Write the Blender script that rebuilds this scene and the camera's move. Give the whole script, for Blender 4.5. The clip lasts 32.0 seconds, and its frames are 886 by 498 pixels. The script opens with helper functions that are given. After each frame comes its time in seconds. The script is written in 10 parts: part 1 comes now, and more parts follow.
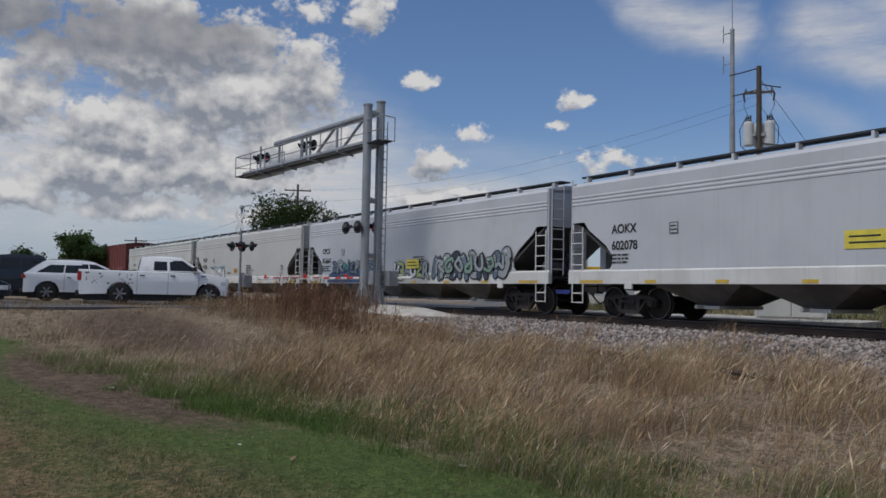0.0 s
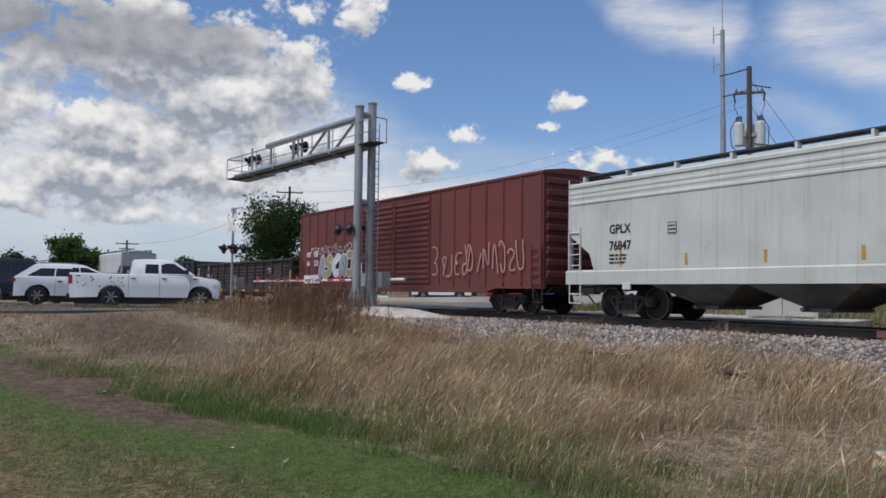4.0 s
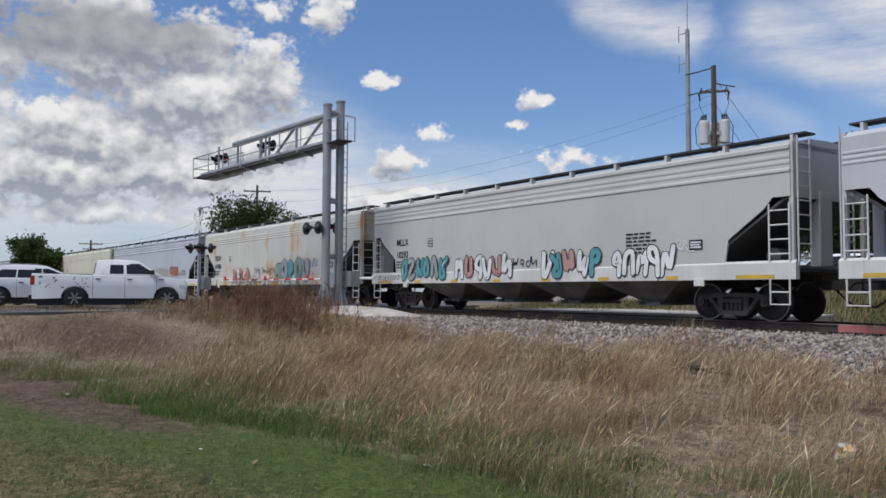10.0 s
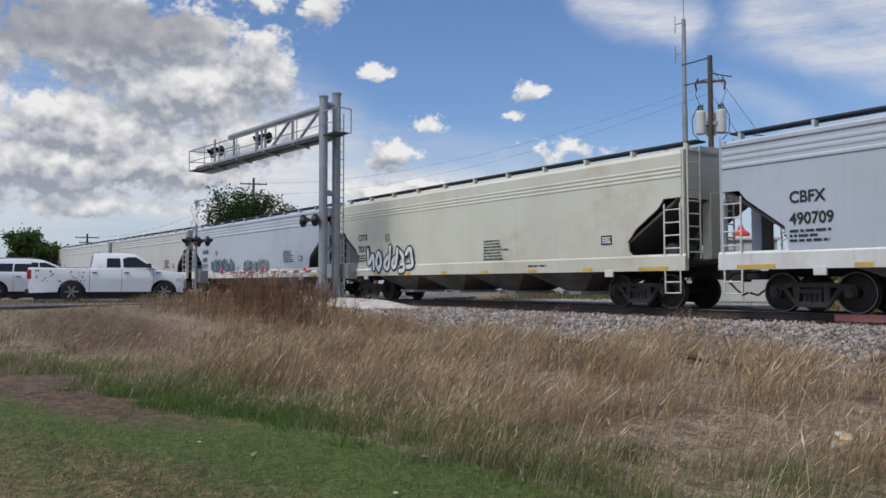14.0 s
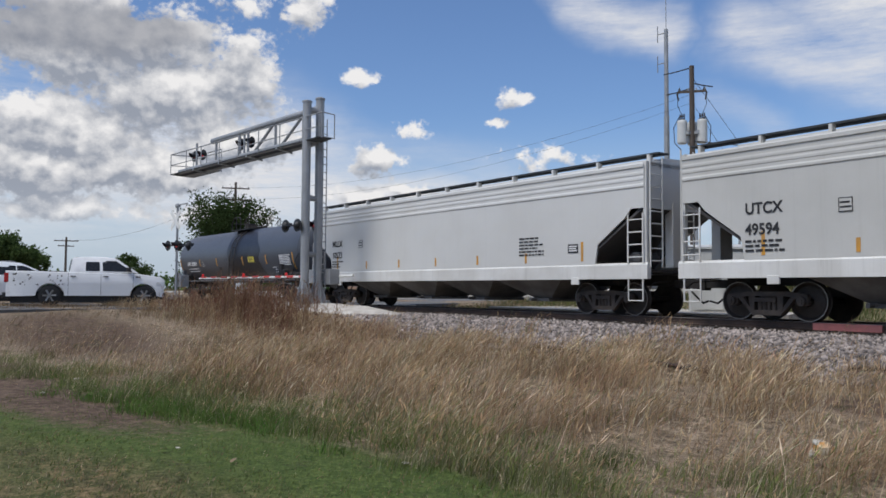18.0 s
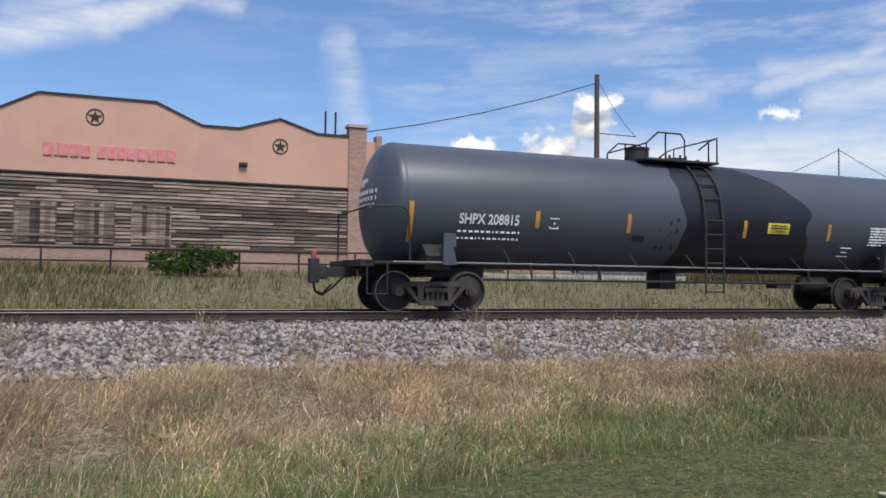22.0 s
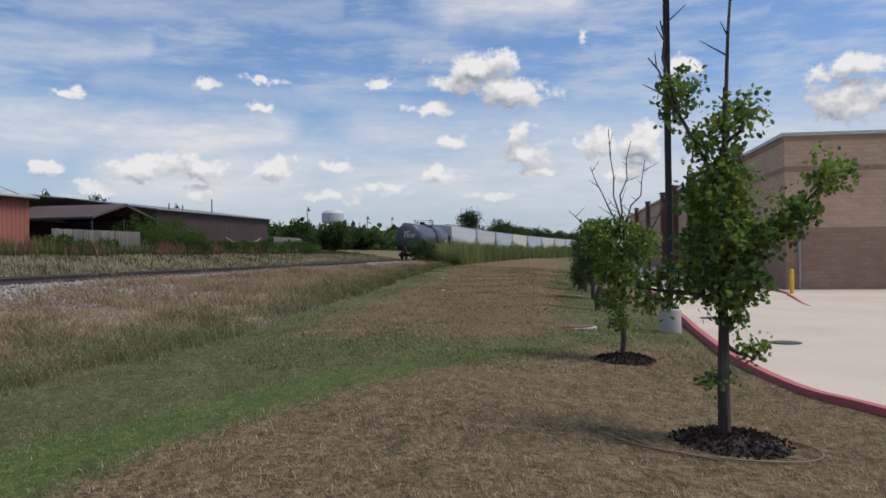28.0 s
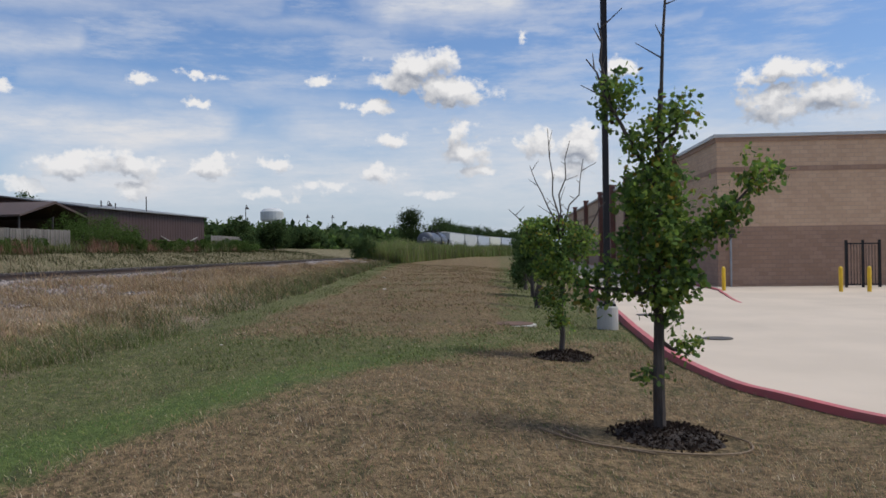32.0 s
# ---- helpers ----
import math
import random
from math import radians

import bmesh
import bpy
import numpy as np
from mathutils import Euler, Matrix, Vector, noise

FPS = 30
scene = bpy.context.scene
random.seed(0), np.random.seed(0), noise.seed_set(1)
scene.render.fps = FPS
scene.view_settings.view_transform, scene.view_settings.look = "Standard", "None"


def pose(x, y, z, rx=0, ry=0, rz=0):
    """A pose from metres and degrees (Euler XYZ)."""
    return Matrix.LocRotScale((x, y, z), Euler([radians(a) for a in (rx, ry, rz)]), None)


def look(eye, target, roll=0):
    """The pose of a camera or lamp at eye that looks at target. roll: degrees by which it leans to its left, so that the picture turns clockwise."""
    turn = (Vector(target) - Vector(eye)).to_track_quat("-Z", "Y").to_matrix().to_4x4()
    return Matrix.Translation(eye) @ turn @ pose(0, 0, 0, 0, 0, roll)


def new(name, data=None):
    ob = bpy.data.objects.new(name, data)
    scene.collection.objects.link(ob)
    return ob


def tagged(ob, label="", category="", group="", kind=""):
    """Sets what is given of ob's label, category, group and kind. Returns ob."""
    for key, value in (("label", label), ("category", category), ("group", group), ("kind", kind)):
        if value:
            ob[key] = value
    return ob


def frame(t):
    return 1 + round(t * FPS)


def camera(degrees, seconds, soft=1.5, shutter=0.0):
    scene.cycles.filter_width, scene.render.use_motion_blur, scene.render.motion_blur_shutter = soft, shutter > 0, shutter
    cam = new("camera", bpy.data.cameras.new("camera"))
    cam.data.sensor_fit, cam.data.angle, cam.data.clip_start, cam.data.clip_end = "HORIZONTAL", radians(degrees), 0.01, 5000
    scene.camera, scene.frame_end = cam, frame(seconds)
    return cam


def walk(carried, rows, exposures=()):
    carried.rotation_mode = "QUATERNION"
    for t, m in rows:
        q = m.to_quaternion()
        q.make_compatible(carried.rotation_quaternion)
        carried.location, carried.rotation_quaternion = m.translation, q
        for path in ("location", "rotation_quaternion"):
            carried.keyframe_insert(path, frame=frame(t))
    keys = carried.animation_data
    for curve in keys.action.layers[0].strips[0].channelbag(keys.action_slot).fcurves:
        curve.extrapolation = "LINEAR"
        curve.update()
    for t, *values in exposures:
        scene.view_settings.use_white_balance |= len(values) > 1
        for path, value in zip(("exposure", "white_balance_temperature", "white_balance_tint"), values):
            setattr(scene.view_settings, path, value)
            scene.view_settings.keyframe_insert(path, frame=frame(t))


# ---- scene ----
# The camera: held at eye height on the lawn, panning after the train.
EYE = Vector((0.0, 0.0, 1.55))
cam = camera(57.9, 32.0, soft=1.6)


def aim(yaw, pitch, roll):
    """Looks along a heading (degrees clockwise from +y) and a pitch (up)."""
    a, b = radians(yaw), radians(pitch)
    way = Vector((math.sin(a) * math.cos(b), math.cos(a) * math.cos(b), math.sin(b)))
    return look(EYE, EYE + 10 * way, roll)


walk(cam, [(t, aim(a, b, c)) for t, a, b, c in [
    (0, -58.65, 3.09, 1.10), (0.5, -58.55, 3.11, 0.99), (1, -58.52, 3.17, 1.13), (1.5, -58.53, 3.22, 1.07),
    (2, -58.52, 3.24, 1.04), (2.5, -58.47, 3.23, 1.07), (3, -58.35, 3.19, 0.99), (3.5, -58.24, 3.17, 0.88),
    (5.5, -57.50, 3.32, 0.62), (6, -57.28, 3.27, 0.63), (6.5, -57.06, 3.19, 0.61), (7, -56.87, 3.13, 0.48),
    (7.5, -56.70, 3.10, 0.39), (8, -56.52, 3.10, 0.37), (8.5, -56.34, 3.11, 0.36), (9, -56.19, 3.13, 0.33),
    (9.5, -56.05, 3.11, 0.31), (10, -55.90, 3.10, 0.33), (10.5, -55.77, 3.04, 0.30), (11, -55.68, 2.97, 0.26),
    (11.5, -55.68, 2.90, 0.11), (12, -55.73, 2.83, 0.01), (12.5, -55.81, 2.75, -0.15), (13, -55.81, 2.65, -0.11),
    (13.5, -55.77, 2.53, -0.11), (14, -55.69, 2.50, -0.01), (14.5, -55.61, 2.51, 0.03), (16.5, -55.13, 2.81, 0.15),
    (17, -55.03, 2.86, 0.24), (17.5, -54.86, 2.92, 0.31), (18, -54.44, 2.96, 0.41), (18.5, -53.51, 2.97, 0.55),
    (19, -51.50, 2.95, 0.60), (19.5, -47.68, 2.97, 0.72), (20, -40.97, 2.96, 0.59), (20.5, -30.27, 2.97, 0.66),
    (21, -15.59, 2.95, 0.62), (21.5, 2.40, 2.74, 0.30), (22, 21.10, 2.42, 0.65), (22.5, 37.52, 2.00, 0.31),
    (23, 49.98, 1.56, 0.31), (23.5, 58.78, 1.20, 0.32), (24, 64.69, 1.01, 0.15), (24.5, 69.24, 0.87, -0.05),
    (25, 72.93, 0.76, -0.23), (25.5, 75.92, 0.67, -0.38), (26, 78.22, 0.59, -0.48), (26.5, 79.84, 0.51, -0.56),
    (28.5, 84.33, 0.20, -0.74), (29, 85.12, 0.14, -0.80), (29.5, 85.76, 0.13, -0.81), (30, 86.27, 0.14, -0.83),
    (30.5, 86.67, 0.14, -0.86), (31, 87.03, 0.16, -0.79), (31.5, 87.34, 0.16, -0.82), (32, 87.64, 0.12, -0.76),
]], exposures=[(0, -0.42), (0.8, -0.05), (1.4, 0.0), (19.5, 0.05), (21.5, 0.3), (22.5, 0.25), (24.5, 0.0), (32, 0.0)])

# ---- sky, sun ----
SUN_EL, SUN_AZ = 58.0, 178.0   # degrees up; degrees clockwise from +y
# Heaped clouds: heading, height above the horizon, half width, half height, in degrees.
CUMULUS = [(-78.5, 16.3, 9.8, 3.2), (-67.6, 14.8, 3.2, 3.2), (-73.4, 12.9, 5.4, 3.0), (-78.4, 10.0, 6.0, 2.6), (-82.4, 7.5, 5.0, 2.0), (-74.0, 8.2, 6.0, 2.0), (-64.6, 19.1, 1.7, 1.3), (-69.3, 19.3, 2.6, 1.2),
           (-60.4, 14.9, 1.2, 0.55), (-56.8, 11.3, 1.4, 0.55), (-59.2, 9.3, 1.6, 1.2), (-49.4, 13.4, 1.15, 0.7), (-50.6, 11.7, 0.9, 0.4), (-47.3, 9.4, 2.8, 1.05), (-34.7, 8.4, 1.1, 0.6),
           (-88.0, 5.6, 5.0, 1.3), (-79.5, 5.2, 4.4, 1.0), (-70.5, 5.0, 4.4, 0.9), (-60.5, 6.6, 3.4, 0.9), (-65.5, 10.6, 3.0, 2.2), (-89.0, 11.5, 4.5, 2.2), (-70.0, 9.8, 4.0, 1.7), (-88.0, 18.0, 6.0, 2.6), (-57.5, 7.0, 3.0, 0.6), (-45.5, 6.4, 3.4, 0.8), (-38.0, 5.6, 1.6, 0.7), (-43.0, 5.2, 2.2, 0.7),
           (22.9, 9.6, 1.7, 0.8), (44.0, 11.3, 1.5, 0.5), (32.0, 12.6, 1.4, 0.6)]
CUMULUS_EAST = [(86.0, 13.0, 3.2, 1.3), (84.4, 11.8, 3.6, 1.2), (88.4, 11.2, 4.2, 1.1), (82.4, 10.3, 3.0, 0.7), (79.2, 12.0, 1.0, 0.55), (67.3, 11.6, 1.2, 0.5), (70.7, 12.0, 1.5, 0.45), (71.0, 10.3, 1.0, 0.4), (93.6, 14.8, 0.6, 0.7),
                (57.2, 5.6, 1.1, 0.5), (58.0, 10.6, 1.2, 0.4), (63.1, 5.9, 3.2, 1.1), (67.0, 5.6, 2.2, 0.9), (71.7, 6.1, 1.5, 0.7), (75.9, 6.3, 1.2, 0.6), (84.2, 7.9, 1.3, 0.6), (88.6, 8.2, 1.7, 1.2), (89.5, 6.8, 2.5, 1.2), (90.6, 5.6, 2.0, 0.5), (94.4, 7.4, 1.1, 1.0), (97.6, 7.4, 1.3, 1.1), (96.0, 5.4, 1.6, 0.6),
                (111.0, 11.4, 3.0, 0.9), (110.2, 9.2, 2.2, 1.0), (114.2, 9.6, 3.4, 1.8), (100.0, 12.4, 1.5, 0.7), (60.2, 4.4, 1.6, 0.6), (66.8, 4.3, 1.5, 0.5), (79.5, 4.6, 1.8, 0.5), (83.4, 5.3, 1.3, 0.7), (76.0, 4.0, 1.8, 0.45), (87.0, 4.0, 1.8, 0.4), (31.5, 11.0, 1.6, 1.1), (29.0, 9.4, 2.4, 1.4)]
# Thin high clouds as strokes: heading and height of both ends, half width, how white.
WISPS = [(-30.7, 15.6, -24.0, 12.7, 1.6, 0.75), (-24.0, 12.7, -12.0, 13.9, 1.7, 0.8), (-12.0, 13.9, -3.2, 16.5, 1.2, 0.75), (-3.2, 16.5, 1.9, 19.0, 0.9, 0.75), (-8.0, 16.0, -3.6, 18.0, 1.0, 0.5),
         (-26.0, 17.6, -14.0, 18.5, 4.4, 0.95), (-34.0, 17.0, -26.0, 15.0, 1.9, 0.8), (-45.5, 20.0, -38.5, 17.4, 1.5, 0.85), (-36.0, 13.0, -32.0, 11.0, 1.0, 0.3), (0.5, 19.2, 6.0, 18.4, 0.8, 0.5), (13.7, 16.5, 14.4, 11.5, 1.1, 0.5),
         (24.0, 15.0, 38.0, 16.6, 1.0, 0.3), (36.0, 12.8, 39.0, 12.5, 0.8, 0.5), (43.5, 12.8, 50.0, 15.0, 0.7, 0.55), (46.6, 12.0, 62.5, 13.8, 1.1, 0.6), (56.0, 15.6, 76.0, 17.2, 0.9, 0.4),
         (30.0, 8.4, 72.0, 8.4, 1.7, 0.9), (62.0, 5.5, 118.0, 5.0, 2.6, 0.75), (44.0, 14.2, 63.0, 13.8, 0.8, 0.5), (60.0, 16.8, 84.0, 15.5, 0.6, 0.35), (84.5, 17.9, 91.5, 17.9, 2.2, 0.95), (93.0, 15.6, 106.0, 15.6, 0.35, 0.35), (110.6, 18.4, 114.6, 15.2, 0.16, 0.6),
         (60.0, 11.8, 88.0, 10.0, 0.8, 0.35), (78.0, 8.0, 118.0, 7.6, 2.4, 0.6), (-62.0, 10.4, -50.0, 8.6, 1.5, 0.3), (-98.0, 8.6, -66.0, 8.2, 4.6, 1.0), (-98.0, 4.6, -60.0, 4.6, 2.0, 0.6), (-68.0, 7.6, -52.0, 6.6, 1.7, 1.0), (-54.0, 5.6, -38.0, 4.8, 1.5, 0.7)]


class Graph:
    """Short-hand for building a node tree."""

    def __init__(self, tree):
        self.tree = tree
        tree.nodes.clear()

    def node(self, kind, inputs=(), **settings):
        n = self.tree.nodes.new(kind)
        for key, value in settings.items():
            setattr(n, key, value)
        for key, value in dict(inputs).items():
            if isinstance(value, bpy.types.NodeSocket):
                self.tree.links.new(value, n.inputs[key])
            else:
                n.inputs[key].default_value = value
        return n

    def math(self, op, a, b=0.0, c=0.0, clamp=False):
        return self.node("ShaderNodeMath", {0: a, 1: b, 2: c}, operation=op, use_clamp=clamp).outputs[0]

    def vmath(self, op, a, b=(0, 0, 0), c=(0, 0, 0)):
        n = self.node("ShaderNodeVectorMath", {0: a, 1: b, 2: c}, operation=op)
        return n.outputs["Value"] if op in ("LENGTH", "DOT_PRODUCT") else n.outputs[0]

    def noise(self, vector, scale, detail=5.0, rough=0.55):
        return self.node("ShaderNodeTexNoise", {"Vector": vector, "Scale": scale, "Detail": detail, "Roughness": rough}).outputs["Fac"]

    def step(self, value, lo, hi, to_lo=0.0, to_hi=1.0):
        return self.node("ShaderNodeMapRange", {0: value, 1: lo, 2: hi, 3: to_lo, 4: to_hi}, interpolation_type="SMOOTHSTEP").outputs[0]

    def mix(self, fac, a, b, blend="MIX"):
        return self.node("ShaderNodeMix", {0: fac, 6: a, 7: b}, data_type="RGBA", blend_type=blend).outputs[2]


def build_sky():
    world = bpy.data.worlds.new("sky")
    scene.world = world
    world.use_nodes = True
    g = Graph(world.node_tree)
    way = g.node("ShaderNodeTexCoord").outputs["Generated"]
    xyz = g.node("ShaderNodeSeparateXYZ", {0: way}).outputs
    az = g.math("DEGREES", g.math("ARCTAN2", xyz[0], xyz[1]))
    el = g.math("DEGREES", g.math("ARCSINE", xyz[2]))
    spot = g.node("ShaderNodeCombineXYZ", {0: az, 1: el}).outputs[0]

    def drift(scale, detail, amount):
        """A wandering shift that breaks up the edges."""
        c = g.node("ShaderNodeTexNoise", {"Vector": way, "Scale": scale, "Detail": detail, "Roughness": 0.6}).outputs["Color"]
        return g.vmath("MULTIPLY", g.vmath("SUBTRACT", c, (0.5, 0.5, 0.5)), amount)

    curl = drift(24.0, 5.0, (3.0, 1.9, 0.0))
    place = g.vmath("ADD", spot, curl)

    def nearest(clouds, vector):
        best = None
        for a, e, ra, re in clouds:
            d = g.vmath("LENGTH", g.vmath("MULTIPLY_ADD", vector, (1 / ra, 1 / re, 0), (-a / ra, -e / re, 0)))
            best = d if best is None else g.math("MINIMUM", best, d)
        return best

    flat = g.vmath("MULTIPLY", way, (1.0, 1.0, 1.3))

    def heap(vector, spot_at):
        """Depth of the heaped clouds: above 0 inside, with billows on billows."""
        mass = g.step(nearest([(-80.0, 12.5, 17.0, 9.0)], spot_at), 1.05, 0.55, 0.0, 0.42)      # one bank fills the west
        out = g.math("SUBTRACT", g.math("ADD", 1.0, mass), nearest([(a, e, ra * (1.28 if ra < 3.0 else 1.0), re * (1.28 if ra < 3.0 else 1.0)) for a, e, ra, re in CUMULUS + CUMULUS_EAST], spot_at))
        out = g.math("ADD", out, g.math("MULTIPLY", g.math("SUBTRACT", g.noise(vector, 10.0, 3.0, 0.6), 0.5), 1.5))
        for scale, amount in ((17.0, 0.75), (38.0, 0.62), (80.0, 0.30)):
            cell = g.node("ShaderNodeTexVoronoi", {"Vector": vector, "Scale": scale, "Smoothness": 0.45}, feature="SMOOTH_F1").outputs["Distance"]
            out = g.math("ADD", out, g.math("MULTIPLY", g.math("SUBTRACT", 0.40, cell), amount))
        return g.math("ADD", out, g.math("MULTIPLY", g.math("SUBTRACT", g.noise(vector, 55.0, 7.0, 0.65), 0.5), 1.0))

    flow = g.vmath("ADD", flat, g.vmath("MULTIPLY", curl, (0.006, 0.006, 0.006)))
    here = heap(flow, place)
    over = heap(g.vmath("ADD", flow, (-0.004, -0.004, 0.021)), g.vmath("ADD", place, (0.3, 0.95, 0)))
    # beyond the named ones the sky goes on with scattered heaps
    behind = g.math("MULTIPLY", g.step(g.math("ABSOLUTE", az), 118.0, 150.0), g.step(el, 2.0, 8.0))
    above = g.step(el, 24.0, 40.0)
    rest = g.math("MULTIPLY", g.math("MAXIMUM", behind, above), g.step(g.noise(flat, 4.0, 4.0), 0.5, 0.62))
    puff = g.math("MULTIPLY", g.math("MAXIMUM", g.step(g.math("ADD", here, g.math("MULTIPLY", g.math("SUBTRACT", g.noise(flow, 120.0, 4.0, 0.55), 0.51), 0.9)), -0.10, 0.46), rest), g.step(el, 0.0, 8.0, 0.5, 1.0))
    # wisps: brushed along their own way by a stretched grain
    brush = g.noise(g.vmath("MULTIPLY", way, (1.0, 1.0, 5.0)), 6.0, 8.0, 0.66)
    fibre = g.noise(g.vmath("MULTIPLY", g.vmath("ADD", way, g.vmath("MULTIPLY", curl, (0.02, 0.02, 0.012))), (3.0, 3.0, 20.0)), 6.0, 6.0, 0.7)
    soft = g.vmath("ADD", spot, g.vmath("ADD", drift(7.0, 4.0, (5.0, 2.6, 0.0)), g.vmath("MULTIPLY", curl, (0.5, 0.3, 0.0))))
    veil = None
    for a0, e0, a1, e1, w, white in WISPS:
        dx, dy = a1 - a0, e1 - e0
        q = dx * dx + dy * dy
        rel = g.vmath("SUBTRACT", soft, (a0, e0, 0))
        k = g.math("MULTIPLY", g.vmath("DOT_PRODUCT", rel, (dx, dy, 0)), 1 / q, clamp=True)
        d = g.vmath("LENGTH", g.vmath("SUBTRACT", rel, g.vmath("MULTIPLY", g.node("ShaderNodeCombineXYZ", {0: k, 1: k, 2: k}).outputs[0], (dx, dy, 0))))
        v = g.step(d, 1.7 * w, 0.0, 0.0, white)
        veil = v if veil is None else g.math("MAXIMUM", veil, v)
    grain = g.math("ADD", g.math("MULTIPLY_ADD", brush, 2.2, -0.35), g.math("MULTIPLY_ADD", fibre, 0.9, -0.4))
    veil = g.math("MULTIPLY", veil, grain, clamp=True)
    thin = g.math("MULTIPLY", g.step(brush, 0.42, 0.72, 0.0, 0.48), g.step(az, -10.0, 45.0))
    veil = g.math("MAXIMUM", veil, thin)
    haze = g.step(el, 13.0, -1.0, 0.0, 0.80)
    sky = g.node("ShaderNodeTexSky", sky_type="NISHITA", sun_disc=False, sun_elevation=radians(SUN_EL), sun_rotation=radians(SUN_AZ),
                 air_density=1.0, dust_density=1.2, ozone_density=2.0).outputs[0]
    sky = g.mix(1.0, sky, (0.088, 0.104, 0.128, 1), "MULTIPLY")
    light = g.math("MULTIPLY_ADD", g.math("SUBTRACT", here, over), 0.95, 0.37, clamp=True)
    light = g.math("ADD", light, g.step(here, 0.55, 0.05, 0.0, 0.22), clamp=True)
    white = g.mix(light, (0.30, 0.33, 0.395, 1), (0.83, 0.82, 0.82, 1))
    dark = g.step(nearest([(-82.0, 16.6, 10.5, 2.2), (-76.0, 17.0, 5.0, 1.6)], place), 1.25, 0.5, 0.0, 0.72)
    white = g.mix(dark, white, (0.25, 0.265, 0.31, 1))
    colour = g.mix(haze, sky, (0.50, 0.58, 0.69, 1))
    colour = g.mix(veil, colour, (0.70, 0.71, 0.745, 1))
    colour = g.mix(puff, colour, white)
    bg = g.node("ShaderNodeBackground", {0: colour, 1: 1.0})
    g.node("ShaderNodeOutputWorld", {0: bg.outputs[0]})


build_sky()
sun = new("sun", bpy.data.lights.new("sun", "SUN"))
sun.data.energy, sun.data.angle, sun.data.color = 2.7, radians(22.0), (1.0, 0.97, 0.92)
sun.matrix_world = look((0, 0, 0), (-math.sin(radians(SUN_AZ)) * math.cos(radians(SUN_EL)), -math.cos(radians(SUN_AZ)) * math.cos(radians(SUN_EL)), -math.sin(radians(SUN_EL))))

# ---- materials ----
def surf(name, a, b=None, scale=2.0, rough=0.7, metal=0.0, bump=0.15, fine=60.0, dirt=None, dirt_scale=0.8, dirt_at=(0.55, 0.75), streak=0.0, vary=0.0, island=False, stretch=(1, 1, 1), fine_mix=0.35):
    """A surface of two base colours mixed by broad noise, with fine grain, relief, and patches of dirt or streaks."""
    b = b or tuple(c * 0.82 for c in a)
    m = bpy.data.materials.new(name)
    m.use_nodes = True
    g = Graph(m.node_tree)
    co = g.node("ShaderNodeTexCoord").outputs["Object"]
    if stretch != (1, 1, 1):
        co = g.vmath("MULTIPLY", co, stretch)
    broad = g.noise(co, scale, 6.0)
    grain = g.noise(co, fine, 4.0)
    col = g.mix(g.step(broad, 0.35, 0.65), (*a, 1), (*b, 1))
    col = g.mix(fine_mix, col, g.mix(grain, (0.25, 0.25, 0.25, 1), (0.75, 0.75, 0.75, 1)), "OVERLAY")
    if dirt:
        spot = g.noise(g.vmath("ADD", co, (7.1, 3.3, 1.7)), dirt_scale, 8.0, 0.65)
        col = g.mix(g.step(spot, dirt_at[0], dirt_at[1], 0.0, 0.85), col, (*dirt, 1))
    if streak:
        run = g.noise(g.vmath("MULTIPLY", co, (9.0, 9.0, 0.35)), 1.0, 6.0, 0.7)
        col = g.mix(g.step(run, 0.5, 0.8, 0.0, streak), col, (0.12, 0.105, 0.085, 1))
    if vary:
        rnd = g.node("ShaderNodeNewGeometry").outputs["Random Per Island"] if island else g.node("ShaderNodeObjectInfo").outputs["Random"]
        col = g.mix(1.0, col, g.node("ShaderNodeCombineColor", {0: g.step(rnd, 0, 1, 1 - vary, 1 + vary * 0.4), 1: g.step(rnd, 0, 1, 1 - vary, 1 + vary * 0.35), 2: g.step(rnd, 0, 1, 1 - vary, 1 + vary * 0.25)}).outputs[0], "MULTIPLY")
    bsdf = g.node("ShaderNodeBsdfPrincipled", {"Base Color": col, "Roughness": g.step(grain, 0.2, 0.8, max(rough - 0.12, 0.02), min(rough + 0.12, 1.0)), "Metallic": metal})
    if bump:
        hgt = g.math("ADD", grain, g.math("MULTIPLY", broad, 2.0))
        bn = g.node("ShaderNodeBump", {"Strength": bump, "Distance": 0.02, "Height": hgt})
        m.node_tree.links.new(bn.outputs[0], bsdf.inputs["Normal"])
    g.node("ShaderNodeOutputMaterial", {0: bsdf.outputs[0]})
    return m


def glowing(name, colour, strength):
    m = bpy.data.materials.new(name)
    m.use_nodes = True
    g = Graph(m.node_tree)
    b = g.node("ShaderNodeBsdfPrincipled", {"Base Color": (*colour, 1), "Emission Color": (*colour, 1), "Emission Strength": strength, "Roughness": 0.3})
    g.node("ShaderNodeOutputMaterial", {0: b.outputs[0]})
    return m


# ---- mesh helpers ----
def part(name, bm, material, parent=None, label="", smooth=False):
    """Links a bmesh as one mesh object, under a thing or a part."""
    me = bpy.data.meshes.new(name)
    bmesh.ops.recalc_face_normals(bm, faces=bm.faces[:])
    bm.to_mesh(me)
    bm.free()
    if smooth:
        me.shade_smooth()
        me.set_sharp_from_angle(angle=radians(40))
    me.materials.append(material)
    ob = new(name, me)
    ob.parent = parent
    if label:
        tagged(ob, label)
    return ob


def thing(name, m, label, category, group="", kind=""):
    ob = new(name)
    ob.empty_display_size = 0.3
    ob.matrix_basis = m
    return tagged(ob, label, category, group, kind)


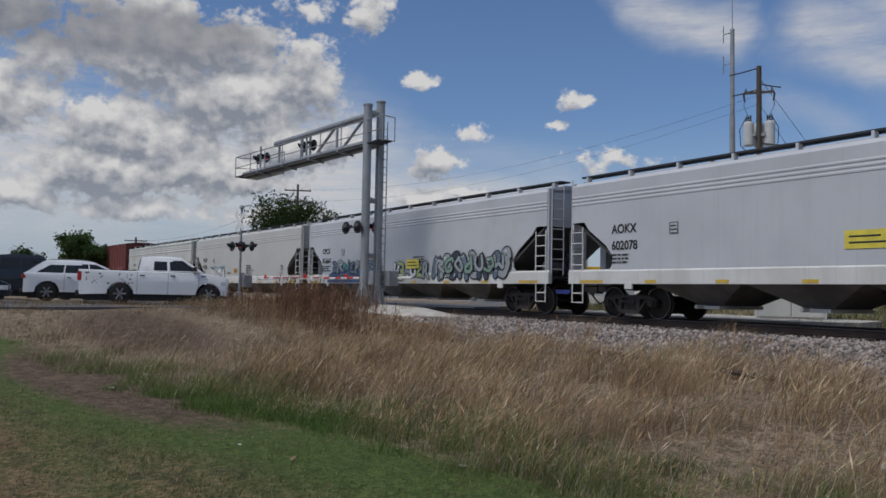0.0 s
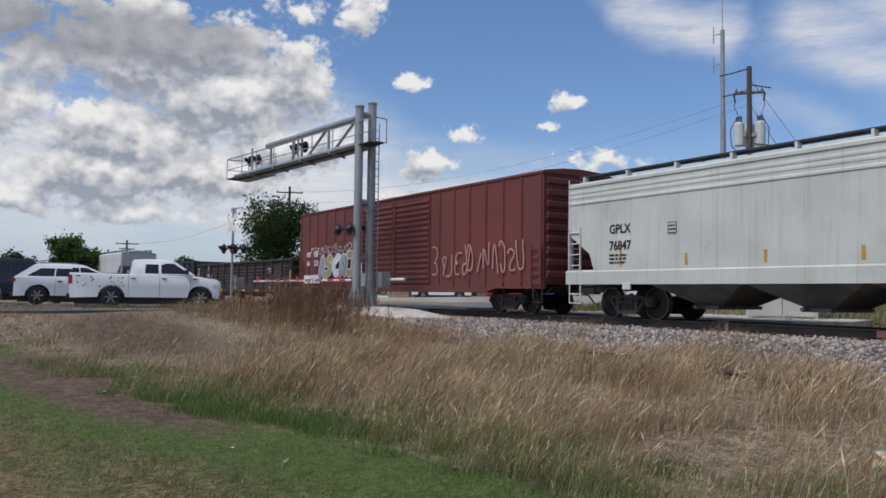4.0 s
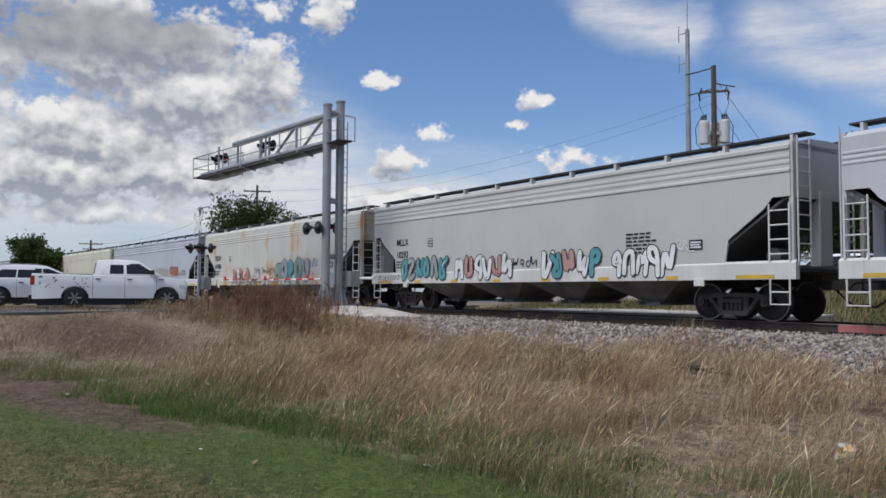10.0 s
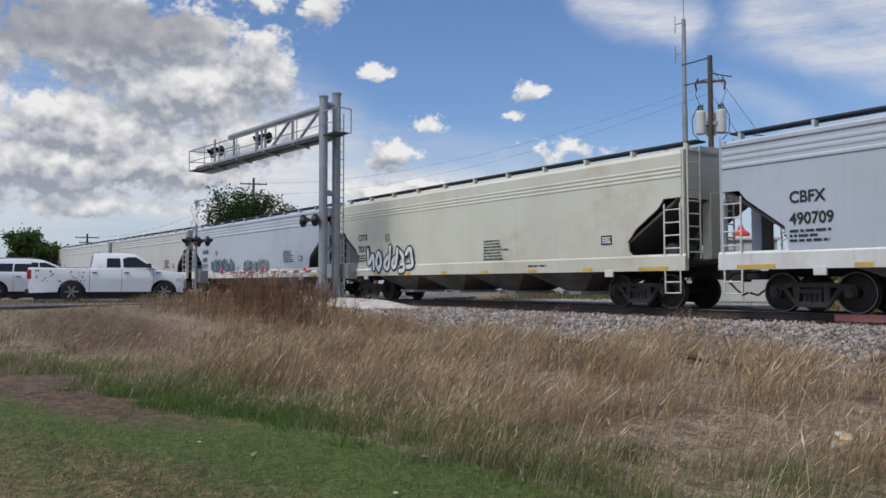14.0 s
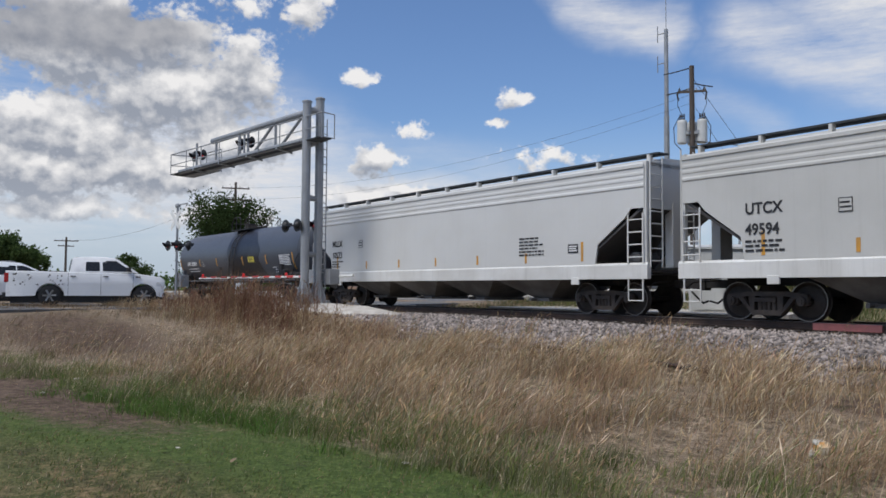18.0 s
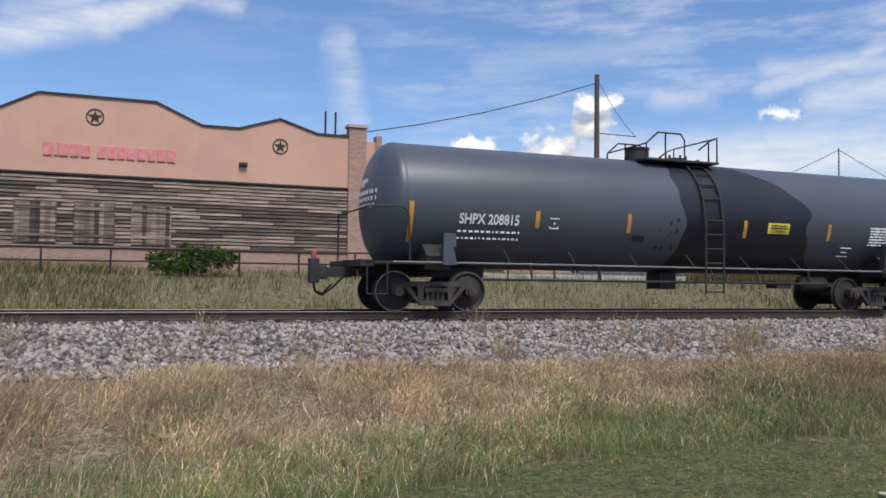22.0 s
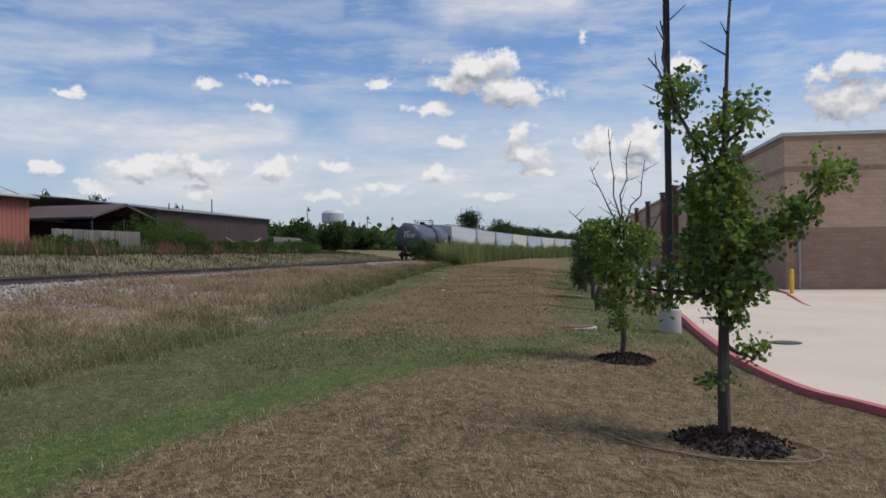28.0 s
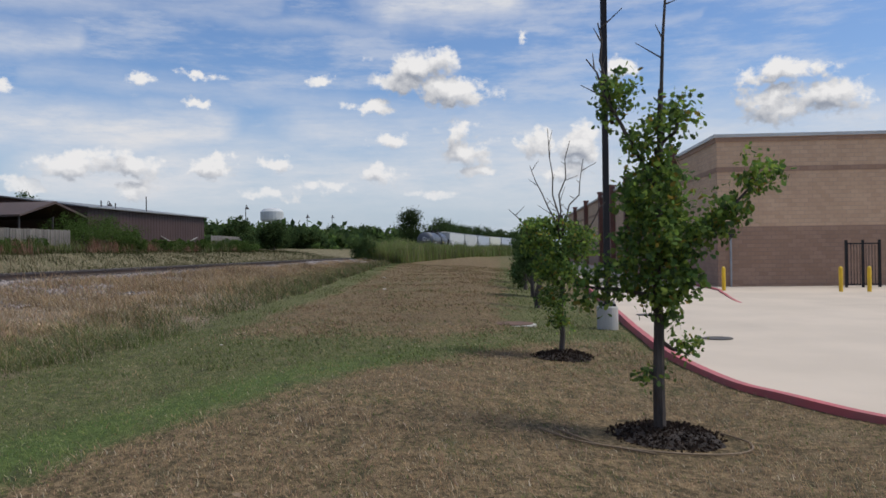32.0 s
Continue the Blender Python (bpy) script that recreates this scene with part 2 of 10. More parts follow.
def box(bm, x0, x1, y0, y1, z0, z1, bevel=0.0):
    v = [bm.verts.new((x, y, z)) for x in (x0, x1) for y in (y0, y1) for z in (z0, z1)]
    f = [bm.faces.new([v[i] for i in q]) for q in ((0, 1, 3, 2), (4, 6, 7, 5), (0, 4, 5, 1), (2, 3, 7, 6), (0, 2, 6, 4), (1, 5, 7, 3))]
    if bevel:
        edges = list({e for q in f for e in q.edges})
        bmesh.ops.bevel(bm, geom=edges, offset=bevel, segments=2, affect="EDGES", profile=0.6)
    return bm


def B(*a, **k):
    return box(bmesh.new(), *a, **k)


def rod(bm, p, q, r, n=8, r2=None):
    """A round bar from p to q, tapering to r2."""
    p, q = Vector(p), Vector(q)
    w = (q - p).normalized()
    u = w.orthogonal().normalized()
    v = w.cross(u)
    r2 = r if r2 is None else r2
    a = [bm.verts.new(p + (u * math.cos(t) + v * math.sin(t)) * r) for t in [2 * math.pi * i / n for i in range(n)]]
    b = [bm.verts.new(q + (u * math.cos(t) + v * math.sin(t)) * r2) for t in [2 * math.pi * i / n for i in range(n)]]
    for i in range(n):
        bm.faces.new((a[i], a[(i + 1) % n], b[(i + 1) % n], b[i]))
    bm.faces.new(a[::-1])
    bm.faces.new(b)
    return bm


def R(*a, **k):
    return rod(bmesh.new(), *a, **k)


def bars(bm, points, r, n=6):
    """One bent round bar through the points."""
    pts = [Vector(p) for p in points]
    rings, u = [], None
    for i, p in enumerate(pts):
        a = (p - pts[i - 1]).normalized() if i else Vector((0, 0, 0))
        b = (pts[i + 1] - p).normalized() if i + 1 < len(pts) else Vector((0, 0, 0))
        w = a + b
        w = w.normalized() if w.length > 1e-3 else (a if i else b)
        u = w.orthogonal().normalized() if u is None else (u - w * u.dot(w))
        u = u.normalized() if u.length > 1e-3 else w.orthogonal().normalized()
        v = w.cross(u)
        rings.append([bm.verts.new(p + (u * math.cos(t) + v * math.sin(t)) * r) for t in [2 * math.pi * k / n for k in range(n)]])
    for p, q in zip(rings, rings[1:]):
        for k in range(n):
            bm.faces.new((p[k], p[(k + 1) % n], q[(k + 1) % n], q[k]))
    bm.faces.new(rings[0][::-1])
    bm.faces.new(rings[-1])
    return bm


def prism(bm, outline, lo, hi, axis="y"):
    """A flat outline of (a, b) pulled along an axis: x: (y, z), y: (x, z), z: (x, y)."""
    put = {"x": lambda a, b, c: (c, a, b), "y": lambda a, b, c: (a, c, b), "z": lambda a, b, c: (a, b, c)}[axis]
    a = [bm.verts.new(put(p, q, lo)) for p, q in outline]
    b = [bm.verts.new(put(p, q, hi)) for p, q in outline]
    bm.faces.new(a)
    bm.faces.new(b[::-1])
    for i in range(len(a)):
        j = (i + 1) % len(a)
        bm.faces.new((a[i], b[i], b[j], a[j]))
    return bm


def P(*a, **k):
    return prism(bmesh.new(), *a, **k)


def lathe(bm, profile, n=24, at=(0, 0, 0), axis="z"):
    """A profile of (radius, height) turned about an axis through at."""
    rings = []
    for r, h in profile:
        ring = []
        for i in range(n):
            t = 2 * math.pi * i / n
            c, s = r * math.cos(t), r * math.sin(t)
            p = {"z": (c, s, h), "y": (c, h, s), "x": (h, c, s)}[axis]
            ring.append(bm.verts.new(Vector(p) + Vector(at)))
        rings.append(ring)
    for a, b in zip(rings, rings[1:]):
        for i in range(n):
            bm.faces.new((a[i], a[(i + 1) % n], b[(i + 1) % n], b[i]))
    bm.faces.new(rings[0][::-1])
    bm.faces.new(rings[-1])
    return bm


def grid_mesh(name, verts, faces, material, kind="", label="", category=""):
    """A mesh object from numpy arrays of places and of triangles or quads."""
    me = bpy.data.meshes.new(name)
    verts, faces = np.asarray(verts, np.float32), np.asarray(faces, np.int32)
    k = faces.shape[1]
    me.vertices.add(len(verts))
    me.vertices.foreach_set("co", verts.ravel())
    me.loops.add(faces.size)
    me.loops.foreach_set("vertex_index", faces.ravel())
    me.polygons.add(len(faces))
    me.polygons.foreach_set("loop_start", np.arange(0, faces.size, k, dtype=np.int32))
    me.update(calc_edges=True)
    me.materials.append(material)
    return tagged(new(name, me), label, category, "", kind)


def lettering(words, size, material, parent, at, name="lettering", label="", turn=(90, 0, 0), width=1.0):
    """Words in the built-in font as a thin mesh, upright and facing -y unless turned."""
    cu = bpy.data.curves.new(name, "FONT")
    cu.body, cu.size, cu.extrude, cu.offset = words, size, 0.002, size * 0.022
    tmp = bpy.data.objects.new(name, cu)
    me = bpy.data.meshes.new_from_object(tmp)
    bpy.data.objects.remove(tmp)
    me.materials.append(material)
    ob = new(name, me)
    ob.parent = parent
    ob.matrix_basis = pose(*at, *turn) @ Matrix.Diagonal((width, 1, 1, 1))
    if label:
        tagged(ob, label)
    return ob

# ---- the lie of the land ----
SAG = 4.19e-4      # the line curves round the camera
RAIL_Z = 0.898
ROAD_X = -34.5


def ramp(v, lo, hi):
    t = np.clip((v - lo) / (hi - lo), 0, 1)
    return t * t * (3 - 2 * t)


def line_y(x):
    """The line's y; it bends a little more to the east, and is held level far off."""
    return 18.06 - SAG * np.minimum(np.abs(x), 260.0) ** 2 - 1.2 * ramp(x, 16.0, 60.0)


def track_y(x):
    return float(line_y(x))


def track_turn(x):
    return math.degrees(math.atan((track_y(x + 4.0) - track_y(x - 4.0)) / 8.0))


def land(x, y):
    """Height of the ground at x, y (numpy arrays or numbers)."""
    x, y = np.asarray(x, float), np.asarray(y, float)
    off = line_y(x) - y                     # metres from the line, towards the camera
    z = 0.32 * ramp(off, 12.5, 7.0)         # the weeds rise to the ballast
    z = z - 0.30 * ramp(y, 1.0, -3.2) * ramp(x, 2.0, 10.0)
    z = z - 0.15 * ramp(x, 26, 40) * ramp(y, -2.0, -8.0)
    bank = 0.34 + 1.35 * ramp(off, -4.0, -14.0) + 0.5 * ramp(off, -14.0, -22.0)
    z = np.where(off < -3.0, bank, z)
    bed = 0.66 - 0.36 * ramp(np.abs(off), 2.3, 6.8)
    z = np.where(np.abs(off) < 6.8, np.maximum(z, bed), z)
    # the road and its verge lie higher
    west = ramp(x, -17.0, -30.0)
    level = np.where(off > -6, 0.84 - 0.12 * ramp(off, 5.5, 2.5), 0.95)
    z = z * (1 - west) + level * west
    z = z + (np.sin(x * 0.9 + y * 0.5) * 0.02 + np.sin(x * 0.37 - y * 1.1) * 0.03) * ramp(np.abs(off), 6.0, 8.0)
    return z - under_yard(x, y)


YARD_X = (8.0, 8.35, 9.56, 10.6, 13.2, 17.0, 22.0, 30.0, 38.0, 60.0, 90.0, 130.0)
YARD_Y = (-4.6, -4.12, -3.67, -3.36, -3.28, -3.5, -3.94, -4.6, -5.3, -7.2, -9.4, -12.5)


def under_yard(x, y):
    """How far the ground is dug out for the concrete yard."""
    edge = np.interp(x, YARD_X, YARD_Y)
    return 0.35 * ramp(y, edge + 0.10, edge - 0.12) * ramp(x, 7.9, 8.2)


def ground_at(x, y):
    return float(land(x, y))

# ---- ground: lawn, dry lawn, weeds and soil ----
def patchy(x, y, size, seed=0):
    """Smooth random patches from 0 to 1 over the plan."""
    u, v = np.asarray(x, float) / size + seed * 17.3, np.asarray(y, float) / size - seed * 9.1
    i, j = np.floor(u), np.floor(v)
    a, b = u - i, v - j
    a, b = a * a * (3 - 2 * a), b * b * (3 - 2 * b)

    def at(p, q):
        h = np.sin(p * 127.1 + q * 311.7 + seed * 74.7) * 43758.5453
        return h - np.floor(h)

    return (at(i, j) * (1 - a) + at(i + 1, j) * a) * (1 - b) + (at(i, j + 1) * (1 - a) + at(i + 1, j + 1) * a) * b


EDGE_X = (-60, -40, -18, -11.6, -5.4, 3.2, 8.8, 15.5, 40.8, 88, 300)
EDGE_Y = (-6, -3, 1.8, 3.2, 4.3, 6.3, 6.3, 6.0, 7.0, 8.9, 9.0)
DRY_X = (-40, -9.8, -7.1, -5.4, -2.0, 1.5, 4.3, 6.2, 8.4, 10.0, 12.5, 14.6, 16.0)
DRY_Y = (-2.5, 1.0, 2.0, 2.4, 2.7, 3.2, 3.4, 3.1, 2.3, 1.7, 0.3, -1.0, -3.0)


def lawn_edge(x):
    return np.interp(x, EDGE_X, EDGE_Y)


def zones(x, y):
    """Weights of dry lawn, lush lawn, weeds and bare soil over the plan."""
    wob = (patchy(x, y, 1.3, 1) - 0.5) * 0.5 + (patchy(x, y, 0.5, 2) - 0.5) * 0.35
    line = np.interp(x, DRY_X, DRY_Y)
    west = ramp(x, 0.5, -4.0)
    dry = ramp(y, line + 0.35 + 0.3 * west, line - 0.35 - 0.9 * west) * (0.55 + 0.6 * patchy(x, y, 0.9, 3)) * (1 - 0.35 * west)
    dry = dry * (1 - 0.45 * ramp(x, 10.0, 15.0) * ramp(y, -0.4, -1.6))
    lush = np.clip(ramp(np.abs(y - line - 0.6), 0.9, 0.15), 0, 1) * ramp(x, 16.0, 9.0)
    lush = np.maximum(lush, ramp(x, -3.0, -5.0) * ramp(y, line, line + 0.4))
    far = ramp(x, 12.5, 16.0) * ramp(y - lawn_edge(x), -0.6, -1.8) * ramp(y + 0.03 * x, -1.2, 1.0)
    dry = np.maximum(dry, far * (0.6 + 0.5 * patchy(x, y, 1.8, 4)))
    dry = dry * (1 - 0.75 * lush)
    edge = lawn_edge(x)
    weed = ramp(y + wob, edge - 0.15, edge + 0.25)
    dirt = np.exp(-((x + 14.5) / 6.0) ** 2 - ((y - 2.0 - 0.10 * (x + 15)) / 1.25) ** 2)
    dirt = np.maximum(dirt, 0.75 * np.exp(-((x + 23.0) / 6.0) ** 2 - ((y - 4.5) / 2.4) ** 2))
    dirt = np.maximum(dirt, 0.9 * np.exp(-((x + 3.6) / 2.4) ** 2 - ((y - 9.4) / 0.8) ** 2))
    bank = ramp(y - line_y(x), 5.0, 8.0) * ramp(x, -30, -15)
    weed = weed * (1 - 0.55 * bank)
    dirt = np.maximum(dirt, 0.8 * np.exp(-((x - 9.2) / 1.8) ** 2 - ((y - 10.6) / 0.7) ** 2))
    return np.clip(dry + wob * 0.35, 0, 1), np.clip(lush, 0, 1), weed, np.clip(dirt * 1.2, 0, 1)


def ground_material():
    m = bpy.data.materials.new("lawn_weeds_and_soil")
    m.use_nodes = True
    g = Graph(m.node_tree)
    co = g.node("ShaderNodeTexCoord").outputs["Object"]
    zone = g.node("ShaderNodeAttribute", attribute_name="zone")
    z = g.node("ShaderNodeSeparateColor", {0: zone.outputs["Color"]}).outputs
    soil = zone.outputs["Alpha"]
    fine, mid, broad = g.noise(co, 42.0, 5.0, 0.7), g.noise(co, 5.0, 6.0, 0.65), g.noise(co, 0.55, 5.0, 0.6)
    tuft = g.noise(g.vmath("MULTIPLY", co, (1.0, 1.0, 0.2)), 16.0, 4.0, 0.75)
    # mown swathes run along the line
    swath = g.noise(g.vmath("MULTIPLY", co, (0.16, 1.5, 1.0)), 1.0, 4.0, 0.6)
    mixed = g.math("ADD", g.math("MULTIPLY", mid, 0.5), g.math("MULTIPLY", tuft, 0.5))
    green = g.mix(g.step(mixed, 0.36, 0.64), (0.062, 0.078, 0.026, 1), (0.155, 0.145, 0.064, 1))
    lush = g.mix(g.step(mixed, 0.36, 0.66), (0.056, 0.092, 0.023, 1), (0.115, 0.150, 0.044, 1))
    brown = g.mix(g.step(mixed, 0.38, 0.62), (0.080, 0.060, 0.032, 1), (0.235, 0.165, 0.090, 1))
    col = g.mix(z[1], green, lush)
    patch = g.math("ADD", z[0], g.math("ADD", g.math("MULTIPLY_ADD", mixed, 1.6, -0.8), g.math("MULTIPLY_ADD", swath, 1.3, -0.65)))
    col = g.mix(g.step(patch, 0.25, 0.75), col, brown)
    litter = g.mix(g.step(mixed, 0.4, 0.6), (0.14, 0.105, 0.072, 1), (0.33, 0.255, 0.18, 1))
    col = g.mix(z[2], col, litter)
    bare = g.mix(g.step(mid, 0.35, 0.65), (0.085, 0.056, 0.042, 1), (0.175, 0.125, 0.090, 1))
    col = g.mix(g.step(g.math("ADD", soil, g.math("MULTIPLY_ADD", mid, 0.8, -0.4)), 0.35, 0.7), col, bare)
    scar = g.noise(g.vmath("MULTIPLY", co, (0.8, 1.8, 1.0)), 1.6, 5.0, 0.7)
    col = g.mix(g.step(scar, 0.52, 0.70, 0.0, 0.7), col, (0.058, 0.056, 0.028, 1))
    fade = g.noise(g.vmath("ADD", g.vmath("MULTIPLY", co, (0.5, 1.1, 1.0)), (31.0, 7.0, 0.0)), 1.1, 6.0, 0.7)
    col = g.mix(g.step(fade, 0.55, 0.70, 0.0, 0.55), col, (0.215, 0.165, 0.095, 1))
    # far fields
    field = g.mix(g.step(broad, 0.4, 0.6), (0.065, 0.078, 0.03, 1), (0.12, 0.105, 0.05, 1))
    far = g.step(g.vmath("LENGTH", co), 110.0, 260.0)
    col = g.mix(far, col, field)
    grit = g.math("ADD", g.math("MULTIPLY", fine, 0.5), g.math("MULTIPLY", tuft, 0.5))
    col = g.mix(0.85, col, g.mix(g.step(grit, 0.3, 0.7), (0.2, 0.2, 0.2, 1), (0.8, 0.8, 0.8, 1)), "OVERLAY")
    b = g.node("ShaderNodeBsdfPrincipled", {"Base Color": col, "Roughness": 0.95, "Specular IOR Level": 0.15})
    rough = g.math("ADD", g.math("MULTIPLY", fine, 0.6), g.math("ADD", tuft, mid))
    bump = g.node("ShaderNodeBump", {"Strength": 0.8, "Distance": 0.05, "Height": rough})
    m.node_tree.links.new(bump.outputs[0], b.inputs["Normal"])
    g.node("ShaderNodeOutputMaterial", {0: b.outputs[0]})
    return m


MAT_GROUND = ground_material()


def build_ground():
    xs = np.unique(np.concatenate([np.linspace(-1500, -60, 30), np.arange(-60, -20, 0.6), np.arange(-20, 24, 0.3), np.arange(24, 90, 0.6), np.arange(90, 260, 3.0), np.linspace(260, 1500, 25)]).round(3))
    ys = np.unique(np.concatenate([np.linspace(-1500, -30, 25), np.arange(-30, -8, 0.5), np.arange(-8, -2.5, 0.12), np.arange(-2.5, 14, 0.3), np.arange(14, 34, 0.5), np.arange(34, 60, 2.0), np.linspace(60, 1500, 25)]).round(3))
    X, Y = np.meshgrid(xs, ys, indexing="ij")
    Z = land(X, Y)
    v = np.stack([X, Y, Z], -1).reshape(-1, 3)
    n, k = len(xs), len(ys)
    i = (np.arange(n - 1)[:, None] * k + np.arange(k - 1)[None]).ravel()
    f = np.stack([i, i + k, i + k + 1, i + 1], -1)
    ob = grid_mesh("ground", v, f, MAT_GROUND, "structure", "mown lawn, dry weeds and bare soil sloping to the railway", "ground")
    ob.data.shade_smooth()
    at = ob.data.attributes.new("zone", "FLOAT_COLOR", "POINT")
    at.data.foreach_set("color", np.stack(zones(X, Y), -1).astype(np.float32).ravel())


build_ground()

# ---- the train ----
PAINT = {
    "grey": surf("grey_car_paint", (0.50, 0.51, 0.53), (0.45, 0.46, 0.48), 0.5, 0.55, bump=0.05, fine=25, dirt=(0.33, 0.32, 0.30), dirt_scale=0.35, dirt_at=(0.55, 0.85), streak=0.12, fine_mix=0.08),
    "cool": surf("cool_grey_car_paint", (0.44, 0.47, 0.52), (0.40, 0.43, 0.47), 0.5, 0.55, bump=0.05, fine=25, dirt=(0.30, 0.31, 0.32), dirt_scale=0.4, streak=0.15, fine_mix=0.08),
    "pale": surf("pale_grey_car_paint", (0.50, 0.495, 0.47), (0.455, 0.45, 0.425), 0.45, 0.5, bump=0.05, fine=25, dirt=(0.42, 0.40, 0.36), dirt_scale=0.3, dirt_at=(0.58, 0.9), streak=0.10, fine_mix=0.08),
    "white": surf("white_car_paint", (0.56, 0.56, 0.545), (0.525, 0.52, 0.50), 0.4, 0.45, bump=0.04, fine=25, streak=0.06, fine_mix=0.06),
    "cream": surf("cream_car_paint", (0.58, 0.57, 0.47), (0.53, 0.51, 0.42), 0.45, 0.55, bump=0.05, fine=25, dirt=(0.40, 0.36, 0.27), dirt_scale=0.35, streak=0.14, fine_mix=0.08),
    "dirty": surf("dirty_car_paint", (0.54, 0.55, 0.51), (0.47, 0.47, 0.43), 0.6, 0.6, bump=0.08, fine=25, dirt=(0.22, 0.20, 0.16), dirt_scale=0.7, dirt_at=(0.6, 0.85), streak=0.35, fine_mix=0.1),
    "rusty": surf("rust_stained_car_paint", (0.55, 0.545, 0.49), (0.50, 0.485, 0.435), 0.5, 0.6, bump=0.08, fine=25, dirt=(0.50, 0.27, 0.095), dirt_scale=0.62, dirt_at=(0.54, 0.66), streak=0.18, fine_mix=0.1, stretch=(1, 1, 0.55)),
    "sill": surf("sill_paint", (0.64, 0.635, 0.61), (0.54, 0.53, 0.50), 0.8, 0.5, bump=0.05, fine=25, streak=0.25, fine_mix=0.08),
    "red": surf("oxide_red_car_paint", (0.155, 0.035, 0.030), (0.12, 0.032, 0.028), 0.5, 0.8, bump=0.08, fine=25, dirt=(0.085, 0.05, 0.045), dirt_scale=0.6, streak=0.35, fine_mix=0.12),
    "brown": surf("brown_gondola_paint", (0.026, 0.019, 0.020), (0.040, 0.028, 0.026), 0.7, 0.8, bump=0.12, fine=25, dirt=(0.09, 0.055, 0.04), dirt_scale=0.9, streak=0.3, fine_mix=0.15),
    "black": surf("black_gondola_paint", (0.013, 0.017, 0.026), (0.02, 0.024, 0.033), 0.5, 0.5, bump=0.06, fine=25, streak=0.2, fine_mix=0.1),
}
MAT_UNDER = surf("underframe_black", (0.018, 0.017, 0.017), (0.032, 0.028, 0.026), 1.5, 0.75, bump=0.2, dirt=(0.07, 0.055, 0.045), dirt_scale=2.0)
MAT_WHEEL = surf("wheel_steel", (0.03, 0.027, 0.026), (0.055, 0.045, 0.04), 3.0, 0.6, 0.3, 0.15)
MAT_TREAD = surf("polished_wheel_rim", (0.35, 0.34, 0.33), None, 3.0, 0.35, 0.9, 0.05)
MAT_TRUCK = surf("truck_casting", (0.045, 0.038, 0.035), (0.075, 0.06, 0.05), 2.5, 0.8, bump=0.25, dirt=(0.10, 0.075, 0.055), dirt_scale=3.0)
MAT_WALKWAY = surf("walkway_grating", (0.045, 0.05, 0.055), None, 4.0, 0.7, 0.4)
MAT_CHUTE = surf("chute_grey", (0.16, 0.16, 0.16), (0.09, 0.088, 0.085), 1.2, 0.7, bump=0.1, streak=0.3)
# car paint darkened to hold the shade under the overhanging car ends
MAT_SLOPE_SHADE = surf("slope_sheet_shade", (0.075, 0.07, 0.068), (0.045, 0.043, 0.042), 0.9, 0.7, bump=0.08)
MAT_BLACK_INK = surf("black_stencil", (0.02, 0.02, 0.022), None, 4.0, 0.6, bump=0)
MAT_WHITE_INK = surf("white_stencil", (0.72, 0.72, 0.72), (0.55, 0.55, 0.55), 6.0, 0.6, bump=0)
MAT_YELLOW = surf("reflective_yellow", (0.62, 0.40, 0.05), (0.5, 0.33, 0.06), 3.0, 0.45, bump=0)
MAT_SIGN_YELLOW = surf("yellow_placard", (0.75, 0.62, 0.08), None, 3.0, 0.4, bump=0)
MAT_ORANGE = surf("reflective_orange", (0.55, 0.27, 0.04), (0.42, 0.22, 0.05), 3.0, 0.5, bump=0)
SPRAY = {k: surf("spray_" + k, c, None, 2.0, 0.45, bump=0.0) for k, c in {
    "black": (0.015, 0.015, 0.018), "white": (0.72, 0.73, 0.72), "blue": (0.05, 0.12, 0.26), "teal": (0.10, 0.30, 0.33), "grey": (0.30, 0.33, 0.34), "dark": (0.05, 0.06, 0.08),
    "green": (0.20, 0.30, 0.24), "ochre": (0.42, 0.30, 0.16), "lime": (0.42, 0.50, 0.20), "pink": (0.45, 0.25, 0.22), "rust": (0.45, 0.13, 0.06), "slate": (0.13, 0.17, 0.22)}.items()}
MAT_PINK_LENS = surf("faded_red_lens", (0.42, 0.09, 0.06), None, 4.0, 0.4, bump=0)
TRAIN = []      # every car with its place on the line at 16 s


def wheelset_mesh():
    bm = bmesh.new()
    for s in (-1, 1):
        lathe(bm, [(0.11, s * 0.70), (0.13, s * 0.79), (0.20, s * 0.78), (0.37, s * 0.73), (0.42, s * 0.79), (0.457, s * 0.785), (0.465, s * 0.70), (0.49, s * 0.675), (0.485, s * 0.65), (0.38, s * 0.66)][::s], 28, axis="y")
    rod(bm, (0, -1.0, 0), (0, 1.0, 0), 0.085, 12)
    return bm


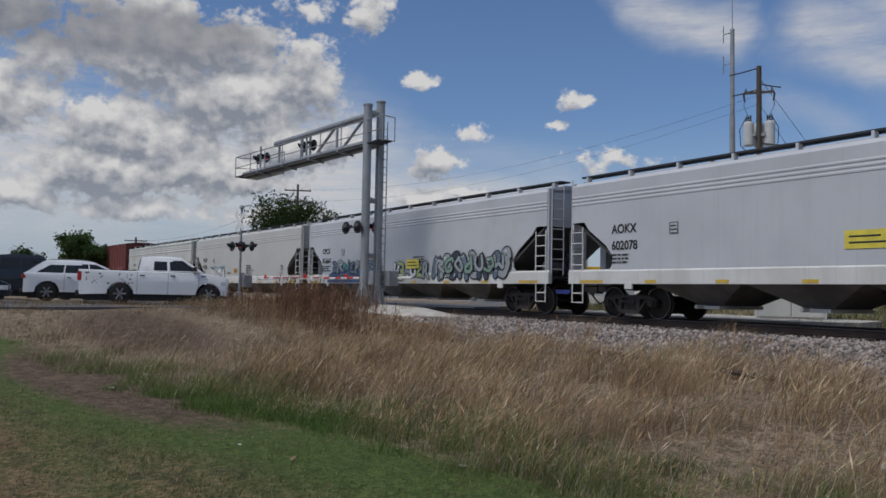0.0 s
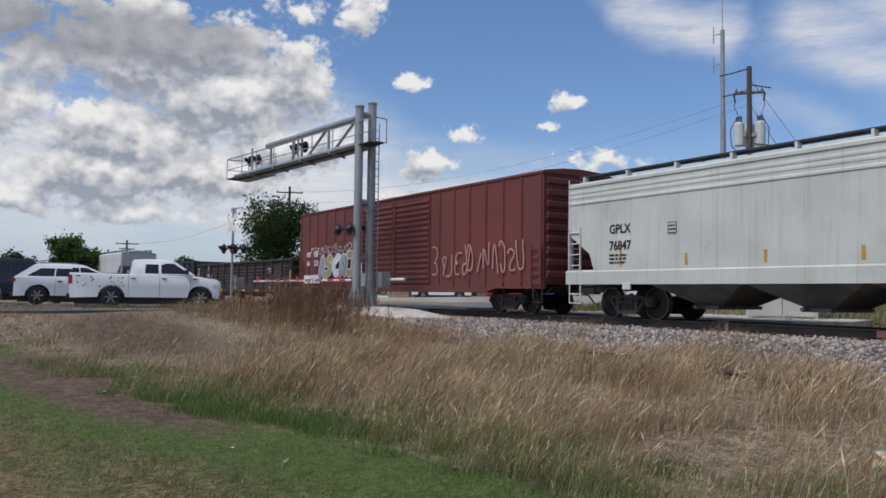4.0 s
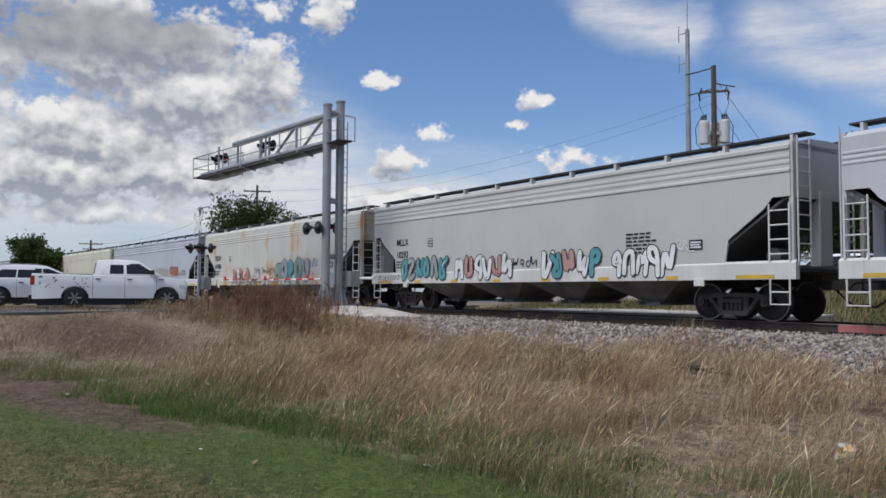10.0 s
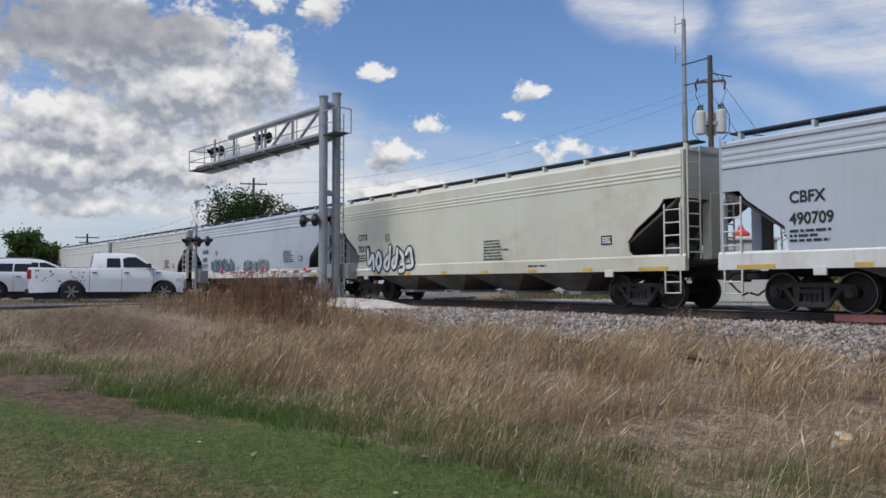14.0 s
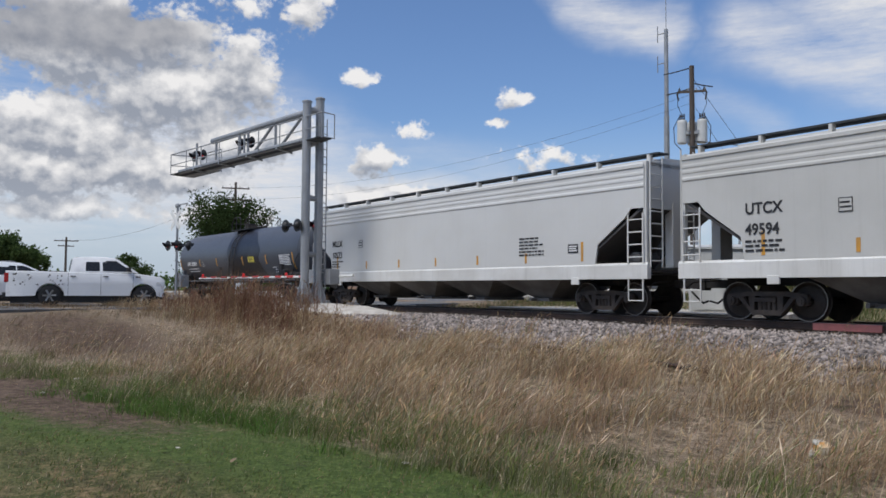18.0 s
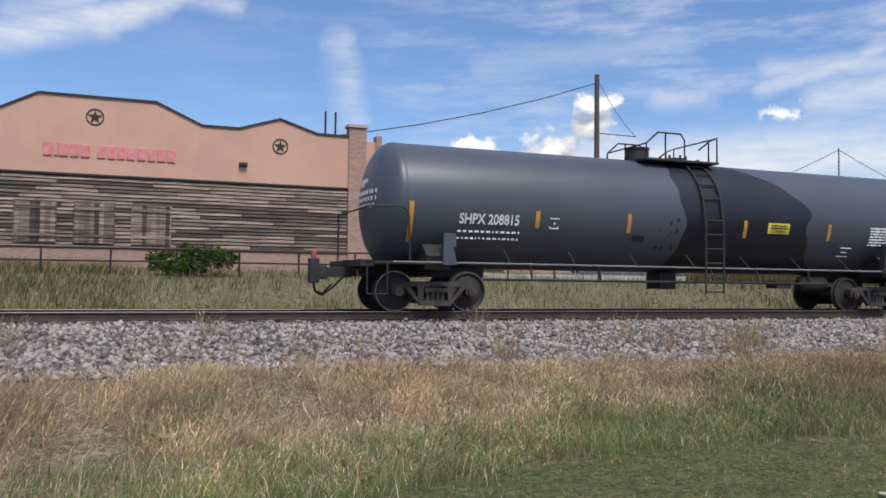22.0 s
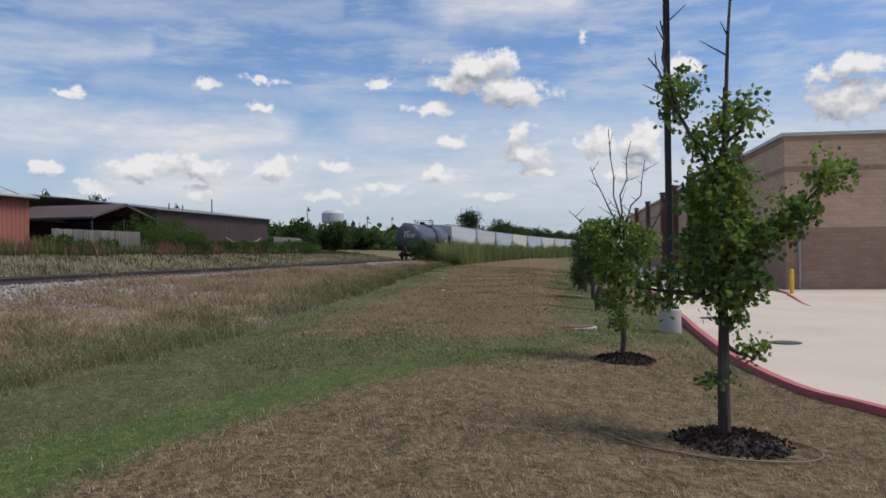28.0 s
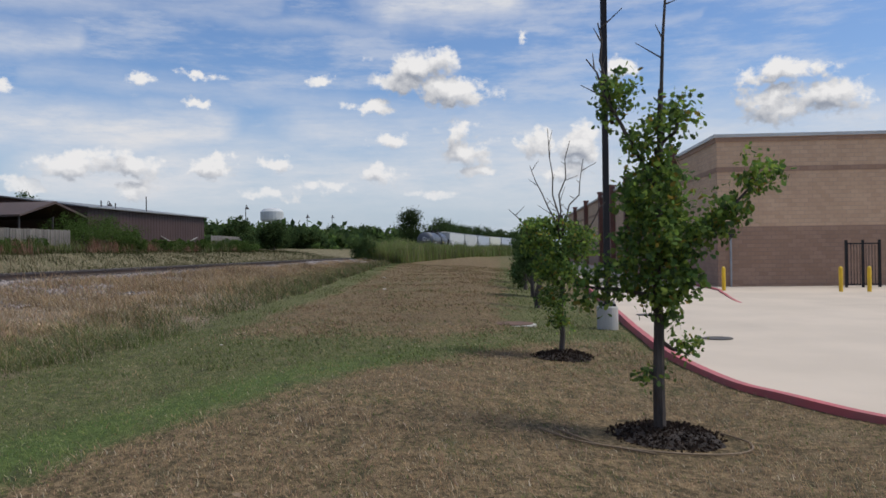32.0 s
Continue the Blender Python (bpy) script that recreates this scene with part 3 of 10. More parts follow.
def truck_mesh():
    """Two cast side frames with open windows, journals, springs, brake beams and a bolster."""
    bm = bmesh.new()
    for s in (-1, 1):
        y0, y1 = sorted((s * 0.93, s * 1.06))
        prism(bm, [(-1.03, 0.55), (-1.0, 0.61), (-0.78, 0.65), (-0.45, 0.68), (0.45, 0.68), (0.78, 0.65), (1.0, 0.61), (1.03, 0.55), (0.74, 0.54), (0.45, 0.575), (-0.45, 0.575), (-0.74, 0.54)], y0, y1)
        prism(bm, [(-0.36, 0.13), (0.36, 0.13), (0.40, 0.25), (-0.40, 0.25)], y0, y1)
        for k in (-1, 1):
            q = [(k * 0.74, 0.54), (k * 0.60, 0.55), (k * 0.38, 0.25), (k * 0.36, 0.13)]
            prism(bm, q[::k], y0 + 0.004, y1 - 0.004)
            q = [(k * 0.42, 0.25), (k * 0.30, 0.25), (k * 0.28, 0.58), (k * 0.44, 0.58)]
            prism(bm, q[::k], y0 - 0.004, y1 + 0.004)
            x = k * 0.889
            q = [(x - 0.15, 0.56), (x + 0.15, 0.56), (x + 0.14, 0.40), (x + 0.10, 0.36), (x - 0.10, 0.36), (x - 0.14, 0.40)]
            prism(bm, q, y0 + 0.01, y1 - 0.01)
            y2, y3 = sorted((s * 1.04, s * 1.13))
            rod(bm, (x, y2, 0.457), (x, y3, 0.457), 0.105, 14)
            y3 = s * 1.13
            rod(bm, (x, y3, 0.457), (x, y3 + s * 0.025, 0.457), 0.05, 8)
        for x in (-0.18, -0.06, 0.06, 0.18):
            rod(bm, (x, s * 1.0, 0.25), (x, s * 1.0, 0.44), 0.052, 8)
        y2, y3 = sorted((s * 0.9, s * 1.10))
        box(bm, -0.27, 0.27, y2, y3, 0.44, 0.535)
    box(bm, -0.2, 0.2, -0.95, 0.95, 0.42, 0.62)
    for x in (-0.40, 0.40):
        box(bm, x - 0.04, x + 0.04, -0.8, 0.8, 0.32, 0.42)
    return bm


def rim_mesh():
    bm = bmesh.new()
    ring = [[bm.verts.new((r * math.cos(t), -0.7885, r * math.sin(t))) for t in [2 * math.pi * k / 28 for k in range(28)]] for r in (0.452, 0.438)]
    for k in range(28):
        bm.faces.new((ring[0][k], ring[0][(k + 1) % 28], ring[1][(k + 1) % 28], ring[1][k]))
    return bm


def mesh_of(bm, name, material):
    me = bpy.data.meshes.new(name)
    bmesh.ops.recalc_face_normals(bm, faces=bm.faces[:])
    bm.to_mesh(me)
    bm.free()
    me.shade_smooth()
    me.set_sharp_from_angle(angle=radians(35))
    me.materials.append(material)
    return me


WHEELSET, TRUCK, RIM = mesh_of(wheelset_mesh(), "wheelset", MAT_WHEEL), mesh_of(truck_mesh(), "truck", MAT_TRUCK), mesh_of(rim_mesh(), "tread", MAT_TREAD)


def shared(name, mesh, parent, at):
    ob = new(name, mesh)
    ob.parent = parent
    ob.matrix_basis = at
    return ob


SPINNING = []


def trucks(car, half, spin=False):
    for x in (-half, half):
        t = shared("truck", TRUCK, car, pose(x, 0, 0))
        for dx in (-0.889, 0.889):
            w = shared("wheelset", WHEELSET, t, pose(dx, 0, 0.457))
            shared("tread", RIM, t, pose(dx, 0, 0.457))
            if spin:
                SPINNING.append((w, dx))


def coupler(car, x, s):
    bm = B(min(x, x + s * 0.75), max(x, x + s * 0.75), -0.1, 0.1, 0.76, 0.98, bevel=0.02)
    box(bm, *sorted((x + s * 0.62, x + s * 0.86)), -0.17, 0.13, 0.70, 1.02, bevel=0.03)
    bars(bm, [(x + s * 0.1, 0.35, 0.8), (x + s * 0.4, 0.38, 0.5), (x + s * 0.6, 0.36, 0.36), (x + s * 0.8, 0.3, 0.42)], 0.028)
    bars(bm, [(x + s * 0.05, -0.3, 0.95), (x + s * 0.2, -1.2, 0.9), (x + s * 0.22, -1.45, 0.75)], 0.018)
    part("coupler", bm, MAT_UNDER, car)


def ladder(x0, x1, y, z0, z1, rungs, r=0.02, along="x"):
    bm = bmesh.new()
    p = (lambda a, z: (a, y, z)) if along == "x" else (lambda a, z: (y, a, z))
    rod(bm, p(x0, z0), p(x0, z1), r * 1.25)
    rod(bm, p(x1, z0), p(x1, z1), r * 1.25)
    for i in range(rungs):
        z = z0 + (z1 - z0) * (i + 0.5) / rungs
        rod(bm, p(x0, z), p(x1, z), r)
    return bm


def stencil_block(car, x, z, w, h, rows, material=None, y=-1.612):
    """A block of small writing too fine to read, as bars."""
    rng = random.Random(int((x * 31 + z * 17) * 100))
    bm = bmesh.new()
    step = h / rows
    for r in range(rows):
        a, end = x, x + w * rng.uniform(0.55, 1.0)
        while a < end:
            b = min(a + rng.uniform(0.06, 0.24), end)
            box(bm, a, b, y - 0.002, y + 0.002, z - (r + 0.75) * step, z - (r + 0.25) * step)
            a = b + 0.04
    part("stencilling", bm, material or MAT_BLACK_INK, car)


def plate_on(car, name, x0, x1, z0, z1, material, y=-1.613, frame=None, lines=0, ink=None, label=""):
    ob = part(name, B(x0, x1, y - 0.003, y + 0.003, z0, z1), material, car, label)
    if frame:
        bm = bmesh.new()
        t = 0.02
        for q in ((x0, x1, z0, z0 + t), (x0, x1, z1 - t, z1), (x0, x0 + t, z0, z1), (x1 - t, x1, z0, z1)):
            box(bm, q[0], q[1], y - 0.006, y - 0.003, q[2], q[3])
        part("border", bm, frame, ob)
    if lines:
        bm = bmesh.new()
        for i in range(lines):
            z = z0 + (z1 - z0) * (i + 1) / (lines + 1)
            d = (x1 - x0) * 0.1
            box(bm, x0 + d, x1 - d * (1 + i % 2), y - 0.0065, y - 0.003, z - 0.02, z + 0.02)
        part("print", bm, ink or MAT_BLACK_INK, ob)
    return ob


# single-stroke forms in a unit box
FORMS = {
    "S": [(1, .85), (.6, 1), (.1, .85), (.15, .6), (.85, .42), (.95, .15), (.5, 0), (0, .12)], "C": [(1, .8), (.6, 1), (.1, .75), (0, .4), (.3, .03), (.7, 0), (1, .2)],
    "N": [(0, 0), (.1, 1), (.9, 0), (1, 1)], "M": [(0, 0), (.15, 1), (.5, .35), (.85, 1), (1, 0)], "Z": [(0, 1), (1, .95), (0, .05), (1, 0)], "U": [(0, 1), (.05, .2), (.5, 0), (.95, .2), (1, 1)],
    "O": [(.5, 1), (.05, .7), (.1, .2), (.5, 0), (.9, .25), (.92, .75), (.55, 1)], "R": [(0, 0), (.05, 1), (.8, .95), (.85, .6), (.2, .5), (1, 0)], "A": [(0, 0), (.38, 1), (.62, 1), (1, 0)],
    "E": [(1, 1), (.15, .95), (.15, .55), (.7, .52), (.15, .48), (.1, .05), (1, 0)], "L": [(.1, 1), (.05, .1), (1, 0)], "I": [(.5, 1), (.45, 0)], "P": [(.1, 0), (.05, 1), (.8, .95), (.85, .55), (.15, .45)]}


def wild(rng, keys):
    """A form twisted until it is a mere flourish."""
    f = FORMS[rng.choice(keys)]
    m, t = rng.random() < 0.5, rng.random() < 0.35
    f = [((1 - u if m else u) + rng.uniform(-0.2, 0.2), (1 - v if t else v) + rng.uniform(-0.16, 0.16)) for u, v in f]
    return [(min(max(u, 0), 1), min(max(v, 0), 1)) for u, v in f]


def stroke(points, width, y, round_off=2):
    """A painted stroke: one flat ribbon along a bent line, a little fuller in the middle."""
    pts = [Vector(p) for p in points]
    for _ in range(round_off):
        pts = [pts[0]] + [q for a, b in zip(pts, pts[1:]) for q in (a.lerp(b, 0.25), a.lerp(b, 0.75))] + [pts[-1]]
    a, b = (pts[0] - pts[1]).normalized(), (pts[-1] - pts[-2]).normalized()
    k = width * 0.5
    pts = [pts[0] + a * k, pts[0] + a * k * 0.6] + pts + [pts[-1] + b * k * 0.6, pts[-1] + b * k]
    bm = bmesh.new()
    rows = []
    for i, p in enumerate(pts):
        t = (pts[min(i + 1, len(pts) - 1)] - pts[max(i - 1, 0)]).normalized()
        n = Vector((-t.y, t.x)) * k * {0: 0.35, 1: 0.8, len(pts) - 2: 0.8, len(pts) - 1: 0.35}.get(i, 1.0)
        rows.append([bm.verts.new((*((p + n * s).to_tuple()[:1]), y - 0.00012 * i, (p + n * s).y)) for s in (-1, 1)])
    for a, b in zip(rows, rows[1:]):
        bm.faces.new((a[0], a[1], b[1], b[0]))
    return bm


def graffiti(car, x0, x1, z0, z1, fills, outline, n, seed, y=-1.613, fat=0.62, rim=0.05):
    """Swollen painted forms pressed side by side, each with its outline and its fill."""
    rng = random.Random(seed)
    w = (x1 - x0) / n
    for i in range(n):
        form = wild(rng, "SCNMUORAEP")
        h = (z1 - z0) * rng.uniform(0.85, 1.0)
        a, b = x0 + i * w + w * 0.12, z0 + rng.uniform(0, 0.1)
        lean = rng.uniform(-0.1, 0.2) * h
        d = min(w, h * 0.8) * fat * 0.62
        pts = [(a + d * 0.3 + u * (w * 0.95 - d * 0.6) + lean * v, b + d * 0.5 + v * (h - d)) for u, v in form]
        g = part("graffiti_form", stroke(pts, d + 2 * rim, y - 0.012 * (i % 2)), SPRAY[outline], car)
        part("fill", stroke(pts, d, y - 0.004 - 0.012 * (i % 2)), SPRAY[fills[i % len(fills)]], g)
        if rng.random() < 0.6:
            k = rng.randrange(len(pts) - 1)
            p, q = Vector(pts[k]), Vector(pts[k + 1])
            part("shine", stroke([p.lerp(q, 0.2), p.lerp(q, 0.7)], d * 0.16, y - 0.009 - 0.012 * (i % 2)), SPRAY["white" if outline == "black" and fills[0] != "white" else outline], g)


def scrawl(car, x0, x1, z0, z1, colour, n, seed, y=-1.613, r=0.016):
    """A line of hasty thin strokes, too wild to read."""
    rng = random.Random(seed)
    w = (x1 - x0) / n
    for i in range(n):
        form = wild(rng, "SCNMZUORAELIP")
        h = (z1 - z0) * rng.uniform(0.6, 1.0)
        a, b = x0 + i * w, z0 + rng.uniform(0, 0.2) * h
        lean = rng.uniform(-0.1, 0.25) * h
        part("scrawl", stroke([(a + u * w * 0.82 + lean * v, b + v * h) for u, v in form], 2 * r, y), SPRAY[colour], car)


def open_car(name, label, off0, off1, category="freight car"):
    car = thing(name, pose(0, 0, 0), label, category, "cars of the train")
    TRAIN.append((car, (off0 + off1) / 2))
    return car


def hopper(off0, off1, paint, style, marks, number, label, walk_posts=True, stripes=False):
    """A covered hopper car: sides with cut-away ends, slope sheets, roof, walkways, chutes, ladders."""
    L = off1 - off0
    e = L / 2 - 0.62          # body end
    car = open_car("covered_hopper_car", label, off0, off1)
    W, zs, ze, zn = 1.6, 1.38, 3.98, 2.86
    notch = [(0, zn), (0.55, zn), (0.75, 2.62), (1.5, 2.12), (1.78, 1.8), (1.74, 1.52), (1.6, zs)] if style == "round" else [(0, zn), (0.45, zn), (0.66, 2.62), (1.62, 1.95), (1.72, zs)]
    if style == "post":
        notch = [(0, 2.5), (0.9, 1.9), (1.1, zs)]
        zn = 2.5
    outline = [(-e + u, z) for u, z in notch][::-1] + [(-e, ze), (e, ze)] + [(e - u, z) for u, z in notch]
    m = PAINT[paint]
    sill = m if style == "post" or paint in ("cream", "rusty") else PAINT["sill"]
    for s in (-1, 1):
        part("side_sheet", P(outline, *sorted((s * W, s * (W - 0.05)))), m, car)
        part("side_sill", P([(s * (W + 0.03), 0.99), (s * (W + 0.03), 1.36), (s * (W - 0.02), 1.42), (s * (W - 0.12), 1.42), (s * (W - 0.12), 0.99)], -e - 0.12, e + 0.12, "x"), sill, car)
    # roof: a shoulder, then a low crown
    rp = [(-W + 0.002, ze), (-1.47, ze + 0.11), (-0.75, ze + 0.26), (0, ze + 0.29), (0.75, ze + 0.26), (1.47, ze + 0.11), (W - 0.002, ze)]
    part("roof", P(rp, -e, e, "x"), m, car)
    if style == "round":
        for z in (3.40, 3.51, 3.62):
            part("side_rib", P([(-W - 0.013, z), (-W - 0.013, z + 0.035), (-W, z + 0.06), (-W, z - 0.025)], -e, e, "x"), m, car)
    else:
        for z, d in ((3.42, 0.024), (3.60, 0.011), (3.74, 0.011)):
            part("side_rib", P([(-W - d, z), (-W - d, z + 0.05), (-W, z + 0.09), (-W, z - 0.02)], -e, e, "x"), m, car)
        part("eave_angle", P([(-W - 0.03, 3.94), (-W - 0.03, 4.02), (-W, 4.03), (-W, 3.93)], -e, e, "x"), m, car)
    for s in (-1, 1):
        xe = s * e
        part("end_sheet", B(*sorted((xe, xe - s * 0.05)), -W + 0.06, W - 0.06, zn, ze + 0.12), m, car)
        # slope sheets wear the shade in their colour, not the body paint
        part("slope_sheet", P([(xe - s * 0.06, zn), (xe - s * 0.06, zn + 0.08), (xe - s * 2.9, 1.08), (xe - s * 2.9, 1.0)], -W + 0.06, W - 0.06), MAT_SLOPE_SHADE, car)
        for y in (-1.52, 1.52):
            part("corner_post", B(xe - 0.05, xe + 0.05, y - 0.05, y + 0.05, 1.38, ze + 0.1), m, car)
        part("end_column", B(*sorted((xe + s * 0.02, xe - s * 0.25)), -0.42, 0.1, 1.3, zn + 0.2, bevel=0.02), m, car)
        part("end_platform", B(*sorted((xe + s * 0.12, xe - s * 1.6)), -W + 0.12, W - 0.12, 1.16, 1.24), MAT_UNDER, car)
        part("side_ladder", ladder(xe - s * 0.02, xe - s * 0.52, -W - 0.03, 1.40, 2.72, 4, 0.018), PAINT["sill"], car)
        part("end_ladder", ladder(-1.5, -1.0, xe + s * 0.12, 1.30, ze + 0.25, 9, 0.018, along="y"), m, car)
        bm = bars(bmesh.new(), [(xe - s * 0.04, -W - 0.01, 1.0), (xe - s * 0.04, -W - 0.01, 0.42), (xe - s * 0.52, -W - 0.01, 0.42), (xe - s * 0.52, -W - 0.01, 1.0)], 0.024)
        rod(bm, (xe - s * 0.04, -W - 0.01, 0.7), (xe - s * 0.52, -W - 0.01, 0.7), 0.02)
        part("step", bm, PAINT["sill"], car)
        part("jacking_pad", B(*sorted((xe - s * 2.3, xe - s * 2.6)), -W - 0.045, -W + 0.02, 0.84, 1.04, bevel=0.015), PAINT["sill"], car)
        coupler(car, xe - s * 0.2, s)
        trucks_x = e - 1.9
    bm = bmesh.new()          # air reservoir and brake gear on the trailing platform
    lathe(bm, [(0.05, -0.5), (0.2, -0.45), (0.2, 0.35), (0.05, 0.4)], 12, (e - 0.85, -0.5, 1.55), "y")
    rod(bm, (e - 1.3, 0.3, 1.24), (e - 0.5, -0.2, 2.0), 0.08)
    part("brake_gear", bm, MAT_CHUTE, car)
    for s in (-1, 1):         # roof walkways on posts
        part("walkway", B(-e - 0.1, e + 0.1, *sorted((s * 0.70, s * 1.14)), ze + 0.34, ze + 0.385), MAT_WALKWAY, car)
    bracket = mesh_of(B(-0.035, 0.035, -0.09, 0.09, 0.0, 0.22), "bracket", m)
    for i in range(11):
        for s in (-1, 1):
            shared("bracket", bracket, car, pose(-e + 0.2 + (2 * e - 0.4) * i / 10, s * 1.1, ze + 0.13))
    part("hatch_trough", B(-e + 0.7, e - 0.7, -0.32, 0.32, ze + 0.26, ze + 0.40, bevel=0.03), m, car)
    part("centre_sill", B(-e + 0.3, e - 0.3, -0.22, 0.22, 0.82, 1.12), MAT_UNDER, car)
    span = 2 * (e - 3.1) / 4
    for i in range(4):        # discharge chutes
        cx = -e + 3.1 + span * (i + 0.5)
        bm = bmesh.new()
        a, b = span * 0.5, 0.32
        v = [bm.verts.new(p) for p in ((cx - a, -1.5, 1.02), (cx + a, -1.5, 1.02), (cx + a, 1.5, 1.02), (cx - a, 1.5, 1.02), (cx - b, -0.75, 0.42), (cx + b, -0.75, 0.42), (cx + b, 0.75, 0.42), (cx - b, 0.75, 0.42))]
        for q in ((0, 1, 5, 4), (1, 2, 6, 5), (2, 3, 7, 6), (3, 0, 4, 7), (4, 5, 6, 7), (0, 3, 2, 1)):
            bm.faces.new([v[k] for k in q])
        ch = part("chute", bm, MAT_CHUTE, car)
        bm = B(cx - 0.36, cx + 0.36, -0.9, 0.9, 0.34, 0.43)
        rod(bm, (cx - 0.2, -1.15, 0.40), (cx - 0.2, 1.0, 0.40), 0.05)
        part("outlet_gate", bm, PAINT["sill"] if style == "round" else MAT_CHUTE, ch)
    trucks(car, trucks_x)
    # lettering on the side that faces the lawn
    ink = MAT_BLACK_INK
    x = -e + 1.75
    lettering(marks, 0.36, ink, car, (x, -W - 0.012, 2.46), width=0.95)
    lettering(number, 0.36, ink, car, (x, -W - 0.012, 1.98), width=0.95)
    stencil_block(car, x, 1.88, 1.0, 0.32, 3)
    plate_on(car, "data_square", x + 2.2, x + 2.5, 2.35, 2.65, m, frame=ink, lines=2)
    stencil_block(car, *((1.1, 2.12, 1.45, 0.7, 7) if style == "round" else (4.4, 2.3, 1.4, 0.6, 6)))
    if style == "round":
        stencil_block(car, 3.35, 1.26, 0.95, 0.11, 1, y=-W - 0.034)
    plate_on(car, "test_panel", e - 2.75, e - 2.35, 1.75, 2.0, MAT_BLACK_INK, lines=3, ink=MAT_WHITE_INK)
    if stripes:
        for i in range(7):
            xx = -e + 2.2 + (2 * e - 4.4) * i / 6
            t = 0.55 if i in (0, 6) else 0.3
            part("reflector", B(xx - 0.045, xx + 0.045, -W - 0.008, -W, 1.5, 1.5 + t), MAT_ORANGE, car)
    else:
        for i in range(8):
            xx = -e + 0.9 + (2 * e - 1.8) * i / 7
            t = 0.5 if i in (0, 7) else 0.2
            part("reflector", B(xx - t, xx + t, -W - 0.036, -W - 0.028, 1.01, 1.10), MAT_YELLOW, car)
    return car, e


def tank_car(off0, off1):
    car = thing("tank_car", pose(0, 0, 0), "dark grey tank car with a black middle band and roof platform", "freight car", "cars of the train")
    TRAIN.append((car, -70.24))
    grey = surf("tank_grey_paint", (0.066, 0.075, 0.094), (0.056, 0.063, 0.080), 0.4, 0.42, bump=0.04, fine=25, dirt=(0.088, 0.095, 0.108), dirt_scale=0.5, dirt_at=(0.6, 0.9), streak=0.1, fine_mix=0.1)
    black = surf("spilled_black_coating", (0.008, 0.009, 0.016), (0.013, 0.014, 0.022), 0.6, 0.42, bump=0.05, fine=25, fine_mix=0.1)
    r, zc = 1.475, 2.47
    x0, x1 = -7.55, 7.85

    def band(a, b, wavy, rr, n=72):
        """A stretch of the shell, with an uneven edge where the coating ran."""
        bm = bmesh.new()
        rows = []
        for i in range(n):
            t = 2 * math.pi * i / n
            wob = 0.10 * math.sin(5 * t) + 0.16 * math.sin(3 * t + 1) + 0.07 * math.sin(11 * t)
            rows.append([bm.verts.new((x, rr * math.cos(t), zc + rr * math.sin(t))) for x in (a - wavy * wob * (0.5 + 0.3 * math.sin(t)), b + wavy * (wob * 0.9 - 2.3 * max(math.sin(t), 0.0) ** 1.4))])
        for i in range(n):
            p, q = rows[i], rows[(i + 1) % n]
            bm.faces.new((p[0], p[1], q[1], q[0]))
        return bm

    bm = bmesh.new()
    dome = [(r * math.sin(k), -0.62 * math.cos(k)) for k in [0.02, 0.3, 0.6, 0.85, 1.1, 1.3, 1.45, 1.57]]
    prof = [(a, x0 + b) for a, b in dome] + [(a, x1 - b) for a, b in dome[::-1]]
    lathe(bm, prof, 56, (0, 0, zc), "x")
    shell = part("tank_shell", bm, grey, car, smooth=True)
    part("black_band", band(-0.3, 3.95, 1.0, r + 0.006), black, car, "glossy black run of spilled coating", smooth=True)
    for x in (x0 + 0.02, x1 - 0.02):
        part("head_seam", band(x - 0.02, x + 0.02, 0.0, r + 0.008), grey, shell, smooth=True)
    # underframe: stub sills, running handrail, hangers
    part("bolster_saddle", P([(-1.35, 0.95), (-1.5, 1.25), (-1.1, 1.55), (1.1, 1.55), (1.5, 1.25), (1.35, 0.95)], -7.1, -6.5, "x"), MAT_UNDER, car)
    part("bolster_saddle", P([(-1.35, 0.95), (-1.5, 1.25), (-1.1, 1.55), (1.1, 1.55), (1.5, 1.25), (1.35, 0.95)], 6.5, 7.1, "x"), MAT_UNDER, car)
    for s in (-1, 1):
        part("stub_sill", B(*sorted((s * 5.2, s * 8.6)), -0.25, 0.25, 0.78, 1.15), MAT_UNDER, car)
        part("end_sill", B(*sorted((s * 8.3, s * 8.6)), -1.5, 1.5, 1.0, 1.14), MAT_UNDER, car)
        part("end_platform", B(*sorted((s * 7.1, s * 8.5)), -1.5, 1.5, 1.06, 1.12), MAT_UNDER, car)
        part("end_rail", bars(bmesh.new(), [(s * 7.45, -1.52, 1.1), (s * 7.9, -1.52, 2.1), (s * 8.1, -1.5, 2.3), (s * 8.4, -1.4, 2.35), (s * 8.42, 1.4, 2.35), (s * 8.4, 1.5, 2.2), (s * 8.4, 1.5, 1.1)] if s > 0 else [(-7.5, -1.55, 1.1), (-7.55, -1.56, 2.2), (-7.7, -1.55, 2.32), (-8.4, -1.45, 2.3), (-8.42, 1.4, 2.3), (-8.4, 1.5, 1.1)], 0.022), MAT_UNDER, car)
        bm = bars(bmesh.new(), [(s * 8.45, -1.5, 1.05), (s * 8.45, -1.52, 0.4), (s * 8.0, -1.52, 0.4), (s * 8.0, -1.5, 1.05)], 0.022)
        part("step", bm, MAT_UNDER, car)
        coupler(car, s * 8.4, s)
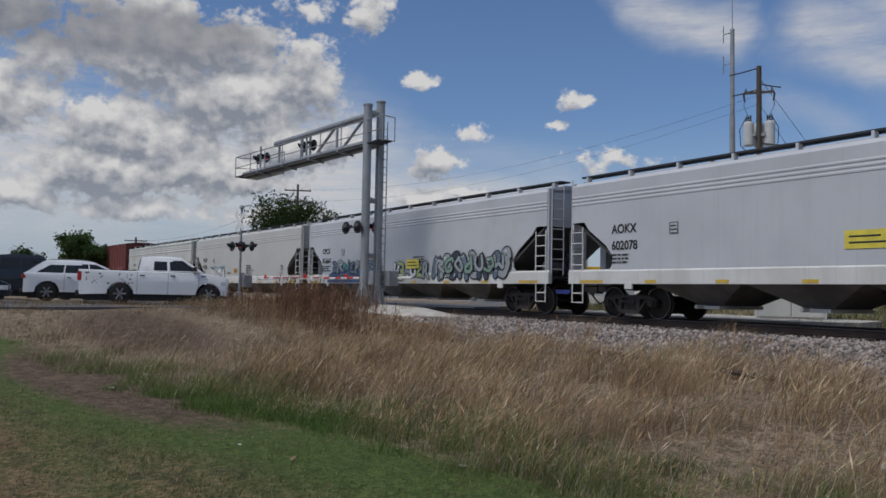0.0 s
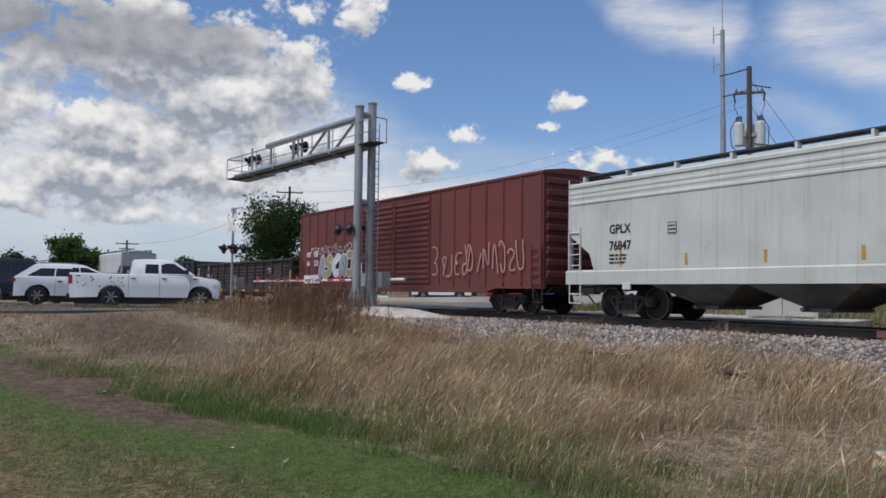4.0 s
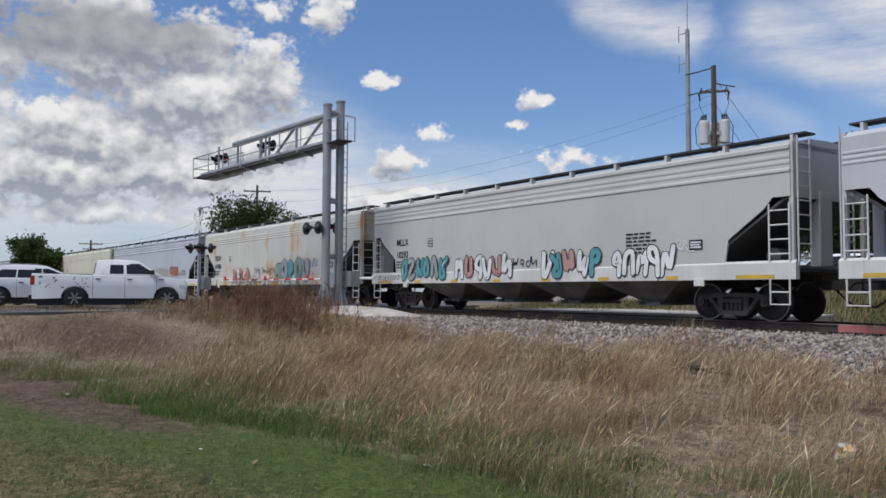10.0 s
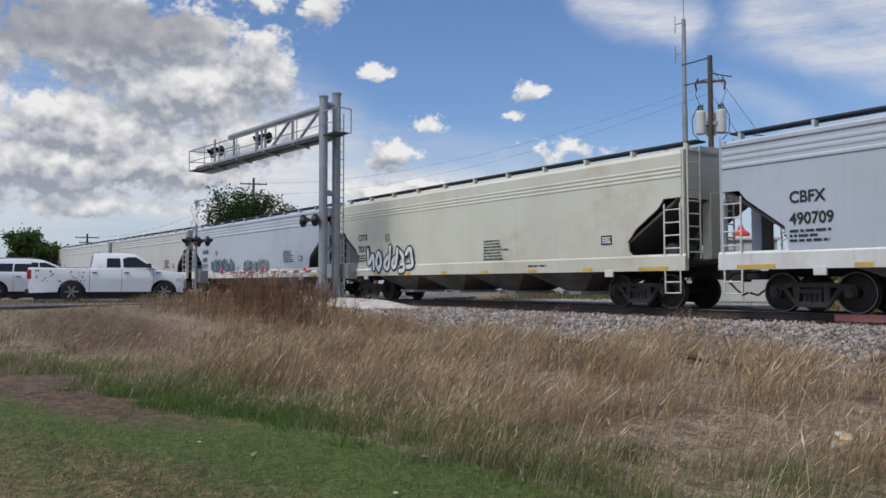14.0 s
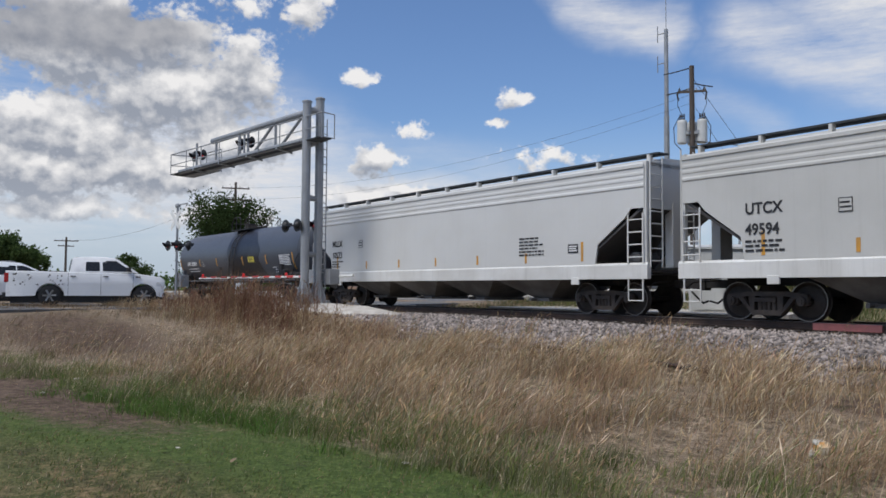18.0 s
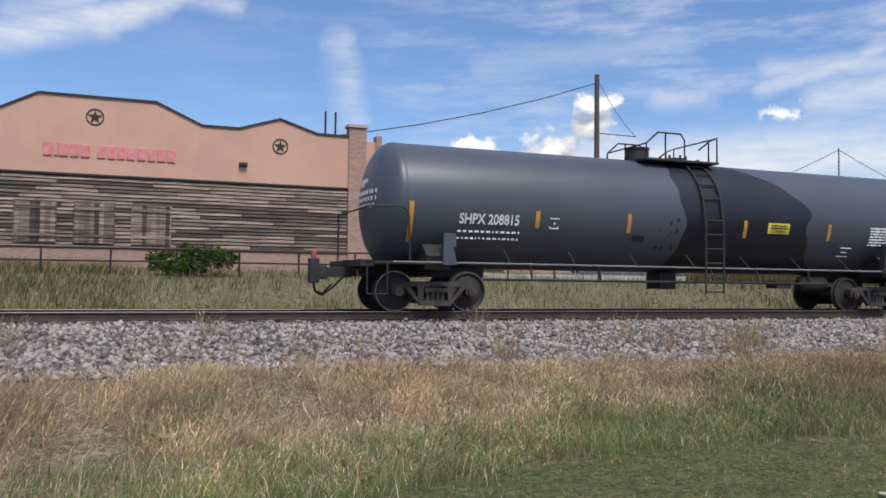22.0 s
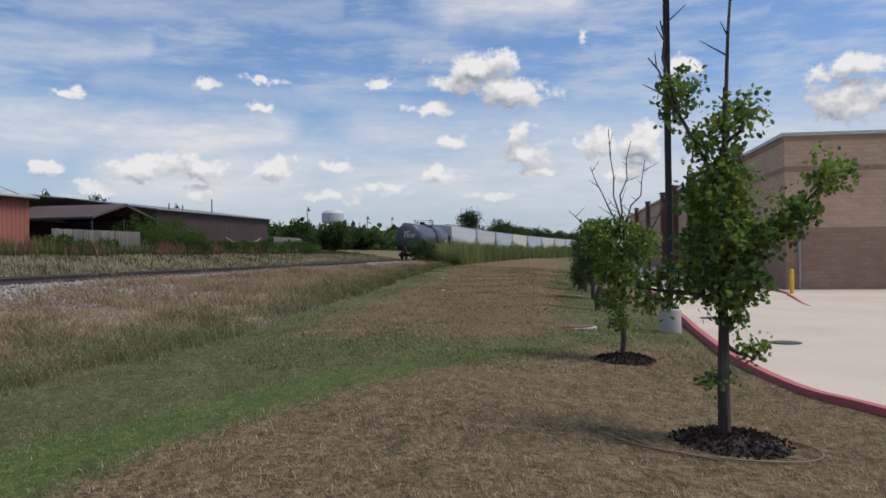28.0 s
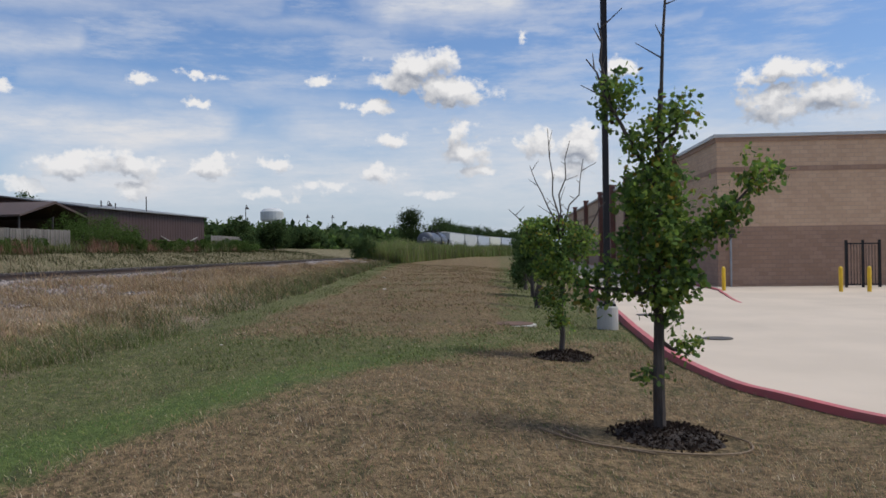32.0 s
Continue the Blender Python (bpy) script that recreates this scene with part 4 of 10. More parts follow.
    for s in (-1, 1):
        part("hand_rail", bars(bmesh.new(), [(-7.9, s * 1.56, 1.10), (7.9, s * 1.56, 1.10)], 0.022), surf("grey_rail_paint", (0.2, 0.2, 0.21), None, 2, 0.5) if s < 0 else MAT_UNDER, car)
        bm = bmesh.new()
        for i in range(9):
            x = -6.8 + 1.7 * i
            bars(bm, [(x, s * 1.2, 1.42), (x, s * 1.56, 1.10)], 0.016)
        part("rail_brackets", bm, MAT_UNDER, car)
    bm = bmesh.new()
    bars(bm, [(-5.5, -0.9, 0.74), (5.2, -0.9, 0.74)], 0.03)
    for x in (-4.2, -2.3, 1.1, 2.6, 4.4):
        bars(bm, [(x, -0.9, 0.74), (x, -0.7, 1.3)], 0.03)
    lathe(bm, [(0.1, -0.5), (0.2, -0.4), (0.2, 0.4), (0.1, 0.5)], 12, (4.7, -0.6, 0.75), "x")
    box(bm, 3.2, 3.7, -0.9, -0.5, 0.6, 0.8)
    box(bm, -0.15, 0.35, -0.3, 0.3, 0.55, 1.0)
    part("brake_rigging", bm, MAT_UNDER, car)
    # bolsters' lugs on the side, valves and reservoir at the leading end
    part("lug", P([(-6.75, 1.05), (-6.75, 1.75), (-6.45, 1.75), (-6.45, 1.45), (-6.52, 1.45), (-6.42, 1.05)], -1.62, -1.46), grey, car)
    bm = P([(6.25, 1.05), (6.38, 1.85), (6.6, 1.85), (6.68, 1.05)], -1.62, -1.46)
    lathe(bm, [(0.06, -0.18), (0.17, -0.12), (0.17, 0.1), (0.06, 0.15)], 12, (6.85, -1.5, 1.45), "y")
    lathe(bm, [(0.05, -0.75), (0.2, -0.6), (0.2, 0.6), (0.05, 0.72)], 12, (7.3, -1.3, 1.28), "x")
    part("control_valve", bm, MAT_UNDER, car)
    bm = B(-9.42, -9.2, -0.18, 0.12, 0.62, 1.18, bevel=0.03)
    end = part("end_device", bm, MAT_UNDER, car, "end-of-train device hung on the rear coupler")
    part("marker_lamp", B(-9.36, -9.26, -0.10, 0.04, 1.18, 1.36, bevel=0.015), MAT_PINK_LENS, end)
    part("air_hose", bars(bmesh.new(), [(-9.3, 0.1, 0.7), (-9.2, 0.3, 0.42), (-9.05, 0.36, 0.34), (-8.8, 0.36, 0.6)], 0.026), MAT_UNDER, end)
    bm = bmesh.new()          # drips down the shell beside the spill
    rng = random.Random(4)
    for i in range(16):
        x, z, q = -0.72 + rng.uniform(-0.35, 0.35), rng.uniform(1.5, 2.45), rng.uniform(0.015, 0.045)
        v = [bm.verts.new((x + u * q, -math.sqrt((r + 0.004) ** 2 - (z + w * q - zc) ** 2), z + w * q)) for u, w in ((-1, 0.2), (-0.3, 1.3), (0.9, 0.8), (0.7, -0.9), (-0.4, -1.4))]
        bm.faces.new(v)
    tagged(part("spatter", bm, black, car), "", "", "", "stuff")
    # ladder over the shoulder, platform with rails, manway
    arc = [(-(r + 0.06) * math.cos(a), zc + (r + 0.06) * math.sin(a)) for a in [radians(k) for k in (0, 15, 30, 45, 58, 68)]]
    bm = bmesh.new()
    for x in (0.3, 0.85):
        bars(bm, [(x, -1.60, 0.45), (x, -1.60, 2.2)] + [(x, y, z) for y, z in arc[1:]], 0.028)
    for i in range(6):
        rod(bm, (0.3, -1.6, 0.5 + i * 0.36), (0.85, -1.6, 0.5 + i * 0.36), 0.02)
    for y, z in arc[1:]:
        rod(bm, (0.3, y, z), (0.85, y, z), 0.02)
    part("side_ladder", bm, MAT_UNDER, car)
    part("platform", B(-1.05, 1.25, -0.95, 0.95, 3.86, 3.91), MAT_WALKWAY, car)
    for y in (-0.92, 0.92):
        for pts in ([(-1.0, y, 3.9), (-1.0, y, 4.28), (-0.65, y, 4.58), (0.05, y, 4.58), (0.17, y, 4.42), (0.17, y, 3.9)], [(-0.42, y, 3.9), (-0.42, y, 4.58)], [(0.62, y, 4.2), (0.95, y, 4.45), (1.2, y, 4.55), (1.2, y, 3.9)], [(0.93, y, 3.9), (0.93, y, 4.45)]):
            part("platform_rail", bars(bmesh.new(), pts, 0.024), MAT_UNDER, car)
    for x, z in ((-1.0, 4.28), (1.2, 4.55)):
        part("platform_rail", R((x, -0.92, z), (x, 0.92, z), 0.02), MAT_UNDER, car)
    bm = lathe(bmesh.new(), [(0.3, 3.8), (0.3, 4.24), (0.32, 4.25), (0.32, 4.3), (0.05, 4.32)], 20, (-0.65, 0, 0))
    part("valve_dome", bm, MAT_UNDER, car)
    bm = lathe(bmesh.new(), [(0.33, 3.85), (0.33, 4.0), (0.36, 4.02), (0.36, 4.07), (0.1, 4.1)], 20, (0.45, 0, 0))
    for k in range(8):
        a = k * math.pi / 4
        rod(bm, (0.45 + 0.37 * math.cos(a), 0.37 * math.sin(a), 3.95), (0.45 + 0.37 * math.cos(a), 0.37 * math.sin(a), 4.14), 0.03)
    part("manway", bm, MAT_UNDER, car)
    part("relief_valve", lathe(bmesh.new(), [(0.06, 3.9), (0.1, 4.0), (0.08, 4.08), (0.02, 4.12)], 10, (1.3, 0, 0)), MAT_UNDER, car)

    def on_shell(z, d=0.012):
        return -math.sqrt(max((r + d) ** 2 - (z - zc) ** 2, 0.01))

    def curved(name, a, b, z0, z1, material, label=""):
        bm = bmesh.new()
        n = 6
        rows = [[bm.verts.new((x, on_shell(z0 + (z1 - z0) * i / n), z0 + (z1 - z0) * i / n)) for x in (a, b)] for i in range(n + 1)]
        for p, q in zip(rows, rows[1:]):
            bm.faces.new((p[0], p[1], q[1], q[0]))
        return part(name, bm, material, car, label)

    for x, z0, z1 in ((-7.45, 1.55, 2.45), (-4.35, 1.95, 2.35), (-1.85, 1.92, 2.38), (1.67, 1.9, 2.35), (4.5, 1.9, 2.35), (7.4, 1.6, 2.4)):
        curved("reflector", x - 0.055, x + 0.055, z0, z1, MAT_ORANGE)
    curved("placard", 2.4, 3.12, 2.04, 2.32, MAT_SIGN_YELLOW, "yellow instruction placard")
    bm = bmesh.new()
    for a, b, z in ((2.5, 3.0, 2.25), (2.46, 3.05, 2.18), (2.62, 2.9, 2.1)):
        box(bm, a, b, -1.505, -1.495, z - 0.015, z + 0.015)
    part("print", bm, MAT_BLACK_INK, car)
    lettering("SHPX 208815", 0.33, MAT_WHITE_INK, car, (-6.32, -1.432, 2.0), turn=(103, 0, 0), width=0.80)
    bm = bmesh.new()
    rng = random.Random(5)
    for z in (1.83, 1.68):
        x = -6.32
        while x < -4.8:
            w = rng.uniform(0.03, 0.11)
            box(bm, x, x + w, on_shell(z) - 0.004, on_shell(z) + 0.01, z - 0.022, z + 0.022)
            x += w + 0.05
    tagged(part("weights_stencil", bm, MAT_WHITE_INK, car), "", "", "", "stuff")
    for a, b, z0, z1 in ((-4.02, -3.78, 1.95, 2.2), (5.05, 5.45, 1.5, 1.75)):
        bm = bmesh.new()
        for q in ((a, b, z0, z0 + 0.025), (a, b, z1 - 0.025, z1), (a, a + 0.025, z0, z1), (b - 0.025, b, z0, z1), (a + 0.1, b - 0.1, (z0 + z1) / 2 - 0.02, (z0 + z1) / 2 + 0.02)):
            box(bm, q[0], q[1], on_shell(q[2]) - 0.006, on_shell(q[2]) + 0.02, q[2], q[3])
        part("data_square", bm, MAT_WHITE_INK, car)
    bm = bmesh.new()
    for i in range(7):
        z = 1.84 + i * 0.075
        x = 5.98
        while x < 7.05:
            w = rng.uniform(0.06, 0.3)
            box(bm, x, min(x + w, 7.1), on_shell(z) - 0.006, on_shell(z) + 0.02, z - 0.022, z + 0.022)
            x += w + 0.035
    part("test_panel", bm, MAT_WHITE_INK, car)
    curved("test_label", -1.7, -1.35, 1.72, 1.86, black)
    bm = bmesh.new()
    v = [bm.verts.new((5.9 + a, on_shell(1.25 + b) - 0.012, 1.25 + b)) for a, b in ((-0.22, 0), (0, -0.2), (0.22, 0), (0, 0.2))]
    bm.faces.new(v)
    part("placard_holder", bm, grey, car)
    # writing on both heads, too worn to read but for its lines
    for s in (-1, 1):
        bm = bmesh.new()
        for z, w in ((3.0, 0.5), (2.92, 0.35), (2.72, 0.95), (2.56, 0.9), (2.40, 0.9)):
            y, end = (-0.3, -0.3 + w * 1.25)
            while y < end:
                d = rng.uniform(0.06, 0.14)
                k = 0.62 * math.sqrt(max(1 - (y * y + (z - zc) ** 2) / r ** 2, 0)) + 0.012
                xx = (x0 - k) if s < 0 else (x1 + k)
                yy = y if s > 0 else -y
                box(bm, xx - 0.006, xx + 0.006, yy - d / 2, yy + d / 2, z - 0.045, z + 0.045)
                y += d + 0.05
        part("head_stencil", bm, MAT_WHITE_INK, car)
    trucks(car, 6.72, spin=True)
    return car


def box_car(off0, off1):
    car = open_car("box_car", "oxide red boxcar with ribbed sides, corrugated doors and graffiti", off0, off1)
    e, W, m = (off1 - off0) / 2 - 0.66, 1.58, PAINT["red"]
    part("body", B(-e, e, -W, W, 1.02, 4.66), m, car)
    part("roof", P([(-W - 0.04, 4.62), (-W - 0.04, 4.70), (-0.8, 4.82), (0, 4.86), (0.8, 4.82), (W + 0.04, 4.70), (W + 0.04, 4.62)], -e - 0.05, e + 0.05, "x"), m, car)
    for s in (-1, 1):
        part("side_sill", P([(-e, 1.02), (-e, 0.86), (-e + 2.6, 0.86), (-e + 3.2, 0.72), (e - 3.2, 0.72), (e - 2.6, 0.86), (e, 0.86), (e, 1.02)], *sorted((s * W, s * (W - 0.12)))), m, car)
        for i in range(7):
            for t in (-1, 1):
                x = t * (e - 0.12 - i * 1.0)
                if i < 7:
                    part("side_post", P([(x - 0.07, s * W), (x - 0.04, s * (W + 0.06)), (x + 0.04, s * (W + 0.06)), (x + 0.07, s * W)], 1.02, 4.6, "z"), m, car)
    for k, (a, b) in enumerate(((-2.75, 0.1), (0.1, 2.95))):
        d = part("door", B(a, b, -W - 0.05, -W, 1.06, 4.5), m, car, "corrugated sliding door")
        for i in range(15):
            z = 1.2 + i * 0.215
            part("corrugation", P([(-W - 0.05, z), (-W - 0.095, z + 0.05), (-W - 0.095, z + 0.10), (-W - 0.05, z + 0.15)], a + 0.08, b - 0.08, "x"), m, d)
        part("lock_rod", R((a + 0.25, -W - 0.12, 1.1), (a + 0.25, -W - 0.12, 4.4), 0.025), m, d)
    for s in (-1, 1):
        for i in range(9):
            z = 1.2 + i * 0.38
            part("end_corrugation", P([(s * e, z), (s * (e + 0.08), z + 0.06), (s * (e + 0.08), z + 0.2), (s * e, z + 0.26)], -1.45, 1.45), m, car)
        part("side_ladder", ladder(s * (e - 0.05), s * (e - 0.55), -W - 0.07, 0.9, 2.3, 5), m, car)
        coupler(car, s * (e - 0.2), s)
        part("step", bars(bmesh.new(), [(s * (e - 0.04), -W, 0.9), (s * (e - 0.04), -W, 0.42), (s * (e - 0.5), -W, 0.42), (s * (e - 0.5), -W, 0.9)], 0.024), MAT_UNDER, car)
    part("centre_sill", B(-e + 0.3, e - 0.3, -0.3, 0.3, 0.72, 1.02), MAT_UNDER, car)
    y = -W - 0.068
    lettering("NK", 0.36, MAT_WHITE_INK, car, (-e + 0.95, y, 2.42))
    lettering("CR", 0.36, MAT_WHITE_INK, car, (-e + 1.85, y, 2.42))
    lettering("66", 0.36, MAT_WHITE_INK, car, (-e + 1.0, y, 1.98))
    lettering("223", 0.36, MAT_WHITE_INK, car, (-e + 1.85, y, 1.98))
    graffiti(car, -e + 2.3, -e + 7.1, 1.3, 2.6, ["grey", "ochre", "white"], "white", 6, 11, y=-W - 0.075)
    scrawl(car, -e + 1.5, -e + 6.9, 2.5, 2.95, "white", 14, 4, y=-W - 0.07)
    scrawl(car, e - 6.5, e - 0.8, 1.3, 2.5, "pink", 12, 5, y=-W - 0.07, r=0.03)
    part("patch", B(-e + 0.7, -e + 2.6, y - 0.01, y, 1.08, 1.5), SPRAY["white"], car, "faded white paint patch")
    trucks(car, e - 2.5)


def gondola(off0, off1, paint, label, high, ribbed, marks, number):
    car = open_car("gondola_car", label, off0, off1)
    e, W, m = (off1 - off0) / 2 - 0.45, 1.5, PAINT[paint]
    z0 = 0.62 if ribbed else 0.80
    for s in (-1, 1):
        part("side_sheet", B(-e, e, *sorted((s * W, s * (W - 0.04))), z0, high), m, car)
        part("top_chord", B(-e - 0.02, e + 0.02, *sorted((s * (W + 0.11), s * (W - 0.05))), high - 0.12, high, bevel=0.015), m, car)
        part("side_sill", B(-e, e, *sorted((s * (W + 0.07), s * (W - 0.05))), z0, z0 + 0.16), m, car)
        n = 13 if ribbed else 18
        for i in range(n):
            x = -e + 0.1 + (2 * e - 0.2) * i / (n - 1)
            part("side_post", P([(x - 0.09, s * W), (x - 0.06, s * (W + 0.10)), (x + 0.06, s * (W + 0.10)), (x + 0.09, s * W)], z0, high - 0.1, "z"), m, car)
        if ribbed and s < 0:
            for i in range(n - 1):
                a = -e + 0.1 + (2 * e - 0.2) * i / (n - 1) + 0.22
                b = a + (2 * e - 0.2) / (n - 1) - 0.44
                if i in (1, 10):
                    continue
                for k in range(6):
                    z = z0 + 0.55 + k * 0.2
                    part("pressed_rib", P([(-W, z), (-W - 0.05, z + 0.04), (-W - 0.05, z + 0.07), (-W, z + 0.11)], a, b, "x"), m, car)
        part("end_wall", B(*sorted((s * e, s * (e - 0.08))), -W, W, z0, high), m, car)
        for i in range(4):
            z = z0 + 0.35 + i * 0.42
            part("end_rib", P([(s * e, z), (s * (e + 0.09), z + 0.06), (s * (e + 0.09), z + 0.16), (s * e, z + 0.22)], -W + 0.05, W - 0.05), m, car)
        part("side_ladder", ladder(s * (e - 0.35), s * (e - 0.85), -W - 0.13, z0 + 0.1, high - 0.25, 4), MAT_TRUCK if ribbed else m, car)
        part("reflector", B(*sorted((s * (e - 0.1), s * (e - 0.2))), -W - 0.108, -W - 0.10, 1.2, 1.8), MAT_YELLOW, car)
        part("step", bars(bmesh.new(), [(s * (e - 0.3), -W, z0), (s * (e - 0.3), -W, 0.4), (s * (e - 0.8), -W, 0.4), (s * (e - 0.8), -W, z0)], 0.024), MAT_UNDER, car)
        coupler(car, s * (e - 0.3), s)
    part("floor", B(-e, e, -W, W, z0 + 0.12, z0 + 0.22), m, car)
    part("centre_sill", B(-e + 0.3, e - 0.3, -0.25, 0.25, z0 - 0.1, z0 + 0.1), MAT_UNDER, car)
    bm = bmesh.new()
    for x in (-2.4, 0.2, 1.6):
        lathe(bm, [(0.1, -0.4), (0.2, -0.3), (0.2, 0.3), (0.1, 0.4)], 10, (x, -0.6, z0 - 0.12), "x")
    bars(bm, [(-e + 3, -0.5, z0 - 0.1), (e - 3, -0.5, z0 - 0.1)], 0.03)
    part("brake_gear", bm, MAT_UNDER, car)
    for i in range(6):
        x = -e + 2.8 + (2 * e - 5.6) * i / 5
        part("reflector", B(x - 0.3, x + 0.3, -W - 0.085, -W - 0.072, z0 + 0.03, z0 + 0.13), MAT_YELLOW, car)
    if ribbed:
        lettering(marks, 0.36, MAT_WHITE_INK, car, (-e + 2.1, -W - 0.01, 2.0))
        lettering(number, 0.3, MAT_WHITE_INK, car, (-e + 2.05, -W - 0.01, 1.55))
        plate_on(car, "patch", -e + 2.4, -e + 2.75, 1.05, 1.35, SPRAY["white"], y=-W - 0.01)
        plate_on(car, "test_panel", e - 3.5, e - 2.7, 1.75, 2.05, SPRAY["white"], y=-W - 0.01, lines=3)
        plate_on(car, "data_square", e - 3.2, e - 2.7, 0.75, 1.0, m, y=-W - 0.01, frame=MAT_WHITE_INK, lines=1, ink=MAT_WHITE_INK)
        plate_on(car, "patch", -e + 0.35, -e + 0.5, 0.95, 2.2, SPRAY["white"], y=-W - 0.11)
    else:
        lettering(marks, 0.36, MAT_WHITE_INK, car, (-e + 1.15, -W - 0.112, 2.12))
        lettering(number, 0.34, MAT_WHITE_INK, car, (-e + 1.15, -W - 0.112, 1.7))
        stencil_block(car, -e + 1.9, 1.6, 0.8, 0.4, 3, MAT_WHITE_INK, y=-W - 0.014)
        plate_on(car, "data_square", e - 3.0, e - 2.6, 1.1, 1.3, SPRAY["white"], y=-W - 0.01)
    trucks(car, e - 1.9)


def build_train():
    c, e = hopper(214.6, 234.4, "grey", "round", "AOKX", "602078", "grey covered hopper car with black stencilling")
    plate_on(c, "placard", -0.4, 0.6, 1.75, 2.15, MAT_SIGN_YELLOW, lines=2, label="yellow placard")
    c, e = hopper(194.2, 214.6, "grey", "round", "CPCX", "816661", "grey covered hopper car with blue and black graffiti")
    part("graffiti_ground", P([(-e + 2.4, 1.02), (-e + 2.6, 1.4), (-e + 3.0, 1.55), (-e + 5.2, 1.62), (-e + 7.9, 1.56), (-e + 8.4, 1.4), (-e + 8.6, 1.02)], -1.637, -1.632), SPRAY["blue"], c, "solid blue sprayed ground")
    graffiti(c, -e + 2.7, -e + 8.2, 1.08, 1.5, ["blue", "slate"], "dark", 6, 1, y=-1.645, fat=0.5)
    graffiti(c, -e + 2.9, -e + 8.0, 1.42, 2.05, ["slate", "grey", "teal"], "black", 8, 2, y=-1.66, fat=0.45, rim=0.035)
    graffiti(c, -e + 9.0, -e + 12.0, 1.1, 1.9, ["white", "lime", "grey"], "black", 6, 3, y=-1.645, fat=0.45, rim=0.035)
    graffiti(c, -e + 12.2, -e + 17.2, 1.08, 2.2, ["slate", "grey", "dark"], "black", 8, 4, y=-1.645, fat=0.6)
    graffiti(c, -e + 12.5, -e + 17.0, 1.3, 2.0, ["grey", "green"], "black", 7, 44, y=-1.675, fat=0.4, rim=0.03)
    plate_on(c, "placard", -e + 10.3, -e + 11.3, 1.6, 1.98, MAT_SIGN_YELLOW, lines=2, label="yellow placard", y=-1.69)
    c, e = hopper(174.4, 194.3, "pale", "round", "SHQX", "41350", "pale grey covered hopper car with a blue outlined tag")
    graffiti(c, -e + 3.6, -e + 6.4, 1.08, 2.02, ["white"], "black", 7, 5, y=-1.645, fat=0.7, rim=0.03)
    scrawl(c, -e + 3.4, -e + 6.6, 1.98, 2.12, "teal", 5, 6, r=0.03)
    scrawl(c, -e + 6.9, -e + 7.6, 1.55, 1.72, "black", 5, 66, r=0.014)
    plate_on(c, "placard", -e + 8.2, -e + 8.9, 1.62, 1.92, MAT_ORANGE, lines=2, label="orange placard")
    c, e = hopper(154.6, 174.4, "dirty", "post", "GPLX", "76847", "dirty white covered hopper car streaked with grime", stripes=True)
    box_car(133.8, 154.6)
    gondola(116.6, 133.8, "brown", "dark brown gondola car with pressed ribs", 2.46, True, "F Y E", "412052")
    gondola(95.9, 116.6, "black", "black gondola car with plain ribs and white marks", 2.74, False, "TILX", "520296")
    c, e = hopper(76.0, 95.9, "grey", "round", "CRCX", "815171", "grey covered hopper car with a white sill")
    plate_on(c, "placard", -0.2, 0.55, 1.55, 1.88, MAT_ORANGE, lines=2, label="orange placard")
    c, e = hopper(56.3, 76.0, "pale", "straight", "MLLX", "10293", "pale covered hopper car with outlined graffiti and rust")
    graffiti(c, -7.15, -4.05, 1.05, 1.95, ["teal", "grey", "teal"], "black", 6, 7, y=-1.645, fat=0.55, rim=0.035)
    graffiti(c, -3.55, -0.45, 1.08, 1.95, ["white", "pink", "white"], "black", 6, 8, y=-1.645, fat=0.55, rim=0.03)
    graffiti(c, 0.85, 3.45, 1.05, 1.95, ["white", "teal", "pink"], "black", 5, 9, y=-1.645, fat=0.55, rim=0.03)
    graffiti(c, 3.85, 5.95, 1.05, 1.95, ["white"], "black", 5, 10, y=-1.645, fat=0.55, rim=0.03)
    scrawl(c, 6.05, 6.7, 1.7, 2.05, "white", 3, 11, r=0.02)
    scrawl(c, -0.4, 0.8, 1.45, 1.8, "black", 4, 111, r=0.02)
    scrawl(c, -8.8, -7.2, 1.1, 1.3, "black", 7, 112, y=-1.64, r=0.014)
    c, e = hopper(36.2, 56.3, "rusty", "round", "EQUX", "015056", "grey covered hopper car with rust stains and faded graffiti")
    graffiti(c, -5.15, -2.45, 1.05, 1.95, ["white", "pink"], "rust", 6, 12, y=-1.645, fat=0.6, rim=0.03)
    scrawl(c, -1.7, 1.1, 1.55, 1.9, "black", 13, 13, r=0.012)
    scrawl(c, -2.3, 1.0, 1.08, 1.36, "pink", 14, 14, y=-1.64, r=0.012)
    graffiti(c, 0.85, 4.75, 1.05, 2.35, ["green", "grey", "teal"], "slate", 5, 15, y=-1.645, fat=0.62, rim=0.035)
    scrawl(c, 4.7, 5.6, 1.8, 2.2, "slate", 4, 16, r=0.02)
    c, e = hopper(15.6, 36.2, "cool", "straight", "CBFX", "490709", "blue-grey covered hopper car with sprayed scrawls")
    scrawl(c, -e + 4.0, -e + 6.8, 1.5, 1.95, "black", 8, 16, r=0.02)
    scrawl(c, -e + 9.2, -e + 15.2, 1.55, 2.25, "ochre", 13, 17, r=0.03)
    scrawl(c, -e + 14.3, -e + 15.6, 1.6, 2.3, "rust", 4, 18, r=0.07)
    scrawl(c, -e + 14.6, -e + 17.3, 1.65, 2.0, "dark", 8, 19, r=0.018)
    c, e = hopper(-4.0, 15.6, "cream", "round", "CITX", "703175", "cream covered hopper car with a black and white tag")
    graffiti(c, -6.65, -3.1, 1.05, 2.14, ["white"], "black", 6, 20, y=-1.645, fat=0.45, rim=0.07)
